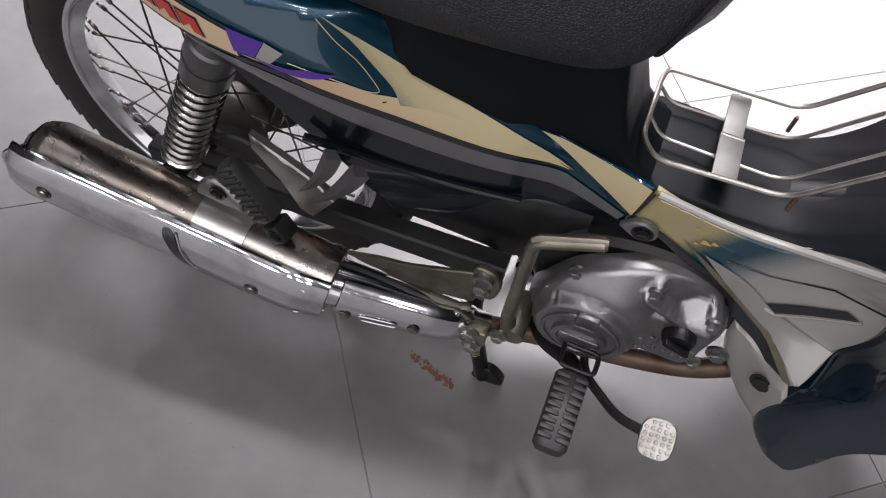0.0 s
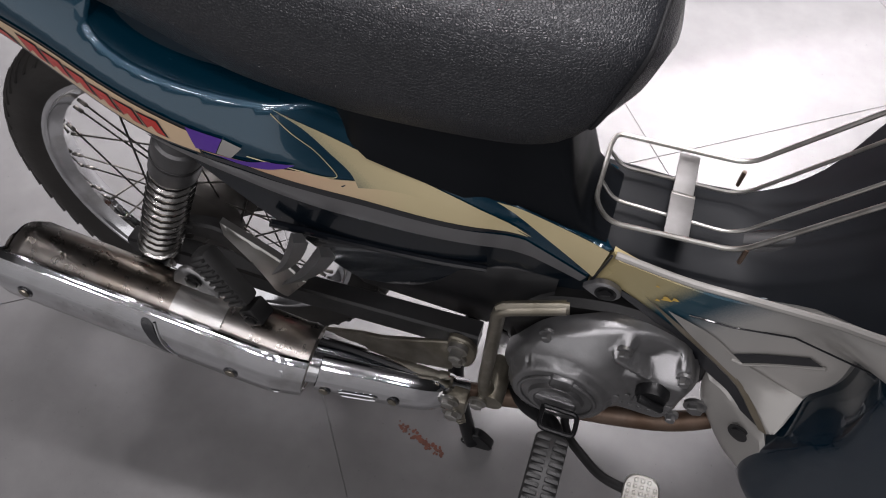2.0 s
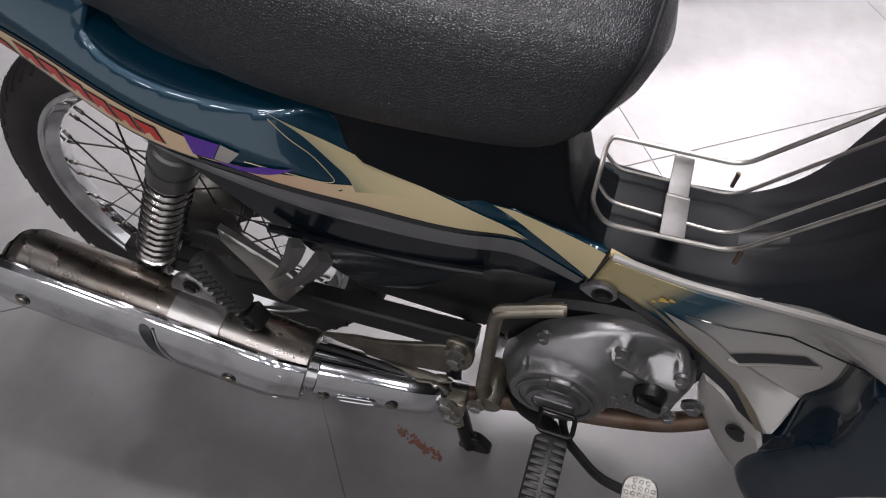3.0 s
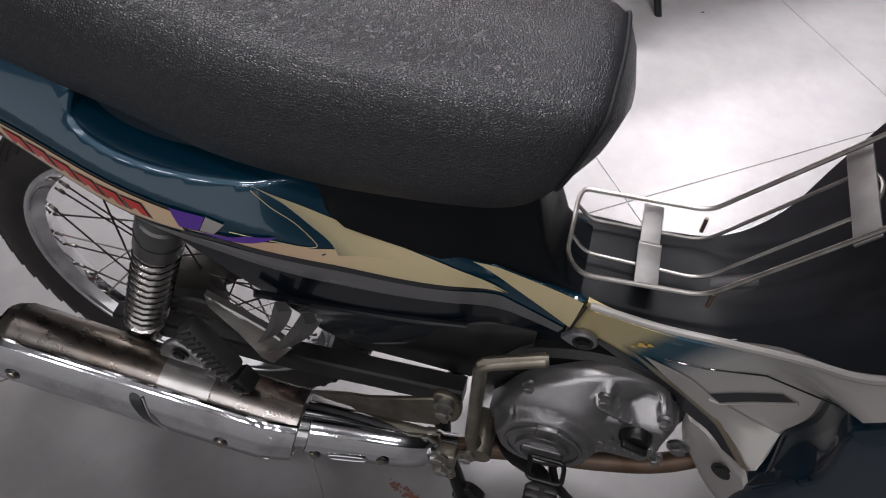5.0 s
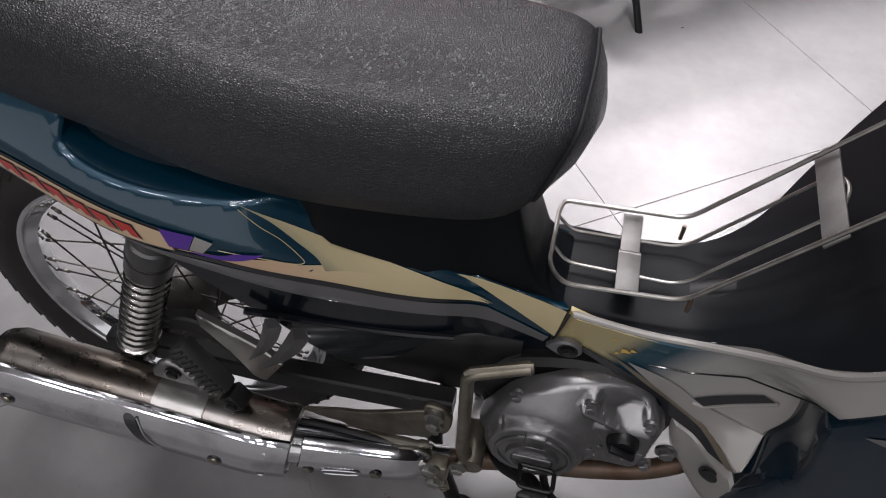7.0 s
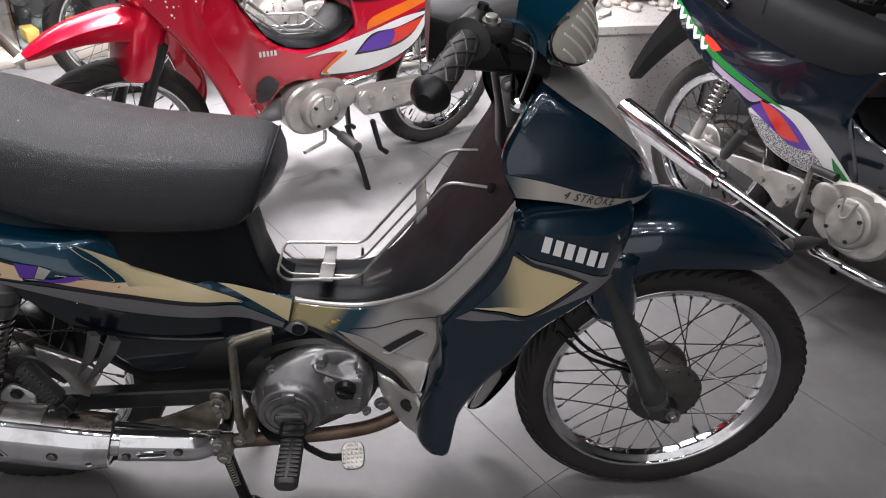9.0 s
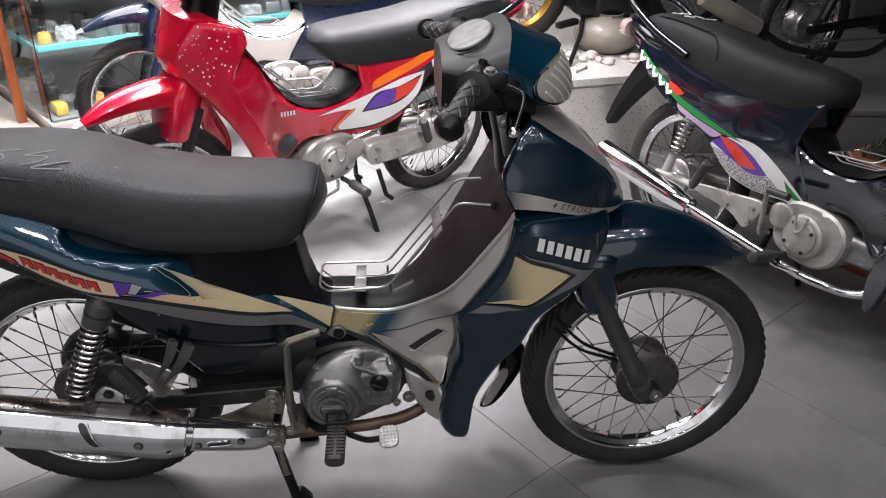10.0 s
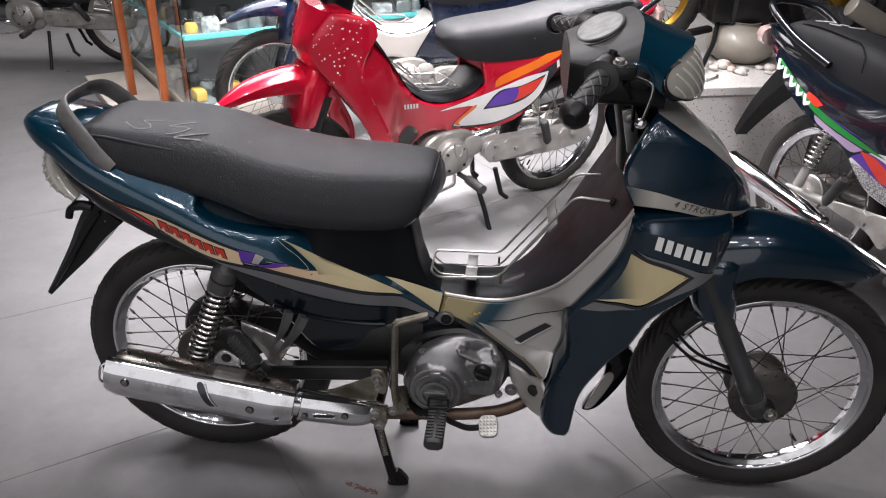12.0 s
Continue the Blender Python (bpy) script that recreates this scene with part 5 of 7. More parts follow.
    part("peg_knuckle", box(b + d * 0.016, (0.026, 0.024, 0.026), 0.003, turn), DARKM, peg, "dark square peg knuckle")
    bolt("peg_bolt", tuple(b + d * 0.016 + Vector((0, -0.012, 0))), 0.007, 0.005, DARKM, peg, head=16)

    # silencer with its heat shields
    A, B = Vector((-0.128, -0.188, 0.356)), Vector((0.238, -0.178, 0.291))
    d = (B - A).normalized()
    can = part("silencer", tube([A - d * 0.004, A, A + d * 0.012, A + d * 0.016, B - d * 0.014, B - d * 0.006, B + d * 0.004, B + d * 0.006], [0.030, 0.037, 0.041, 0.042, 0.042, 0.044, 0.042, 0.030], 36), STAINED, bike, "heat-stained chrome silencer")
    u = Vector((0, -1, 0))
    u = (u - d * u.dot(d)).normalized()
    v = d.cross(u)
    if v.z < 0:
        v = -v

    def plate(p0, p1, section, thick=0.0035, n=22, taper=((0, 1), (1, 1))):
        """A folded plate along the pipe: section of (out, up), scaled along its length, with a thin inward lip."""
        full = section + [(o - thick, q * 0.97) for o, q in section[::-1]]
        rows = []
        for i in range(n + 1):
            t = i / n
            k = ease(t, [a[0] for a in taper], [a[1] for a in taper])
            rows.append([p0 + (p1 - p0) * t + u * (o - 0.04 * (1 - k)) + v * q * (0.35 + 0.65 * k) for o, q in full])
        return loft(rows)
    section = [(0.031, 0.046), (0.034, 0.0445), (0.0375, 0.042), (0.0475, 0.024), (0.0495, 0.019), (0.0525, 0.002), (0.0525, -0.004), (0.0495, -0.024), (0.0475, -0.028), (0.036, -0.047), (0.033, -0.050), (0.022, -0.055)]
    hs = part("heat_shield", plate(A - d * 0.012, B + d * 0.006, section, taper=((0, 0.90), (0.04, 1), (0.88, 1), (1, 0.80))), CHROME, can, "polished chrome heat shield with folded edges", sharp=22)

    def face(x, z):
        t = (x - A.x) / (B.x - A.x)
        q = z - (A.z + (B.z - A.z) * t)
        return -(A.y + (B.y - A.y) * t) + ease(q, (-0.050, -0.026, 0.0, 0.021, 0.043), (0.034, 0.0485, 0.0527, 0.0485, 0.036)) - (0.008 * (t - 0.88) / 0.12 if t > 0.88 else 0)
    part("shield_slot", panel([(0.059, 0.360), (0.068, 0.355), (0.078, 0.330), (0.090, 0.308, 1), (0.076, 0.310), (0.062, 0.335), (0.055, 0.354)], face, 0, 0, 0.008, 0.0012), BLACKINK, hs, "slanted dark slot")
    part("slot_lip", tube(spline([(x, -face(x, z) - 0.0005, z) for x, z in ((0.071, 0.356), (0.080, 0.330), (0.093, 0.307))], 5), 0.0022, 8), CHROME, hs)
    slot = [(0.214, 0.322), (0.221, 0.325), (0.226, 0.318), (0.222, 0.283), (0.215, 0.276), (0.208, 0.283)]
    part("end_slot", panel(slot, face, 0, 0, 0.008, 0.0014), BLACKINK, hs, "rounded dark slot at the shield's end")
    part("slot_rim", tube([(x, -face(x, z) - 0.0004, z) for x, z in outline(slot, 5)], 0.0022, 8, True), CHROME, hs)
    for i in range(8):
        x = -0.050 + 0.0125 * i
        z = 0.3605 - 0.178 * (x + 0.05)
        part("stamped_shape", panel([(x, z + 0.007, 1), (x + 0.007, z + 0.006, 1), (x + 0.008, z - 0.007, 1), (x + 0.001, z - 0.006, 1)], face, 0, 0, 0.01, 0.0004), CHROME, hs, "worn stamped mark")
    strap = [[A + d * q + (u * math.cos(radians(a)) + v * math.sin(radians(a))) * r for a, r in [(15 + 12 * k, 0.0445) for k in range(11)] + [(135 - 12 * k, 0.0425) for k in range(11)]] for q in (0.203, 0.2035, 0.2655, 0.266)]
    part("band_clamp", loft(strap), ALUBRIGHT, can, "bright strap round the silencer")
    part("clamp_plate", panel([(0.072, 0.372, 1), (0.076, 0.388), (0.092, 0.402), (0.112, 0.396), (0.130, 0.384, 1), (0.130, 0.366, 1)], lambda x, z: 0.170 + 0.2 * (0.40 - z), 0.004, 0.002, 0.010), ALU, can, "plated clamp plate with a bolt")
    bolt("clamp_plate_bolt", (0.102, -0.174, 0.388), 0.007, 0.006, DARKM, can)
    part("end_loop", tube(bend([A - d * 0.004 + v * 0.030 + u * 0.018, A - d * 0.026 + v * 0.020 + u * 0.032, A - d * 0.026 - v * 0.022 + u * 0.034, A - d * 0.004 - v * 0.030 + u * 0.020], 0.015), 0.0026, 8), CHROME, can, "bent wire loop at the outlet")
    part("end_cap", lathe([(0.0001, -0.004), (0.012, -0.004), (0.014, -0.012), (0.017, -0.012), (0.019, -0.003), (0.034, 0.0)], (0, 0, 0), "x"), STAINED, can).matrix_local = Matrix.Translation(A - d * 0.004) @ d.to_track_quat("X", "Z").to_matrix().to_4x4()
    for q in ((-0.092, 0.355), (0.162, 0.304)):
        y = -face(*q) + 0.0008
        part("screw_recess", lathe([(0.0062, 0.0), (0.0092, 0.0004), (0.0098, 0.0025)], (q[0], y - 0.0016, q[1]), seg=20), BLACKINK, hs)
        bolt("shield_screw", (q[0], y - 0.001, q[1]), 0.0062, 0.003, STEELD, hs, head=16, washer=False)
    C = Vector((0.418, -0.138, 0.243))
    pipe = part("tail_pipe", tube([B, B + (C - B) * 0.12, B + (C - B) * 0.75, B + (C - B) * 0.9, C], [0.030, 0.029, 0.022, 0.019, 0.018], 24), CHROME, bike, "chrome connecting pipe")
    d2 = (C - B).normalized()
    u = Vector((0, -1, 0))
    u = (u - d2 * u.dot(d2)).normalized()
    v = d2.cross(u)
    if v.z < 0:
        v = -v
    sec2 = [(0.010, 0.036), (0.020, 0.033), (0.023, 0.031), (0.032, 0.016), (0.034, 0.011), (0.0345, -0.010), (0.033, -0.015), (0.024, -0.030), (0.020, -0.033), (0.010, -0.036)]
    p0, p1 = B + d2 * 0.014, B + (C - B) * 0.93
    ps = part("pipe_shield", plate(p0, p1, sec2, 0.003, 16, ((0, 1), (0.7, 0.96), (0.9, 0.86), (1, 0.62))), CHROME, pipe, "small chrome pipe shield", sharp=22)

    def pface(x, z):
        t = (x - p0.x) / (p1.x - p0.x)
        return -(p0.y + (p1.y - p0.y) * t) + 0.0345
    part("pipe_slot", panel([(0.286, 0.276), (0.291, 0.280), (0.325, 0.276), (0.331, 0.271), (0.326, 0.266), (0.291, 0.270)], pface, 0, 0, 0.008, 0.0016), BLACKINK, ps, "rounded slot")
    part("slot_rim", tube([(x, -pface(x, z) - 0.0014, z) for x, z in outline([(0.286, 0.276), (0.291, 0.280), (0.325, 0.276), (0.331, 0.271), (0.326, 0.266), (0.291, 0.270)], 5)], 0.0016, 8, True), CHROME, ps)
    for q in ((0.268, 0.277), (0.350, 0.268)):
        y = -pface(*q)
        part("screw_recess", lathe([(0.0055, 0.0), (0.0080, 0.0004), (0.0086, 0.0025)], (q[0], y - 0.0016, q[1]), seg=20), BLACKINK, ps)
        bolt("shield_screw", (q[0], y - 0.001, q[1]), 0.0055, 0.003, STEELD, ps, head=16, washer=False)
    part("pipe_collar", tube([C - d2 * 0.03, C - d2 * 0.025, C - d2 * 0.012, C - d2 * 0.006, C + d2 * 0.012], [0.020, 0.022, 0.022, 0.019, 0.019], 20), CHROME, pipe)
    part("header_pipe", tube(spline([C, (0.50, -0.112, 0.226), (0.62, -0.092, 0.222), (0.70, -0.075, 0.232), (0.76, -0.05, 0.262), (0.785, -0.02, 0.31), (0.775, 0, 0.35)], 6), 0.0135, 14), RUST, bike, "rusty brown header pipe")
    part("clamp_lug", box((0.418, -0.150, 0.246), (0.035, 0.022, 0.038), 0.004), STEELD, bike, "pipe clamp")
    bolt("clamp_bolt", (0.414, -0.160, 0.262), 0.009, 0.010, ZINC, bike)
    bolt("clamp_bolt", (0.420, -0.160, 0.228), 0.009, 0.010, ZINC, bike)

    # engine
    crank = [(0.455, 0.300), (0.466, 0.360), (0.490, 0.398), (0.528, 0.417), (0.575, 0.427), (0.630, 0.422), (0.678, 0.396), (0.695, 0.345), (0.684, 0.292), (0.650, 0.250), (0.570, 0.224), (0.500, 0.224)]
    eng = part("engine", both(lambda bm, s: panel(crank, lambda x, z: 0.070, 0.07, 0.008, 0.014, side=s, bm=bm)), DARKM, bike, "silver-grey single-cylinder engine")
    cover = [(0.463, 0.300), (0.474, 0.345), (0.497, 0.386), (0.530, 0.408), (0.572, 0.420), (0.622, 0.416), (0.663, 0.394), (0.683, 0.352), (0.676, 0.303), (0.648, 0.262), (0.585, 0.240), (0.528, 0.228), (0.482, 0.248)]

    def dome(x, z):
        """The clutch bulge with its stepped round cap, and the squarish raised pad in front of it."""
        r = math.hypot(x - 0.536, (z - 0.310) * 0.95)
        bulge = 0.078 + 0.046 * smooth((0.128 - math.hypot(x - 0.545, z - 0.325)) / 0.085)
        if r < 0.062:
            bulge = max(bulge, 0.125 + 0.009 * smooth((0.060 - r) / 0.006) - 0.5 * max(0, r - 0.03) ** 2)
        q = math.hypot(max(0, abs(x - 0.629 - 0.1 * (z - 0.34)) - 0.026), max(0, abs(z - 0.334) - 0.032))
        pad = 0.076 + 0.038 * smooth((0.036 - q) / 0.030)
        rib = 0.080 + 0.034 * smooth((0.013 - abs(z - 0.384 + 0.45 * (x - 0.61))) / 0.010) * smooth((0.040 - abs(x - 0.610)) / 0.012)
        boss = max(0.078 + 0.022 * smooth((0.018 - math.hypot(x - bx, z - bz)) / 0.010) for bx, bz in ((0.505, 0.390), (0.590, 0.402), (0.661, 0.384), (0.672, 0.292)))
        return max(bulge, pad, rib, boss, 0.078)
    part("clutch_cover", panel(cover, dome, 0.020, 0.004, 0.0034), ENGP, eng, "worn silver clutch cover with a stepped round cap", sharp=50)
    part("cover_rim", tube([(0.536 + 0.045 * math.cos(a / 28 * 2 * math.pi), -0.1345, 0.309 + 0.045 * math.sin(a / 28 * 2 * math.pi)) for a in range(28)], 0.0026, 8, True), ENGP, eng)
    part("clutch_boss", lathe([(0.034, -0.132), (0.032, -0.140), (0.026, -0.141), (0.024, -0.136), (0.0001, -0.136)], (0.536, 0, 0.306), seg=32), ENGP, eng, "round boss with a recessed middle")
    part("boss_bar", box((0.536, -0.137, 0.306), (0.050, 0.008, 0.012), 0.003), ENGP, eng)
    part("boss_tab", box((0.536, -0.135, 0.350), (0.026, 0.010, 0.024), 0.003), ENGP, eng)
    cap = part("oil_dipstick", lathe([(0.019, -0.112), (0.019, -0.120), (0.016, -0.126), (0.0001, -0.127)], (0.635, 0, 0.357), seg=24), BLACKP, eng, "black oil filler cap")
    part("dipstick_wing", box((0.635, -0.130, 0.357), (0.032, 0.010, 0.007), 0.002, pose(0, 0, 0, 0, 20, 0)), BLACKP, cap)
    for i in range(6):
        part("raised_shape", box((0.600 + 0.0118 * i, -dome(0.600 + 0.0118 * i, 0.327), 0.327), (0.0078, 0.003, 0.014), 0.001), ENGP, eng)
    for i in range(6):
        part("raised_dot", box((0.598 + 0.011 * i, -dome(0.598 + 0.011 * i, 0.309), 0.309), (0.005, 0.003, 0.005), 0.001), ENGP, eng)
    for x, z in ((0.505, 0.390), (0.590, 0.402), (0.661, 0.384), (0.672, 0.292)):
        bolt("cover_screw", (x, -0.100, z), 0.0062, 0.012, ALU, eng, head=6)
    cyl = [oval((0.69, 0, 0.335), 0.055, 0.05, 16, 3.5), oval((0.80, 0, 0.355), 0.052, 0.048, 16, 3.5)]
    part("cylinder", loft(cyl), DARKM, eng, "finned cylinder")
    for i in range(7):
        part("cooling_fin", loft([oval((0.705 + 0.013 * i, 0, 0.345), 0.068, 0.060, 16, 4), oval((0.708 + 0.013 * i, 0, 0.345), 0.068, 0.060, 16, 4)]), DARKM, eng)
    bolt("drain_bolt", (0.700, -0.075, 0.285), 0.010, 0.012, ALU, eng)
    part("crankcase_rear", loft([oval((0.42, 0, 0.33), 0.06, 0.05, 16, 3), oval((0.50, 0, 0.34), 0.08, 0.08, 16, 3)]), DARKM, eng)
    part("frame_down_tube", tube([(0.43, -0.03, 0.40), (0.56, -0.03, 0.435), (0.66, -0.03, 0.42), (0.74, -0.03, 0.40)], 0.012, 12), BLACKP, bike)
    # kick starter
    k = part("kick_starter", tube(bend([(0.462, -0.095, 0.268), (0.458, -0.140, 0.270), (0.450, -0.143, 0.30), (0.452, -0.145, 0.484), (0.515, -0.131, 0.500)], 0.012), [0.011] * 8 + [0.0092] * 12, 12, flat=0.8), STEELD, bike, "worn plated kick-start lever")
    part("kick_pedal", tube([(0.450, -0.146, 0.482), (0.456, -0.144, 0.485), (0.512, -0.132, 0.499), (0.518, -0.131, 0.500)], [0.0075, 0.0105, 0.0098, 0.0085], 10, flat=0.6), STEELD, k)
    part("kick_boss", tube([(0.462, -0.09, 0.268), (0.462, -0.150, 0.268)], 0.016, 18), STEELD, k)
    bolt("kick_bolt", (0.448, -0.150, 0.262), 0.008, 0.01, ZINC, k)
    # foot peg and brake pedal
    part("peg_bar", tube(bend([(0.47, -0.08, 0.238), (0.50, -0.125, 0.243), (0.548, -0.150, 0.262), (0.548, -0.18, 0.272)], 0.015), 0.010, 12), BLACKP, bike, "black foot-peg bar")
    fp = part("foot_peg", loft([oval((0.546, y, 0.280), a, b, 20, 3.2, "y") for y, a, b in ((-0.172, 0.016, 0.013), (-0.176, 0.020, 0.016), (-0.262, 0.020, 0.015), (-0.268, 0.015, 0.011))]), PEGRUBBER, bike, "black ribbed rubber foot peg")
    bm = bmesh.new()
    for i in range(9):
        box((0.5355, -0.182 - 0.0094 * i, 0.2955), (0.016, 0.0055, 0.004), 0.001, None, bm)
        box((0.5565, -0.182 - 0.0094 * i, 0.2955), (0.016, 0.0055, 0.004), 0.001, None, bm)
    part("peg_ribs", bm, PEGRUBBER, fp)
    part("peg_guard", tube(bend([(0.525, -0.145, 0.300), (0.525, -0.172, 0.298), (0.567, -0.172, 0.298), (0.567, -0.145, 0.300), (0.525, -0.145, 0.300)], 0.008), 0.003, 8), BLACKP, bike)
    bp = part("brake_pedal", tube(bend([(0.55, -0.10, 0.245), (0.56, -0.150, 0.25), (0.61, -0.195, 0.268), (0.645, -0.208, 0.288)], 0.02), 0.0068, 12, flat=0.8), DARKM, bike, "brake pedal with chromed chequered pad")
    pad = part("pedal_pad", loft([oval((0, 0, z), 0.0200 * k, 0.0235 * k, 24, 3.4, "z") for z, k in ((-0.004, 0.9), (-0.003, 1), (0.002, 1), (0.0035, 0.93))]), ZINC, bp, "chequered chrome pad")
    pad.matrix_local = Matrix.Translation((0.654, -0.212, 0.294)) @ pose(0, 0, 0, 32, -8, 0)
    bm = bmesh.new()
    for i in range(5):
        for j in range(6):
            if abs(i - 2) + abs(j - 2.5) < 4:
                box((-0.0145 + 0.0072 * i, -0.018 + 0.0072 * j, 0.0042), (0.0045, 0.0045, 0.003), 0.001, None, bm)
    t = part("pad_studs", bm, ZINC, pad)
    # centre stand
    for s in (-1, 1):
        part("stand_leg", tube(bend([(0.398, s * 0.075, 0.215), (0.405, s * 0.092, 0.16), (0.440, s * 0.106, 0.022), (0.445, s * 0.108, 0.012)], 0.02), 0.0115, 12), BLACKP, bike, "black centre-stand leg")
        part("stand_foot", panel([(0.428, 0.004), (0.47, 0.004), (0.475, 0.02), (0.455, 0.045), (0.44, 0.04)], lambda x, z: 0.112, 0.012, 0.002, 0.012, side=s), BLACKP, bike, "flat stand foot")
    part("stand_crossbar", tube([(0.40, -0.085, 0.19), (0.40, 0.085, 0.19)], 0.012, 12), BLACKP, bike)
    part("stand_spring", coil((0.405, -0.108, 0.20), (0.425, -0.118, 0.10), 0.006, 0.0015, 16, 8), STEELD, bike)


bike = teal_bike()
teal_bike_front(bike)
teal_bike_bars(bike)
teal_bike_running(bike)


# ---- the display neighbours: underbone motorcycles of one common build ----
RED = mat("cherry_red_paint", (0.60, 0.005, 0.032), 0.24, 0.30, (0.52, 0.004, 0.026), coat=1.0, nscale=3)
NAVY = mat("navy_paint", (0.006, 0.014, 0.040), 0.28, 0.25, (0.005, 0.011, 0.030), coat=1.0, nscale=3)
MIDNIGHT = mat("midnight_blue_paint", (0.0022, 0.008, 0.017), 0.22, 0.25, (0.0018, 0.0065, 0.014), coat=1.0, nscale=3)
IVORY = mat("ivory_plastic", (0.66, 0.64, 0.60), 0.35, coat=0.3)
ORANGEINK = mat("orange_decal", (0.75, 0.16, 0.01), 0.35, coat=0.4)
GREENINK = mat("green_decal", (0.01, 0.20, 0.035), 0.35, coat=0.4)
SCARLETINK = mat("scarlet_decal", (0.70, 0.04, 0.02), 0.35, coat=0.4)
DOTINK = mat("dotted_grey_decal", (0.55, 0.55, 0.55), 0.4, col2=(0.10, 0.10, 0.11), nscale=260, mix=(0.45, 0.55))
LILACINK = mat("pale_lilac_decal", (0.40, 0.30, 0.42), 0.35, col2=(0.30, 0.22, 0.36), nscale=9, coat=0.4)
DUST = mat("white_paint_specks", (0.75, 0.72, 0.70), 0.6)
CASTM = mat("pale_cast_alloy", (0.43, 0.42, 0.395), 0.40, 0.5, (0.31, 0.30, 0.275), nscale=18, bump=0.06, bscale=300)
TAILRED = mat("tail_lens", (0.62, 0.45, 0.42), 0.15, 0.2, coat=1.0)


def body_half(x):
    return ease(x, (-0.45, -0.38, -0.25, 0.0, 0.2, 0.4, 0.55, 0.7, 0.82, 0.93, 1.03), (0.04, 0.075, 0.10, 0.12, 0.115, 0.10, 0.09, 0.095, 0.13, 0.185, 0.20))


def underbone(label, m, paint, shield_paint, decals=(), specks=0, alloy=False, chalk=False, spine_paint=None, fork_paint=None, reach=0.0, lower=None, group="display motorcycles"):
    """An upright underbone motorcycle, rear axle over its origin, front towards +x."""
    k = thing("motorcycle", label, "motorcycle", m, group)
    alu_hub = [(0.0, -0.075), (0.012, -0.075), (0.014, -0.055), (0.055, -0.050), (0.062, -0.044), (0.062, -0.026), (0.045, -0.02), (0.045, 0.02), (0.062, 0.026), (0.062, 0.034), (0.03, 0.045), (0.0, 0.06)]
    for x, nm in ((0.0, "rear_wheel"), (1.21, "front_wheel")):
        w = wheel(k, x, 0.283, nm, 0.064, 0.283, 0.228, hub=alu_hub, hub_mat=ALUBRIGHT, lugs=44, flange=0.056, fy=0.028, spokes=0 if alloy else 36, rim_mat=IVORY if alloy else None)
        if alloy:
            for i in range(3):
                a = 2 * math.pi * i / 3 + 0.4
                for b in (-0.22, 0.22):
                    part("cast_spoke", tube([(x + 0.05 * math.cos(a + b * 2), 0, 0.283 + 0.05 * math.sin(a + b * 2)), (x + 0.12 * math.cos(a + b), 0, 0.283 + 0.12 * math.sin(a + b)), (x + 0.21 * math.cos(a + b * 1.4), 0, 0.283 + 0.21 * math.sin(a + b * 1.4))], [0.018, 0.013, 0.022], 8, flat=0.7), IVORY, w)
    # seat
    SX = (-0.33, -0.31, -0.25, -0.12, 0.1, 0.23, 0.40 + reach * 0.6, 0.505 + reach, 0.545 + reach, 0.56 + reach)
    ST = (0.775, 0.800, 0.825, 0.832, 0.815, 0.800, 0.792, 0.785, 0.770, 0.745)
    SB = (0.770, 0.760, 0.735, 0.700, 0.665, 0.655, 0.660, 0.680, 0.700, 0.730)
    SW = (0.03, 0.07, 0.10, 0.115, 0.122, 0.120, 0.112, 0.09, 0.065, 0.03)
    rings = []
    for i in range(28):
        x = -0.33 + (0.89 + reach) * i / 27
        top, bot, w = ease(x, SX, ST), ease(x, SX, SB), ease(x, SX, SW)
        h = top - bot
        hr = [(-w * 0.9, bot), (-w, bot + 0.3 * h), (-w * 0.97, bot + 0.65 * h), (-w * 0.85, bot + 0.88 * h), (-w * 0.5, bot + 0.97 * h), (0, top)]
        rings.append([Vector((x, y, z)) for y, z in hr] + [Vector((x, -y, z)) for y, z in hr[-2::-1]])
    seat = part("seat", loft(rings), VINYL_SOFT, k, "black vinyl seat", sharp=60)
    for s in (-1, 1):
        part("seat_welt", tube(spline([(x, s * ease(x, SX, SW) * 0.86, ease(x, SX, ST) - 0.012) for x in (-0.30, -0.2, -0.1, 0.0, 0.05)] + [(0.09, s * 0.118, 0.775), (0.10, s * 0.121, 0.73)], 5), 0.0025, 6), BLACKP, seat)
    if chalk:
        for st in ([(-0.20, 0.03), (-0.23, 0.01), (-0.20, -0.01), (-0.23, -0.03)], [(-0.12, 0.01), (-0.15, 0.0), (-0.12, -0.03), (-0.15, -0.05)], [(-0.09, 0.05), (-0.10, -0.01)]):
            part("chalk_stroke", tube([(x, y, ease(x, SX, ST) + 0.0002) for x, y in st], 0.0022, 5), CHALK, seat)
    # bodywork
    tail = [(-0.43, 0.775, 1), (-0.36, 0.785), (-0.25, 0.765), (-0.10, 0.730), (0.05, 0.700), (0.25, 0.690), (0.50, 0.700, 1), (0.475, 0.63), (0.465, 0.565), (0.50, 0.500, 1), (0.53, 0.44), (0.545, 0.385, 1)]
    tail += lower or [(0.48, 0.362), (0.38, 0.362), (0.29, 0.375), (0.17, 0.415), (0.045, 0.485), (-0.084, 0.560), (-0.22, 0.648), (-0.38, 0.738)]

    def skin(x, z):
        return body_half(x) - 0.7 * (z - 0.58) ** 2
    cover = part("side_cover", both(lambda bm, s: panel(tail, skin, 0.012, 0.006, 0.026, side=s, bm=bm, n=4)), paint, k, "painted side cover with coloured decals")
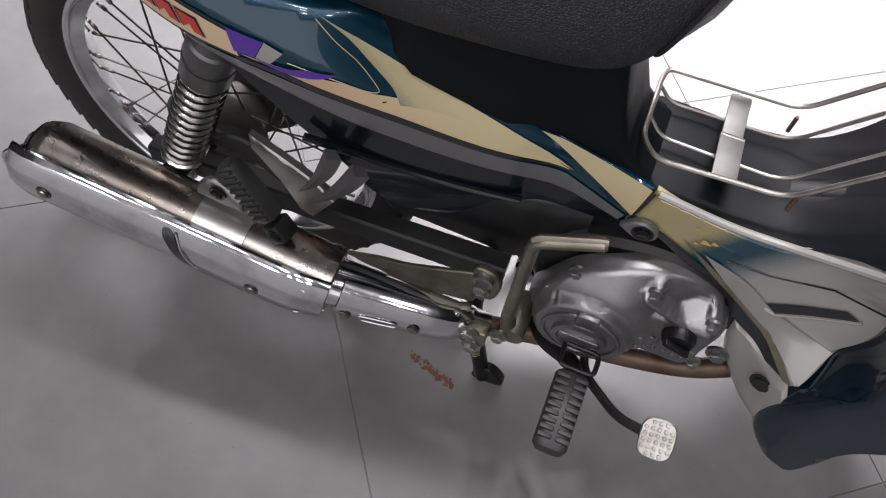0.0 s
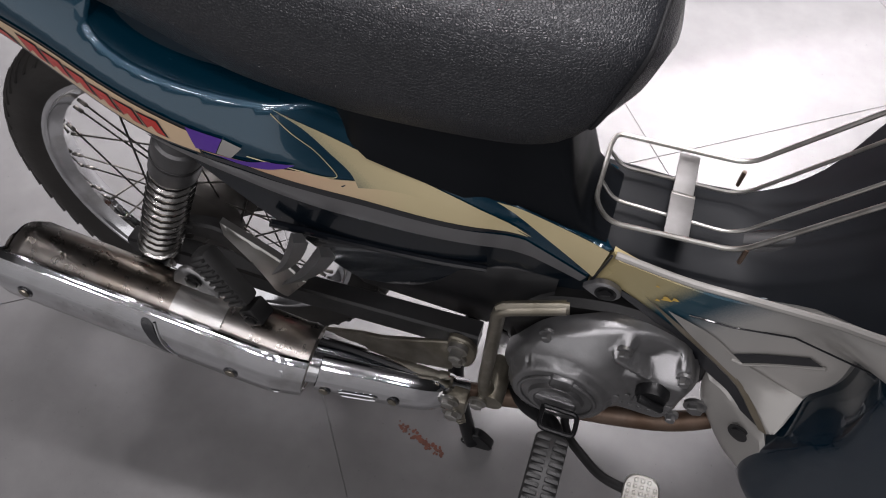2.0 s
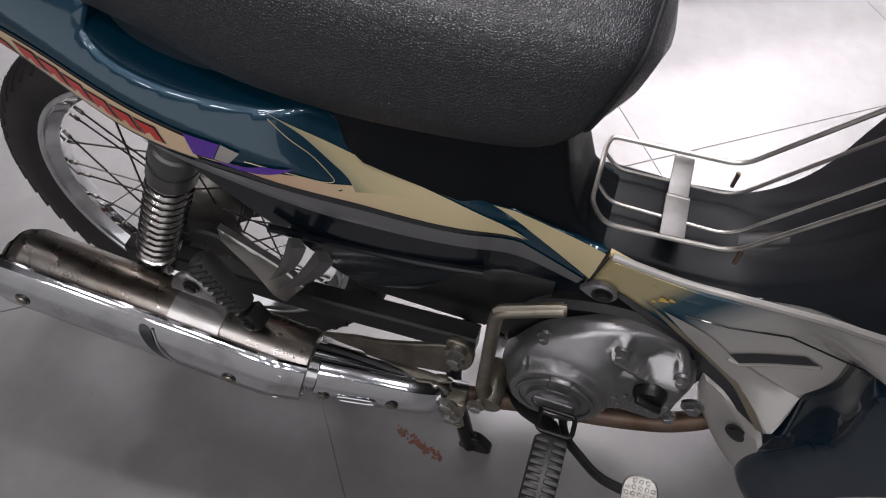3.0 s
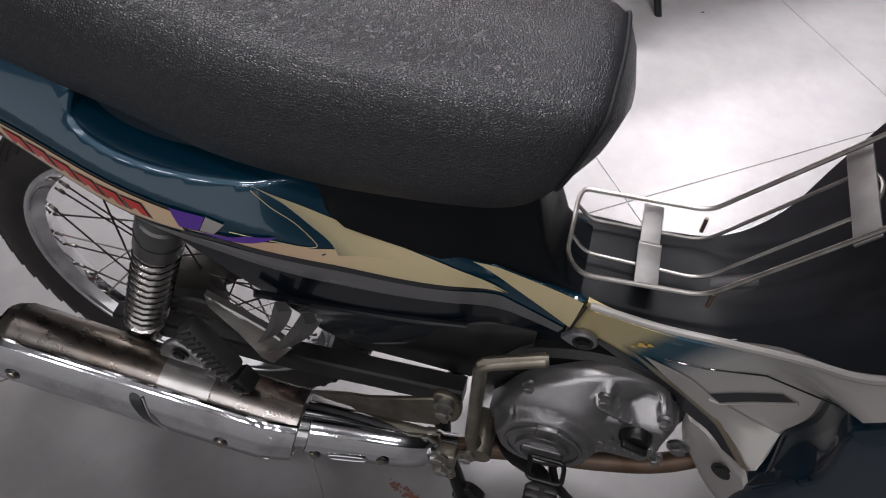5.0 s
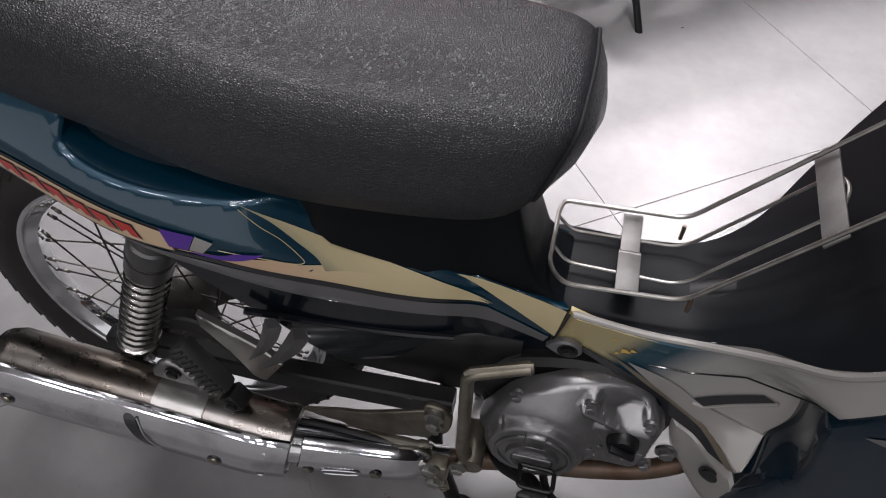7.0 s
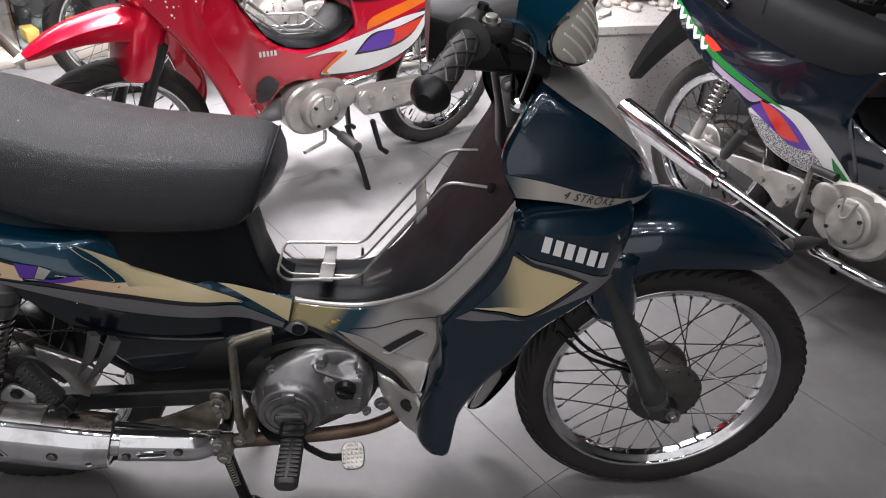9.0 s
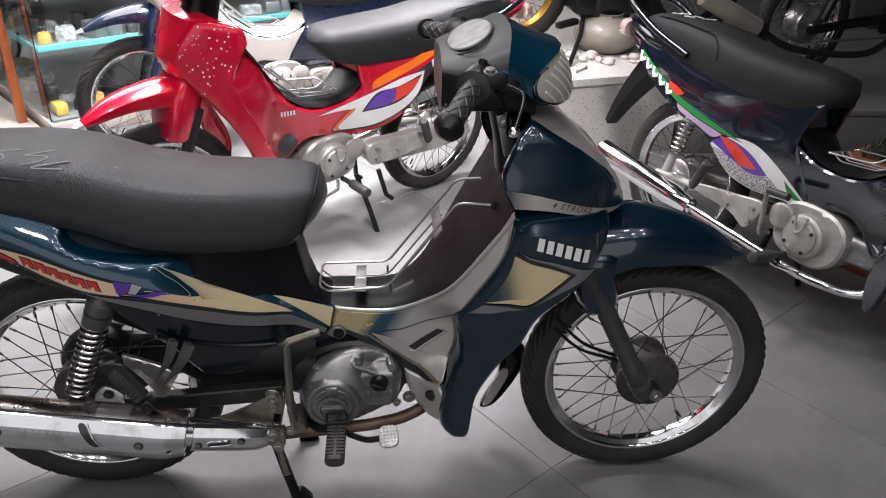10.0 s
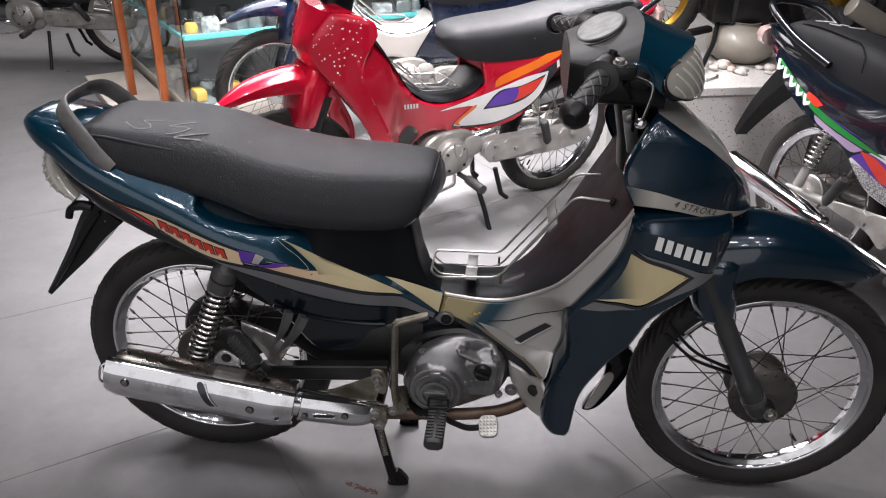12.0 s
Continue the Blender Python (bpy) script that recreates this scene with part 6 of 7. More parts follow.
    part("tail_top", loft([oval((-0.43, 0, 0.765), 0.035, 0.012, 16, 2.4), oval((-0.36, 0, 0.755), 0.08, 0.030, 16, 2.4), oval((-0.25, 0, 0.73), 0.10, 0.042, 16, 2.6), oval((-0.05, 0, 0.705), 0.106, 0.035, 16, 3), oval((0.2, 0, 0.645), 0.098, 0.05, 16, 3), oval((0.45, 0, 0.64), 0.08, 0.07, 16, 3)]), paint, k, "painted tail")
    front = [(0.465, 0.565, 1), (0.53, 0.535), (0.61, 0.525), (0.70, 0.540), (0.80, 0.605), (0.93, 0.765), (0.985, 0.830, 1), (1.035, 0.760), (1.00, 0.65), (0.93, 0.52), (0.85, 0.405), (0.80, 0.340), (0.77, 0.36, 1), (0.72, 0.405), (0.66, 0.420), (0.545, 0.385, 1), (0.53, 0.44)]
    part("spine_cover", both(lambda bm, s: panel(front, skin, 0.012, 0.006, 0.026, side=s, bm=bm, n=4)), spine_paint or paint, k, "painted spine cover")
    for s in (-1, 1):
        part("spine_opening", panel([(0.738, 0.430), (0.790, 0.482), (0.838, 0.465), (0.825, 0.402), (0.780, 0.388)], skin, 0, 0, 0.03, 0.0015, side=s, n=4), BLACKINK, k, "dark opening in the spine")
    for name, pts, ink, lift in decals:
        for s in (-1, 1):
            part(name, panel(pts, skin, 0, 0, 0.02, lift, side=s, n=4), ink, cover)
    rows = []
    for x, z in ((0.455, 0.60), (0.50, 0.555), (0.56, 0.535), (0.63, 0.53), (0.71, 0.548), (0.80, 0.61), (0.88, 0.705), (0.94, 0.78), (0.985, 0.835)):
        w = body_half(x) - 0.008
        rows.append([Vector((x, w * s, z + 0.012 * (1 - s ** 4) - (0.06 * max(0, x - 0.8)) * (1 - s * s))) for s in (-1, -0.8, -0.5, 0, 0.5, 0.8, 1)])
    part("tunnel_cover", loft(rows, closed=False), spine_paint or BLACKP, k, "black step-through cover")
    shield = [(0.975, 0.840, 1), (0.985, 0.880), (1.04, 0.898), (1.095, 0.892, 1), (1.13, 0.83), (1.150, 0.77), (1.12, 0.71), (1.085, 0.668), (1.05, 0.62), (0.985, 0.50), (0.935, 0.37), (0.915, 0.27), (0.895, 0.235), (0.872, 0.25), (0.855, 0.33), (0.870, 0.41), (0.925, 0.52), (0.99, 0.65), (1.015, 0.745)]

    def leg(x, z):
        return ease(x, (0.85, 0.95, 1.0, 1.05, 1.10, 1.155), (0.185, 0.205, 0.195, 0.155, 0.105, 0.05)) - 0.10 * max(0, z - 0.80)
    sh = part("leg_shield", both(lambda bm, s: panel(shield, leg, 0.012, 0.006, 0.024, side=s, bm=bm, n=4)), shield_paint, k, "painted leg shield")
    rows = []
    for x, z in ((1.080, 0.665), (1.120, 0.708), (1.150, 0.772), (1.13, 0.832), (1.095, 0.895), (1.03, 0.903)):
        y = leg(x, z) - 0.002
        rows.append([Vector((x + 0.018 * (1 - s * s), s * y, z)) for s in (-1, -0.6, 0, 0.6, 1)])
    part("nose_panel", loft(rows, closed=False), shield_paint, sh, "painted nose panel")
    for i in range(3):
        part("nose_vent", box((1.150 - 0.012 * i, 0.0, 0.785 + 0.030 * i), (0.02, 0.034, 0.009), 0.003, pose(0, 0, 0, 0, -20, 0)), BLACKINK, sh)
    bm = bmesh.new()
    rnd = random.Random(5)
    for i in range(specks):
        x = rnd.uniform(1.02, 1.14)
        z = rnd.uniform(0.68, 0.885)
        if x > 1.10 and (z < 0.73 or z > 0.85) or x < 1.06 and z < 0.76:
            continue
        s = rnd.choice((-1, 1))
        r = rnd.uniform(0.0010, 0.0032)
        y = s * (leg(x, z) + 0.0005)
        tube([(x, y, z), (x + 0.001, y + s * 0.0008, z)], r, 6, bm=bm)
    if specks:
        part("paint_specks", bm, DUST, sh, "splashed white specks", kind="stuff")
    # front mudguard, fork and its cover
    rings = []
    for i in range(13):
        t = i / 12
        x = ease(t, (0, 0.3, 0.6, 0.85, 1), (1.07, 1.16, 1.27, 1.36, 1.435))
        z = ease(t, (0, 0.3, 0.6, 0.85, 1), (0.690, 0.705, 0.688, 0.655, 0.605))
        w = ease(t, (0, 0.3, 0.7, 0.92, 1), (0.068, 0.066, 0.054, 0.032, 0.010))
        dep = ease(t, (0, 0.25, 0.6, 0.9, 1), (0.105, 0.078, 0.050, 0.028, 0.006))
        a = radians(8 - 46 * t)
        nx, nz = -math.sin(a), math.cos(a)
        rings.append([Vector((x - nx * dep * q, y * w, z - nz * dep * q)) for y, q in ((-1, 1), (-1.0, 0.6), (-0.9, 0.3), (-0.5, 0.06), (0, 0), (0.5, 0.06), (0.9, 0.3), (1.0, 0.6), (1, 1), (0.92, 1), (0.85, 0.4), (0, 0.08), (-0.85, 0.4), (-0.92, 1))])
    mud = part("front_mudguard", loft(rings), paint, k, "painted front mudguard")
    part("mudguard_tip", loft([[v * 0.45 + q * 0.55 + Vector((0.002, 0, 0.001)) for v, q in zip(rings[-2], rings[-1])], [v + Vector((0.006, 0, 0.0)) for v in rings[-1]]]), IVORY, mud, "pale mudguard tip")
    part("fork_cover", loft([oval((1.088, 0, 0.712), 0.055, 0.070, 22, 2.6, "z"), oval((1.108, 0, 0.670), 0.062, 0.086, 22, 2.8, "z"), oval((1.130, 0, 0.600), 0.056, 0.092, 22, 2.8, "z"), oval((1.146, 0, 0.535), 0.050, 0.092, 22, 2.8, "z"), oval((1.148, 0, 0.525), 0.046, 0.088, 22, 2.8, "z")]), paint, mud, "painted fork cover")
    for s in (-1, 1):
        part("fork_leg", tube([(1.09, s * 0.078, 0.62), (1.165, s * 0.08, 0.42), (1.205, s * 0.08, 0.27)], [0.018, 0.020, 0.020], 14), fork_paint or DARKM, k, "straight fork leg")
        part("axle_nut", tube([(1.21, s * 0.075, 0.283), (1.21, s * 0.108, 0.283)], 0.012, 6), ZINC, k)
        a, b = Vector((0.010, s * 0.118, 0.315)), Vector((0.055, s * 0.108, 0.545))
        d = (b - a).normalized()
        shk = part("shock_absorber", tube([a, a + d * 0.09, a + d * 0.092, b], [0.017, 0.015, 0.008, 0.008], 12), CASTM, k, "silver shock absorber")
        part("spring", coil(a + d * 0.075, b - d * 0.02, 0.022, 0.0042, 8, 12), SPRINGM, shk, "bright coil spring")
        part("swing_arm", tube([(0.42, s * 0.085, 0.325), (0.02, s * 0.085, 0.287), (-0.06, s * 0.085, 0.280)], [0.018, 0.016, 0.014], 10), CASTM, k, "silver swing arm")
    # chain case with peg plate on the left
    case = part("chain_case", panel([(0.44, 0.350), (0.28, 0.352), (0.10, 0.345), (-0.05, 0.338), (-0.10, 0.302), (-0.08, 0.262), (0.04, 0.246), (0.20, 0.248), (0.42, 0.268)], lambda x, z: 0.115, 0.03, 0.008, 0.024, side=1, n=4), CASTM, k, "silver chain case")
    part("case_hole", tube([(0.30, 0.114, 0.30), (0.30, 0.1165, 0.30)], 0.02, 16), BLACKINK, case)
    for s in (-1, 1):
        part("peg_plate", panel([(0.44, 0.36), (0.25, 0.345), (0.16, 0.33), (0.15, 0.29), (0.26, 0.275), (0.43, 0.27)] if s > 0 else [(0.44, 0.36), (0.33, 0.352), (0.18, 0.328), (0.17, 0.300), (0.32, 0.290), (0.40, 0.262)], lambda x, z: 0.128, 0.008, 0.003, 0.024, side=s, n=4), CASTM, k, "cast aluminium peg plate")
        for x, z in ((0.41, 0.335), (0.41, 0.290), (0.31, 0.31)):
            part("plate_bolt", tube([(x, s * 0.128, z), (x, s * 0.140, z)], 0.010, 6), ZINC, k)
        part("passenger_peg", tube([(0.17, s * 0.15, 0.315), (0.175, s * 0.155, 0.33), (0.225, s * 0.175, 0.42), (0.228, s * 0.176, 0.425)], [0.010, 0.017, 0.017, 0.012], 10), PEGRUBBER, k, "folded rubber passenger peg")
        part("foot_peg", tube([(0.55, s * 0.10, 0.235), (0.55, s * 0.16, 0.240), (0.55, s * 0.162, 0.240), (0.55, s * 0.255, 0.243), (0.55, s * 0.258, 0.243)], [0.010, 0.010, 0.018, 0.018, 0.013], 12), PEGRUBBER, k, "rubber foot peg")
    # engine
    eng = part("engine", both(lambda bm, s: panel([(0.47, 0.32), (0.49, 0.385), (0.56, 0.41), (0.66, 0.40), (0.71, 0.35), (0.70, 0.27), (0.64, 0.225), (0.54, 0.225), (0.48, 0.255)], lambda x, z: 0.085, 0.085, 0.008, 0.03, side=s, bm=bm, n=4)), CASTM, k, "silver horizontal engine")
    for s in (-1, 1):
        part("engine_cover", lathe([(0.070, s * 0.080), (0.070, s * 0.106), (0.065, s * 0.113), (0.056, s * 0.116), (0.054, s * 0.124), (0.048, s * 0.128), (0.0001, s * 0.130)], (0.590, 0, 0.315), seg=36), CASTM, eng, "round silver engine cover")
        for i in range(4):
            a = 0.6 + i * math.pi / 2
            part("cover_screw", tube([(0.590 + 0.048 * math.cos(a), s * 0.124, 0.315 + 0.048 * math.sin(a)), (0.590 + 0.048 * math.cos(a), s * 0.1315, 0.315 + 0.048 * math.sin(a))], 0.006, 6), DARKM, eng)
        part("case_lobe", loft([oval((0.500, s * 0.096, 0.345), 0.042, 0.040, 18, 2.6, "y"), oval((0.500, s * 0.106, 0.345), 0.042, 0.040, 18, 2.6, "y"), oval((0.500, s * 0.112, 0.345), 0.034, 0.032, 18, 2.6, "y")]), CASTM, eng, "raised sprocket cover")
        part("cover_clip", tube(bend([(0.565, s * 0.130, 0.385), (0.572, s * 0.138, 0.340), (0.585, s * 0.139, 0.330), (0.598, s * 0.138, 0.340), (0.605, s * 0.130, 0.385)], 0.008), 0.0035, 8), CASTM, eng)
    part("cylinder", loft([oval((0.69, 0, 0.32), 0.055, 0.05, 14, 3.4), oval((0.82, 0, 0.325), 0.05, 0.045, 14, 3.4)]), ALU, eng)
    part("gear_pedal", tube(bend([(0.60, 0.14, 0.26), (0.62, 0.17, 0.24), (0.71, 0.19, 0.235)], 0.01), 0.006, 8), ZINC, k)
    part("kick_starter", tube(bend([(0.47, -0.10, 0.275), (0.47, -0.145, 0.275), (0.455, -0.15, 0.42), (0.54, -0.16, 0.43)], 0.015), 0.008, 10), ZINC, k, "plated kick starter")
    part("kick_rubber", tube([(0.462, -0.152, 0.421), (0.54, -0.161, 0.43)], 0.012, 10), PEGRUBBER, k)
    # exhaust
    part("silencer", tube([(-0.285, -0.165, 0.292), (-0.28, -0.165, 0.292), (0.10, -0.160, 0.258), (0.17, -0.158, 0.250), (0.20, -0.155, 0.247)], [0.034, 0.042, 0.040, 0.030, 0.018], 22), CHROME, k, "chrome silencer")
    part("silencer_band", tube([(0.168, -0.158, 0.2505), (0.19, -0.156, 0.248)], 0.033, 22), CHROME, k)
    part("header_pipe", tube(spline([(0.19, -0.155, 0.247), (0.45, -0.135, 0.222), (0.66, -0.12, 0.208), (0.80, -0.07, 0.22), (0.84, -0.02, 0.29)], 6), 0.014, 12), CHROME, k, "chrome header pipe")
    part("brake_pedal", tube(bend([(0.50, -0.12, 0.225), (0.56, -0.165, 0.215), (0.66, -0.175, 0.235)], 0.02), 0.007, 8), CHROME, k)
    # stands
    part("side_stand", tube(bend([(0.47, 0.08, 0.22), (0.455, 0.16, 0.09), (0.45, 0.205, 0.012)], 0.02), 0.010, 10), BLACKP, k, "black side stand")
    part("stand_foot", tube([(0.44, 0.20, 0.010), (0.36, 0.23, 0.012), (0.33, 0.235, 0.018)], [0.008, 0.007, 0.006], 8), BLACKP, k)
    for s in (-1, 1):
        part("centre_stand", tube([(0.36, s * 0.08, 0.21), (0.33, s * 0.10, 0.10), (0.30, s * 0.105, 0.075)], 0.010, 10), BLACKP, k, "folded centre stand")
    # carrier, grab rail, tail lamp, mudguard
    car = part("leg_carrier", tube(bend([(0.83, 0.07, 0.70), (0.70, 0.07, 0.59), (0.56, 0.07, 0.575), (0.55, 0.06, 0.57), (0.55, -0.06, 0.57), (0.56, -0.07, 0.575), (0.70, -0.07, 0.59), (0.83, -0.07, 0.70)], 0.02), 0.0035, 8), ALUBRIGHT, k, "bent wire carrier")
    for y in (-0.035, 0.0, 0.035):
        part("wire", tube(bend([(0.552, y, 0.57), (0.58, y, 0.552), (0.70, y, 0.565), (0.80, y, 0.645)], 0.02), 0.0028, 8), ALUBRIGHT, car)
    gr = [(-0.02, -0.128, 0.722), (-0.20, -0.130, 0.775), (-0.35, -0.118, 0.842), (-0.40, -0.06, 0.862), (-0.405, 0.0, 0.865)]
    gr += [(x, -y, z) for x, y, z in gr[-2::-1]]
    part("grab_rail", tube(spline(gr, 6), 0.0125, 12), BLACKG, k, "black tubular grab rail")
    part("tail_lamp", loft([oval((-0.47, 0, 0.725), 0.045, 0.022, 16, 2.6), oval((-0.445, 0, 0.735), 0.07, 0.036, 16, 2.6), oval((-0.40, 0, 0.735), 0.082, 0.036, 16, 2.6)]), TAILRED, k, "pale red tail lamp")
    g = []
    for t in [i / 7 for i in range(8)]:
        x, z = -0.25 - 0.20 * t - 0.02 * math.sin(3 * t), 0.66 - 0.31 * t
        w, dep = 0.07 - 0.045 * t, 0.045 - 0.030 * t
        nrm = Vector((-0.84, 0, 0.54))
        g.append([Vector((x, y, z)) + nrm * q for y, q in ((-w, -dep), (-w, dep * 0.5), (-w * 0.6, dep), (w * 0.6, dep), (w, dep * 0.5), (w, -dep))])
    part("rear_mudguard", loft(g), BLACKP, k, "black rear mudguard", sharp=30)
    part("frame_core", loft([oval((0.0, 0, 0.52), 0.05, 0.03, 12), oval((0.3, 0, 0.46), 0.05, 0.05, 12), oval((0.6, 0, 0.46), 0.04, 0.04, 12), oval((0.9, 0, 0.66), 0.03, 0.03, 12)]), BLACKP, k, "black frame")
    # handlebar
    part("steering_column", loft([oval((1.03, 0, 0.86), 0.055, 0.05, 14, 3, "z"), oval((1.0, 0, 0.97), 0.05, 0.04, 14, 3, "z")]), BLACKP, k, "black steering column")
    part("headlamp_shell", loft([oval((0.93, 0, 1.03), 0.08, 0.02, 18), oval((0.97, 0, 1.03), 0.13, 0.05, 18, 2.5), oval((1.03, 0, 1.02), 0.13, 0.06, 18, 2.5), oval((1.09, 0, 1.0), 0.10, 0.055, 18, 2.5)]), paint, k, "painted headlamp shell")
    part("headlamp", loft([oval((1.09, 0, 1.0), 0.092, 0.05, 18, 2.3), oval((1.115, 0, 0.995), 0.07, 0.036, 18, 2.3), oval((1.122, 0, 0.994), 0.02, 0.01, 18, 2.3)]), LENS, k, "clear headlamp")
    for s in (-1, 1):
        part("grip", tube([(0.95, s * 0.20, 1.03), (0.945, s * 0.21, 1.03), (0.90, s * 0.33, 1.005), (0.898, s * 0.335, 1.004)], [0.014, 0.017, 0.017, 0.013], 14), PEGRUBBER, k, "black rubber grip")
        part("bar", tube([(0.98, s * 0.10, 1.03), (0.95, s * 0.20, 1.03)], 0.013, 10), DARKM, k)
    return k


RED_DECALS = [
    ("black_sweep", [(0.655, 0.497, 1), (0.52, 0.520), (0.40, 0.549), (0.20, 0.612), (0.06, 0.690, 1), (0.13, 0.620), (0.185, 0.552), (0.207, 0.511), (0.262, 0.452), (0.39, 0.406), (0.56, 0.415), (0.580, 0.440), (0.505, 0.503)], BLACKINK, 0.0010),
    ("white_sweep", [(0.655, 0.503, 1), (0.522, 0.527), (0.404, 0.556), (0.29, 0.588), (0.19, 0.600, 1), (0.207, 0.521), (0.267, 0.460), (0.392, 0.414), (0.556, 0.423), (0.572, 0.443), (0.500, 0.497)], WHITEINK, 0.0014),
    ("black_drop", [(0.462, 0.478, 1), (0.405, 0.545), (0.310, 0.556), (0.200, 0.590, 1), (0.25, 0.52), (0.33, 0.484)], BLACKINK, 0.0018),
    ("purple_drop", [(0.449, 0.487, 1), (0.402, 0.538), (0.322, 0.549), (0.335, 0.493)], PURPLEINK, 0.0030),
    ("scarlet_tail", [(0.330, 0.548, 1), (0.342, 0.495), (0.26, 0.520), (0.205, 0.580, 1)], SCARLETINK, 0.0022),
    ("orange_sweep", [(0.050, 0.714, 1), (0.155, 0.650), (0.343, 0.585), (0.424, 0.562, 1), (0.407, 0.602), (0.244, 0.652), (0.12, 0.708, 1)], ORANGEINK, 0.0020),
    ("orange_tip", [(0.560, 0.425, 1), (0.574, 0.443), (0.505, 0.500), (0.495, 0.490), (0.555, 0.443), (0.545, 0.425, 1)], ORANGEINK, 0.0022),
]
for i in range(4):
    RED_DECALS.append(("pale_letter", [(0.158 - 0.024 * i, 0.634 + 0.016 * i, 1), (0.147 - 0.024 * i, 0.641 + 0.016 * i, 1), (0.140 - 0.024 * i, 0.614 + 0.016 * i, 1), (0.151 - 0.024 * i, 0.607 + 0.016 * i, 1)], WHITEINK, 0.0024))
RED_MARKS = [("letter_shape", [(0.835 - 0.016 * i, 0.575 - 0.004 * i, 1), (0.825 - 0.016 * i, 0.573 - 0.004 * i, 1), (0.822 - 0.016 * i, 0.555 - 0.004 * i, 1), (0.832 - 0.016 * i, 0.557 - 0.004 * i, 1)], WHITEINK, 0.0016) for i in range(5)]
BLUE_DECALS = [
    ("white_drop", [(0.16, 0.470, 1), (0.234, 0.514), (0.332, 0.521), (0.432, 0.475), (0.54, 0.399, 1), (0.50, 0.372), (0.466, 0.380), (0.349, 0.369), (0.242, 0.394)], WHITEINK, 0.0012),
    ("dotted_drop", [(0.165, 0.462, 1), (0.239, 0.454), (0.331, 0.423), (0.396, 0.435), (0.466, 0.389, 1), (0.349, 0.372), (0.242, 0.397)], DOTINK, 0.0018),
    ("purple_drop", [(0.165, 0.478, 1), (0.205, 0.505), (0.250, 0.508), (0.323, 0.487), (0.395, 0.437, 1), (0.331, 0.423), (0.239, 0.452)], PURPLEINK, 0.0020),
    ("scarlet_drop", [(0.192, 0.508, 1), (0.254, 0.502), (0.310, 0.474), (0.352, 0.443, 1), (0.295, 0.435), (0.253, 0.460)], SCARLETINK, 0.0024),
    ("green_tip", [(0.455, 0.446, 1), (0.515, 0.408), (0.540, 0.392, 1), (0.481, 0.404)], GREENINK, 0.0020),
    ("green_band", [(-0.27, 0.688, 1), (-0.14, 0.632), (-0.009, 0.582), (0.075, 0.560), (0.21, 0.530), (0.290, 0.510, 1), (0.193, 0.518), (0.064, 0.540), (-0.02, 0.562), (-0.14, 0.612), (-0.27, 0.676, 1)], GREENINK, 0.0016),
    ("purple_band", [(0.02, 0.574, 1), (0.12, 0.556), (0.22, 0.538, 1), (0.12, 0.553)], PURPLEINK, 0.0018),
    ("lilac_band", [(-0.019, 0.558, 1), (0.073, 0.534), (0.20, 0.512, 1), (0.16, 0.492), (0.089, 0.512), (0.0, 0.535)], LILACINK, 0.0014),
    ("scarlet_letters", [(-0.075, 0.620, 1), (-0.035, 0.612), (0.004, 0.596, 1), (-0.024, 0.582), (-0.050, 0.592), (-0.085, 0.604, 1)], SCARLETINK, 0.0024),
]
for i in range(5):
    x, z = -0.272 + 0.046 * i, 0.672 - 0.0185 * i
    BLUE_DECALS.append(("pale_letter", [(x - 0.006, z + 0.012, 1), (x + 0.010, z + 0.010, 1), (x + 0.016, z - 0.010), (x + 0.034, z - 0.004, 1), (x + 0.036, z - 0.016, 1), (x + 0.012, z - 0.026), (x + 0.002, z - 0.014)], WHITEINK, 0.0026))


def stand_pose(x, y, heading, lean):
    """Where a bike stands: its heading, and its lean to its left, in degrees."""
    return pose(x, y, 0, 0, 0, heading) @ pose(0, 0, 0, -lean, 0, 0)


underbone("cherry red underbone motorcycle with white specks, leaning on its stand", stand_pose(0.845, 1.704, 218.6, 5.4), RED, RED, RED_DECALS + RED_MARKS, specks=150, reach=0.06,
          lower=[(0.47, 0.378), (0.39, 0.383), (0.31, 0.402), (0.25, 0.448), (0.205, 0.520), (0.15, 0.585), (0.067, 0.648), (-0.08, 0.692), (-0.25, 0.738), (-0.38, 0.760)])
underbone("midnight blue underbone motorcycle with green, purple and red decals", stand_pose(1.744, 1.150, -65.3, 6.0), MIDNIGHT, MIDNIGHT, BLUE_DECALS, chalk=True, reach=-0.03,
          lower=[(0.47, 0.364), (0.38, 0.362), (0.285, 0.374), (0.20, 0.420), (0.135, 0.476), (0.07, 0.502), (-0.013, 0.522), (-0.11, 0.560), (-0.201, 0.604), (-0.30, 0.670), (-0.39, 0.735)])
underbone("navy motorcycle with ivory leg shield behind the red one", stand_pose(0.64, 2.60, 207, 4.0), NAVY, IVORY, specks=60, spine_paint=IVORY, fork_paint=NAVY)
underbone("black motorcycle with white cast wheels on the shop floor", stand_pose(-1.76, 3.33, 185, 5.0), BLACKG, BLACKG, alloy=True)
underbone("black motorcycle with bright spoked wheels near the counter", stand_pose(-3.05, 4.35, 172, 5.0), BLACKG, BLACKG)


# ---- show platform, jar, stones ----
TERRAZZO = mat("white_terrazzo", (0.52, 0.505, 0.485), 0.5, col2=(0.46, 0.446, 0.426), nscale=5)


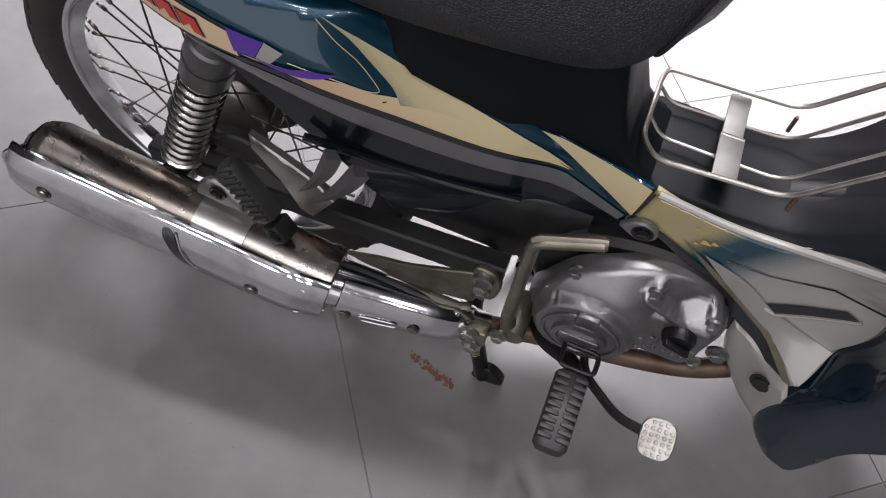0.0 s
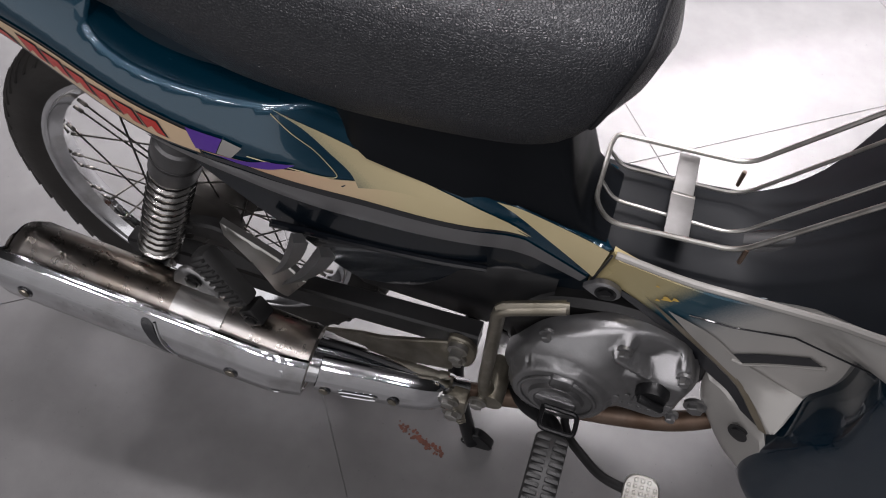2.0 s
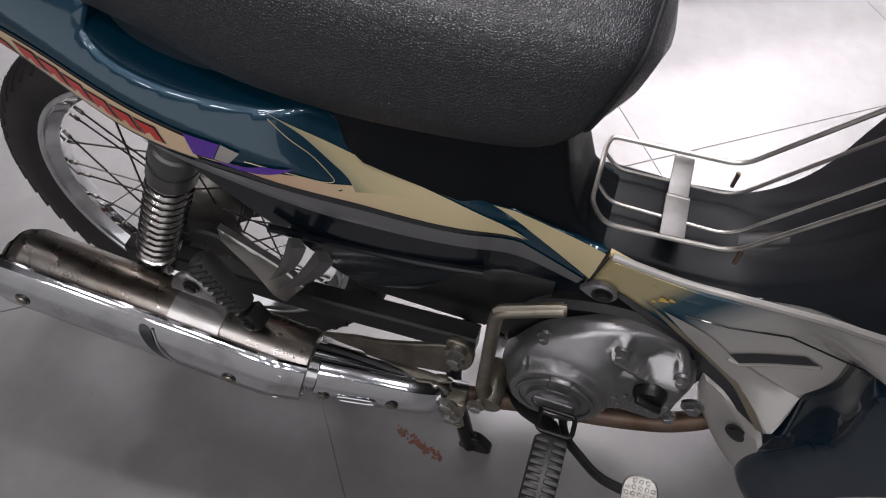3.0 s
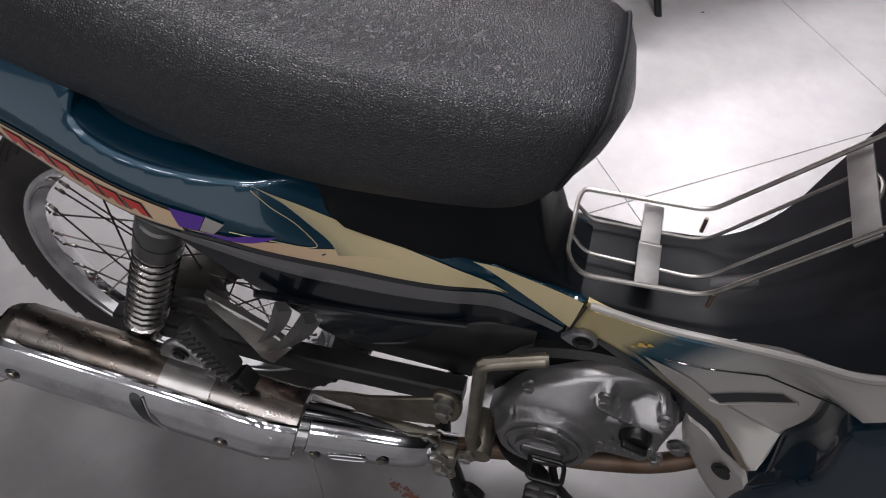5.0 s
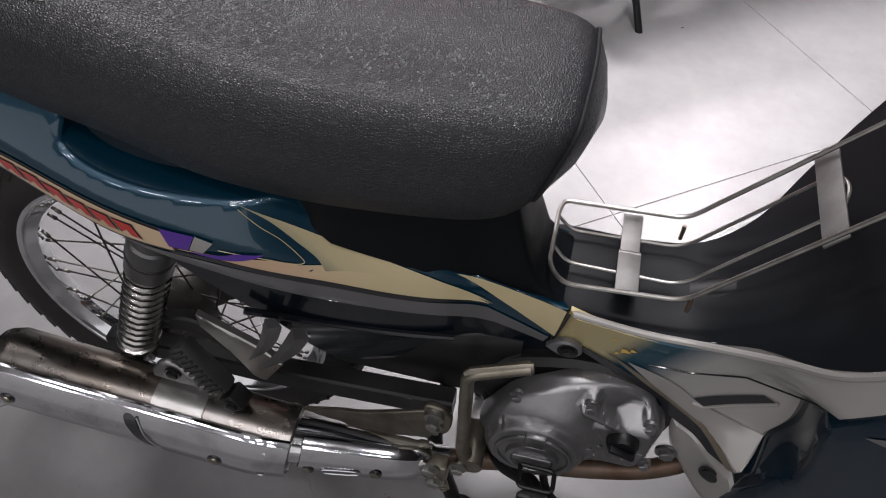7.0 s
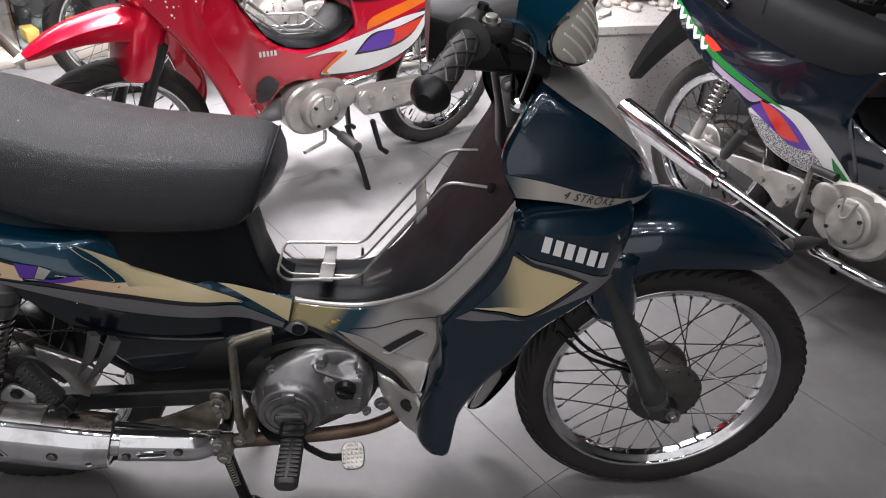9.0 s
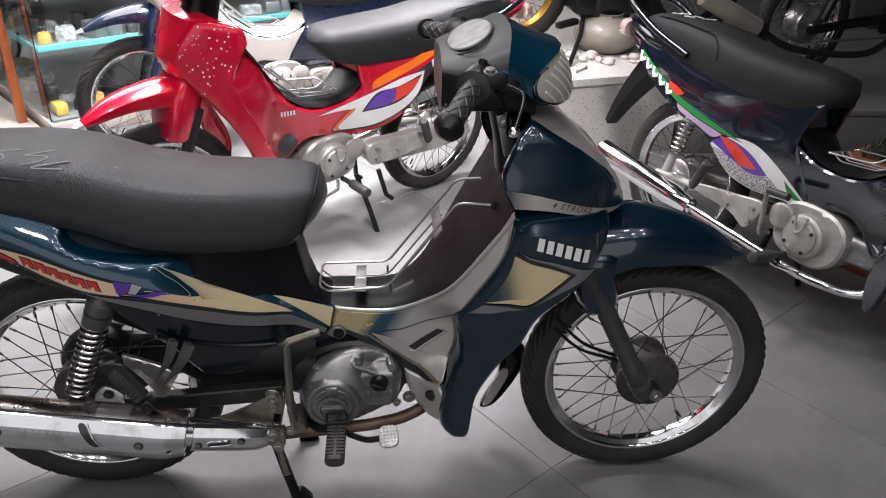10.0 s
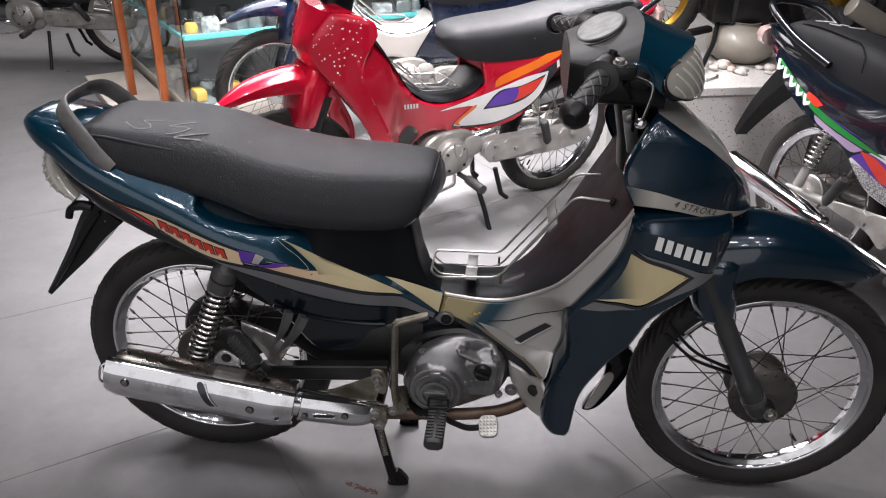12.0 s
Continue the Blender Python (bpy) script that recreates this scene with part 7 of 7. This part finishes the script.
def speckle(m, spots):
    """Sparse coloured chips in a cast stone."""
    nt = m.node_tree
    b = nt.nodes["Principled BSDF"]
    tc = [n for n in nt.nodes if n.type == "TEX_COORD"][0]
    src = b.inputs["Base Color"].links[0].from_socket
    for scale, thr, col in spots:
        v = nt.nodes.new("ShaderNodeTexVoronoi")
        v.inputs["Scale"].default_value = scale
        v.inputs["Randomness"].default_value = 1.0
        link(nt, tc.outputs["Object"], v.inputs["Vector"])
        sep = nt.nodes.new("ShaderNodeSeparateColor")
        link(nt, v.outputs["Color"], sep.inputs["Color"])
        far = nt.nodes.new("ShaderNodeMath")
        far.operation = "GREATER_THAN"
        link(nt, sep.outputs[0], far.inputs[0])
        far.inputs[1].default_value = 0.62
        near = nt.nodes.new("ShaderNodeMath")
        near.operation = "LESS_THAN"
        link(nt, v.outputs["Distance"], near.inputs[0])
        near.inputs[1].default_value = thr
        both_on = nt.nodes.new("ShaderNodeMath")
        both_on.operation = "MULTIPLY"
        link(nt, far.outputs[0], both_on.inputs[0])
        link(nt, near.outputs[0], both_on.inputs[1])
        mx = nt.nodes.new("ShaderNodeMix")
        mx.data_type = "RGBA"
        link(nt, both_on.outputs[0], mx.inputs[0])
        link(nt, src, mx.inputs[6])
        mx.inputs[7].default_value = (*col, 1)
        src = mx.outputs[2]
    link(nt, src, b.inputs["Base Color"])


speckle(TERRAZZO, [(60, 0.22, (0.34, 0.13, 0.09)), (75, 0.22, (0.12, 0.11, 0.11)), (48, 0.20, (0.42, 0.36, 0.30))])
STONEW = mat("pale_pebble", (0.62, 0.59, 0.55), 0.6, col2=(0.50, 0.46, 0.42), nscale=25, bump=0.2, bscale=120)
STONER = mat("red_pebble", (0.30, 0.15, 0.10), 0.7, col2=(0.2, 0.1, 0.07), nscale=25, bump=0.2, bscale=120)
CERAMIC = mat("cream_glazed_ceramic", (0.30, 0.275, 0.235), 0.5, col2=(0.23, 0.21, 0.175), nscale=7, coat=0.5)
TERRACOTTA = mat("terracotta_boards", (0.27, 0.10, 0.045), 0.5, col2=(0.20, 0.075, 0.035), nscale=9, bump=0.08)
GRASSM = mat("dark_moss", (0.035, 0.045, 0.03), 0.9, col2=(0.02, 0.025, 0.018), nscale=40)
PLT = 0.40
plat = thing("show_platform", "white terrazzo show platform with coloured chips", "platform")
edge = ((1.12, 1.93), (1.50, 2.00), (2.10, 2.16), (2.10, 4.3), (1.25, 4.3))
part("body", loft([[Vector((x, y, z)) for x, y in edge] for z in (0.0, PLT - 0.040)]), TERRAZZO, plat, "speckled face", sharp=20)
mid = (1.62, 3.1)
part("top_slab", loft([[Vector((mid[0] + (x - mid[0]) * k, mid[1] + (y - mid[1]) * k, z)) for x, y in edge] for k, z in ((1.012, PLT - 0.0398), (1.014, PLT - 0.036), (1.014, PLT - 0.004), (1.010, PLT))]), TERRAZZO, plat, "speckled top slab", sharp=20)
low = thing("low_platform", "low grey stone platform under the standard motorcycle", "platform")
part("body", box((3.30, 2.95, 0.100), (2.36, 1.73, 0.20), 0.004), FLOORM, low)
part("top_slab", box((3.30, 2.95, 0.215), (2.38, 1.75, 0.03), 0.006), FLOORM, low)
JC = (1.80, 2.53)
jar = thing("jar", "large cream glazed round jar on the platform", "jar", pose(JC[0], JC[1], PLT) @ Matrix.Diagonal((0.72, 0.72, 0.50, 1)))
part("body", lathe([(0.0001, 0.0), (0.10, 0.0), (0.16, 0.02), (0.215, 0.09), (0.235, 0.17), (0.22, 0.25), (0.17, 0.32), (0.11, 0.352), (0.104, 0.356)], (0, 0, 0), "z", 40), CERAMIC, jar, "round belly")
part("rim", lathe([(0.104, 0.354), (0.100, 0.37), (0.112, 0.385), (0.10, 0.387), (0.09, 0.36)], (0, 0, 0), "z", 40), CERAMIC, jar, "turned-out rim")


def stone(rnd, x, y, z, r, material):
    bm = bmesh.new()
    bmesh.ops.create_icosphere(bm, subdivisions=2, radius=1)
    off = rnd.uniform(0, 50)
    sx, sy, sz = r * rnd.uniform(0.8, 1.3), r * rnd.uniform(0.8, 1.3), r * rnd.uniform(0.5, 0.8)
    for v in bm.verts:
        k = 1 + 0.28 * noise.noise(v.co * 1.4 + Vector((off, 0, 0)))
        v.co = Vector((x + v.co.x * sx * k, y + v.co.y * sy * k, z + max(v.co.z, -0.75) * sz * k + sz * 0.7))
    o = part("pebble", bm, material, None, sharp=60)
    tagged(o, "rounded pale pebble beside the jar" if material is STONEW else "rounded red-brown pebble beside the jar", "stone", "pebbles round the jar")


rnd = random.Random(3)
for i in range(46):
    a, d = rnd.uniform(3.2, 6.5), rnd.uniform(0.17, 0.29)
    stone(rnd, JC[0] + d * math.cos(a) * 1.25, JC[1] + d * math.sin(a), PLT, rnd.uniform(0.014, 0.030), STONEW if rnd.random() < 0.78 else STONER)
wrench = part("wrench", tube([(1.555, 2.085, PLT + 0.006), (1.565, 2.10, PLT + 0.006), (1.612, 2.155, PLT + 0.006), (1.62, 2.165, PLT + 0.006)], [0.016, 0.006, 0.006, 0.014], 8, flat=0.4), ZINC)
tagged(wrench, "small grey open-ended wrench lying on the platform", "wrench")

# ---- black trail bike with gold rims on the platform ----
GOLDRIM = mat("gold_anodised_rim", (0.60, 0.33, 0.05), 0.3, 0.8, nscale=20)


def trail_bike():
    k = thing("trail_motorcycle", "black trail motorcycle with gold spoked rims on the platform", "motorcycle", pose(1.12, 2.60, PLT, 0, 0, 10))
    for x, nm in ((0.20, "rear_wheel"), (1.22, "front_wheel")):
        wheel(k, x, 0.30, nm, 0.085, 0.30, 0.222, rim_mat=GOLDRIM if x < 1 else BLACKG, hub_mat=GOLDRIM, lugs=34, knobs=True)
    part("frame", tube(bend([(0.20, 0.09, 0.30), (0.48, 0.08, 0.36), (0.60, 0.05, 0.30), (0.85, 0.04, 0.36), (1.02, 0.0, 0.78), (0.45, 0.0, 0.72), (0.38, 0.07, 0.36)], 0.04), 0.018, 10), BLACKP, k, "black tubular frame")
    part("swing_arm", tube([(0.20, -0.09, 0.30), (0.50, -0.08, 0.36)], 0.020, 10), BLACKP, k, "black swing arm")
    part("engine", loft([oval((0.48, -0.02, 0.32), 0.09, 0.12, 18, 3), oval((0.58, -0.10, 0.30), 0.14, 0.17, 18, 3), oval((0.76, -0.10, 0.30), 0.14, 0.18, 18, 3), oval((0.88, 0, 0.42), 0.09, 0.12, 18, 3)]), DARKM, k, "black engine")
    part("seat", loft([oval((-0.25, 0, 0.84), 0.06, 0.02, 14, 2.6), oval((0.0, 0, 0.82), 0.09, 0.04, 14, 2.6), oval((0.4, 0, 0.79), 0.09, 0.05, 14, 2.6), oval((0.6, 0, 0.82), 0.08, 0.05, 14, 2.6)]), VINYL_SOFT, k, "black seat")
    part("tool_box", box((0.66, -0.17, 0.27), (0.38, 0.10, 0.17), 0.02), BLACKP, k, "black side box")
    part("fork_leg", tube([(1.02, -0.08, 0.78), (1.22, -0.08, 0.30)], 0.022, 12), BLACKP, k)
    part("fork_leg", tube([(1.02, 0.08, 0.78), (1.22, 0.08, 0.30)], 0.022, 12), BLACKP, k)
    part("side_stand", tube(bend([(0.56, -0.10, 0.24), (0.47, -0.29, 0.11), (0.345, -0.47, 0.008)], 0.03), 0.012, 10), BLACKP, k, "black side stand")
    part("foot_peg", box((0.42, -0.22, 0.15), (0.12, 0.045, 0.03), 0.008, pose(0, 0, 0, 0, -8, 14)), BLACKP, k, "black foot peg")
    return k


trail_bike()


def roadster():
    k = thing("standard_motorcycle", "black standard motorcycle with bright spoked wheel and silver drum", "motorcycle", pose(2.84, 2.55, 0.23, 0, 0, 20))
    hubp = [(0.0, -0.09), (0.014, -0.09), (0.016, -0.07), (0.088, -0.062), (0.096, -0.05), (0.096, 0.03), (0.07, 0.05), (0.0, 0.06)]
    for x, nm in ((0.0, "rear_wheel"), (1.30, "front_wheel")):
        wheel(k, x, 0.32, nm, 0.085, 0.32, 0.245, hub=hubp, hub_mat=ALUBRIGHT, lugs=50, flange=0.090, fy=0.035)
    part("swing_arm", tube([(-0.06, -0.12, 0.31), (0.48, -0.12, 0.34)], [0.022, 0.030], 10), BLACKP, k, "black swing arm")
    part("brake_rod", tube([(0.0, -0.13, 0.25), (0.50, -0.14, 0.24)], 0.006, 8), ZINC, k)
    part("frame", tube(bend([(0.50, -0.10, 0.34), (0.52, -0.10, 0.72), (0.95, 0.0, 0.85), (0.90, -0.06, 0.30), (0.50, -0.10, 0.26), (0.50, -0.10, 0.34)], 0.04), 0.018, 10), BLACKP, k, "black frame tubes")
    part("engine", loft([oval((0.50, 0, 0.36), 0.10, 0.10, 14, 3), oval((0.66, 0, 0.38), 0.15, 0.13, 14, 3), oval((0.84, 0, 0.46), 0.09, 0.12, 14, 3)]), DARKM, k, "dark engine")
    part("seat", loft([oval((-0.35, 0, 0.80), 0.08, 0.02, 14, 2.6), oval((-0.1, 0, 0.79), 0.11, 0.05, 14, 2.6), oval((0.5, 0, 0.76), 0.11, 0.05, 14, 2.6)]), VINYL_SOFT, k, "black seat")
    part("tank", loft([oval((0.50, 0, 0.82), 0.06, 0.04, 16, 2.4), oval((0.62, 0, 0.85), 0.12, 0.10, 16, 2.4), oval((0.88, 0, 0.88), 0.13, 0.10, 16, 2.4), oval((1.0, 0, 0.90), 0.05, 0.05, 16, 2.4)]), BLACKG, k, "black tank")
    for s in (-1, 1):
        part("shock_absorber", tube([(0.0, s * 0.13, 0.36), (0.14, s * 0.13, 0.70)], 0.024, 12), BLACKP, k, "black shock absorber")
        part("fork_leg", tube([(1.0, s * 0.09, 0.88), (1.30, s * 0.09, 0.32)], 0.022, 12), ALUBRIGHT, k, "silver fork leg")
    part("silencer", tube([(-0.735, -0.041, 0.503), (-0.729, -0.043, 0.50), (-0.453, -0.144, 0.353), (-0.447, -0.146, 0.350)], [0.036, 0.046, 0.046, 0.040], 24), CERAMIC, k, "cream painted silencer")
    part("silencer_cap", tube([(-0.449, -0.1455, 0.351), (-0.425, -0.152, 0.340), (-0.420, -0.154, 0.337)], [0.043, 0.041, 0.020], 20), BLACKP, k, "black silencer cap")
    part("exhaust_pipe", tube(spline([(-0.425, -0.152, 0.340), (-0.20, -0.19, 0.24), (0.30, -0.19, 0.18), (0.60, -0.12, 0.24)], 6), 0.018, 10), DARKM, k, "dark exhaust pipe")
    return k


roadster()

# ---- low terracotta plinth with moss ----
pl = part("plinth", box((0, 0, 0.15), (0.62, 0.60, 0.30), 0.01), TERRACOTTA)
pl.matrix_world = pose(2.62, 1.06, 0, 0, 0, -58.8)
tagged(pl, "low terracotta-coloured plinth behind the blue motorcycle", "plinth")
moss = bmesh.new()
r2 = random.Random(8)
for i in range(900):
    x, y = r2.uniform(-0.27, 0.27), r2.uniform(0.05, 0.27)
    h = r2.uniform(0.03, 0.07)
    a = r2.uniform(0, 6.28)
    dx, dy = 0.006 * math.cos(a), 0.006 * math.sin(a)
    vs = [moss.verts.new(p) for p in ((x - dx, y - dy, 0.298), (x + dx, y + dy, 0.298), (x + r2.uniform(-0.02, 0.02), y + r2.uniform(-0.02, 0.02), 0.298 + h))]
    moss.faces.new(vs)
mo = part("moss", moss, GRASSM, None, kind="stuff")
mo.matrix_world = pl.matrix_world
tagged(mo, "dark moss growing on the plinth", "moss", kind="stuff")

# ---- glass counter with spare parts ----
ORANGEWOOD = mat("orange_varnished_wood", (0.42, 0.10, 0.015), 0.3, col2=(0.33, 0.075, 0.012), nscale=14, coat=0.5)
CREAMBOARD = mat("cream_board", (0.55, 0.50, 0.44), 0.5, nscale=6)
TURQ = mat("turquoise_trim", (0.12, 0.50, 0.50), 0.4)
GREYSHELF = mat("grey_shelf", (0.16, 0.18, 0.18), 0.35, nscale=8)
GLASS = bpy.data.materials.new("counter_glass")
GLASS.use_nodes = True
_b = GLASS.node_tree.nodes["Principled BSDF"]
_b.inputs["Base Color"].default_value = (0.93, 0.98, 0.97, 1)
_b.inputs["Roughness"].default_value, _b.inputs["IOR"].default_value, _b.inputs["Transmission Weight"].default_value = 0.02, 1.45, 1.0
PARTM = [mat("spare_part_dark", (0.05, 0.05, 0.055), 0.4, 0.3), mat("spare_part_steel", (0.42, 0.43, 0.44), 0.3, 0.8), mat("clear_film", (0.55, 0.58, 0.58), 0.12, 0.1, (0.25, 0.27, 0.27), nscale=30, mix=(0.4, 0.6)), mat("card_yellow", (0.55, 0.36, 0.08), 0.6)]
CASE = pose(-0.95, 2.24, 0, 0, 0, 38.5)


def counter():
    k = thing("display_counter", "glass display counter full of spare parts, with turquoise shelf trim", "display counter", CASE)
    L, D = 1.5, 1.25
    part("plinth", box((L / 2, D / 2, 0.04), (L, D, 0.08), 0.004), CREAMBOARD, k, "cream board plinth")
    for z in (0.09, 0.44, 0.80):
        part("shelf", box((L / 2, D / 2, z), (L - 0.03, D - 0.03, 0.012), 0.002), GREYSHELF if z < 0.8 else GREYSHELF, k, "grey shelf")
        if z > 0.2:
            part("shelf_trim", box((L / 2, 0.012, z), (L - 0.03, 0.012, 0.028), 0.002), TURQ, k, "turquoise trim")
            part("shelf_trim", box((0.012, D / 2, z), (0.012, D - 0.05, 0.028), 0.002), TURQ, k)
    for x, y, sx, sy in ((L / 2, 0.003, L, 0.005), (0.003, D / 2, 0.005, D - 0.02)):
        g = part("glass_pane", box((x, y, 0.55), (sx, sy, 0.92), 0), GLASS, k, "clear glass pane")
        g.visible_shadow = False
    part("top", box((L / 2, D / 2, 1.02), (L, D, 0.012), 0.002), GREYSHELF, k, "counter top")
    for x, y in ((L - 0.015, 0.015), (0.015, D - 0.015), (L - 0.015, D - 0.015)):
        part("corner_post", box((x, y, 0.55), (0.02, 0.02, 0.92), 0.002), ALUBRIGHT, k)


counter()
for p in ((-1.16, 2.40), (-1.42, 2.565)):
    o = part("wooden_post", box((0, 0, 1.0), (0.042, 0.042, 2.0), 0.004), ORANGEWOOD)
    o.matrix_world = pose(p[0], p[1], 0, 0, 0, 38.5)
    tagged(o, "square orange varnished wooden post beside the counter", "post", "wooden posts")
step = part("base_board", box((0, 0, 0.02), (0.30, 1.0, 0.04), 0.004), CREAMBOARD)
step.matrix_world = CASE @ pose(-0.17, 0.55, 0)
tagged(step, "cream base board under the wooden posts", "board")
r3 = random.Random(11)
for z in (0.096, 0.446, 0.806):
    for i in range(26):
        x, y = 0.08 + 0.11 * (i % 13) + r3.uniform(-0.03, 0.03), (0.10 if i < 13 else 0.30) + r3.uniform(-0.03, 0.03)
        if i >= 20:
            x, y = 0.10 + r3.uniform(-0.02, 0.1), 0.45 + 0.12 * (i - 20)
        c = r3.random()
        mt = PARTM[0] if c < 0.4 else PARTM[1] if c < 0.6 else PARTM[2] if c < 0.92 else PARTM[3]
        h = r3.uniform(0.03, 0.09)
        if r3.random() < 0.5:
            r = r3.uniform(0.025, 0.05)
            bm = lathe([(0.0001, 0), (r, 0), (r, h * 0.7), (r * 0.8, h), (r * 0.45, h), (r * 0.4, h * 0.6), (0.0001, h * 0.6)], (0, 0, 0), "z", 18)
            lab, cat = "round spare part on the counter shelf", "spare part"
        else:
            bm = box((0, 0, h / 2), (r3.uniform(0.06, 0.12), r3.uniform(0.05, 0.10), h), 0.008)
            lab, cat = "wrapped spare part on the counter shelf", "spare part"
        o = part("spare_part", bm, mt)
        o.matrix_world = CASE @ pose(x, y, z, 0, 0, r3.uniform(0, 180))
        tagged(o, lab, cat, "spare parts in the counter")

# rust drops on the floor
RUSTSTAIN = mat("rust_stain", (0.13, 0.040, 0.022), 0.6, col2=(0.08, 0.028, 0.016), nscale=60)
bm = bmesh.new()
r4 = random.Random(4)
for i in range(80):
    t = r4.uniform(-1, 1)
    x, y = 0.368 + 0.040 * t + r4.uniform(-0.005, 0.005), -0.128 - 0.012 * t + r4.gauss(0, 0.004)
    r = r4.uniform(0.0006, 0.0034) * (1.2 - abs(t) * 0.5)
    lathe([(0.0001, 0.0008), (r, 0.0007), (r * 1.1, 0.0)], (x, y, 0.0002), "z", 8, bm)
st = part("rust_drops", bm, RUSTSTAIN, None, kind="stuff")
tagged(st, "small rust-red stain on the floor", "stain", kind="stuff")
# flat housings added above the unseen fill panels
for px, py, sx, sy, w, spread in PANELS:
    o = part("fill_panel_housing", box((px, py, CEIL - 0.02), (sx + 0.04, sy + 0.04, 0.04), 0.004), WALLM)
    tagged(o, "flat housing added above an unseen fill light panel", "ceiling lamp", "ceiling lamps")

# ---- floor tiles ----
def tiles():
    size, gap = 0.75, 0.0015
    bm = bmesh.new()
    box((0, 0, -0.006), (size - gap, size - gap, 0.012), 0.0007, None, bm)
    me = bpy.data.meshes.new("tile")
    bm.to_mesh(me)
    bm.free()
    me.materials.append(FLOORM)
    turn = radians(36)
    ox, oy = 0.204, -0.12
    for i in range(-13, 14):
        for j in range(-13, 14):
            u, w = (i + 0.5) * size, (j + 0.5) * size + 0.327
            x = ox + u * math.cos(turn) - w * math.sin(turn)
            y = oy + u * math.sin(turn) + w * math.cos(turn)
            if X0 + 0.3 < x < X1 - 0.3 and Y0 + 0.3 < y < Y1 - 0.3:
                o = new("tile", me)
                o.parent = floor_ob
                o.matrix_local = pose(x, y, 0, 0, 0, 36)


tiles()
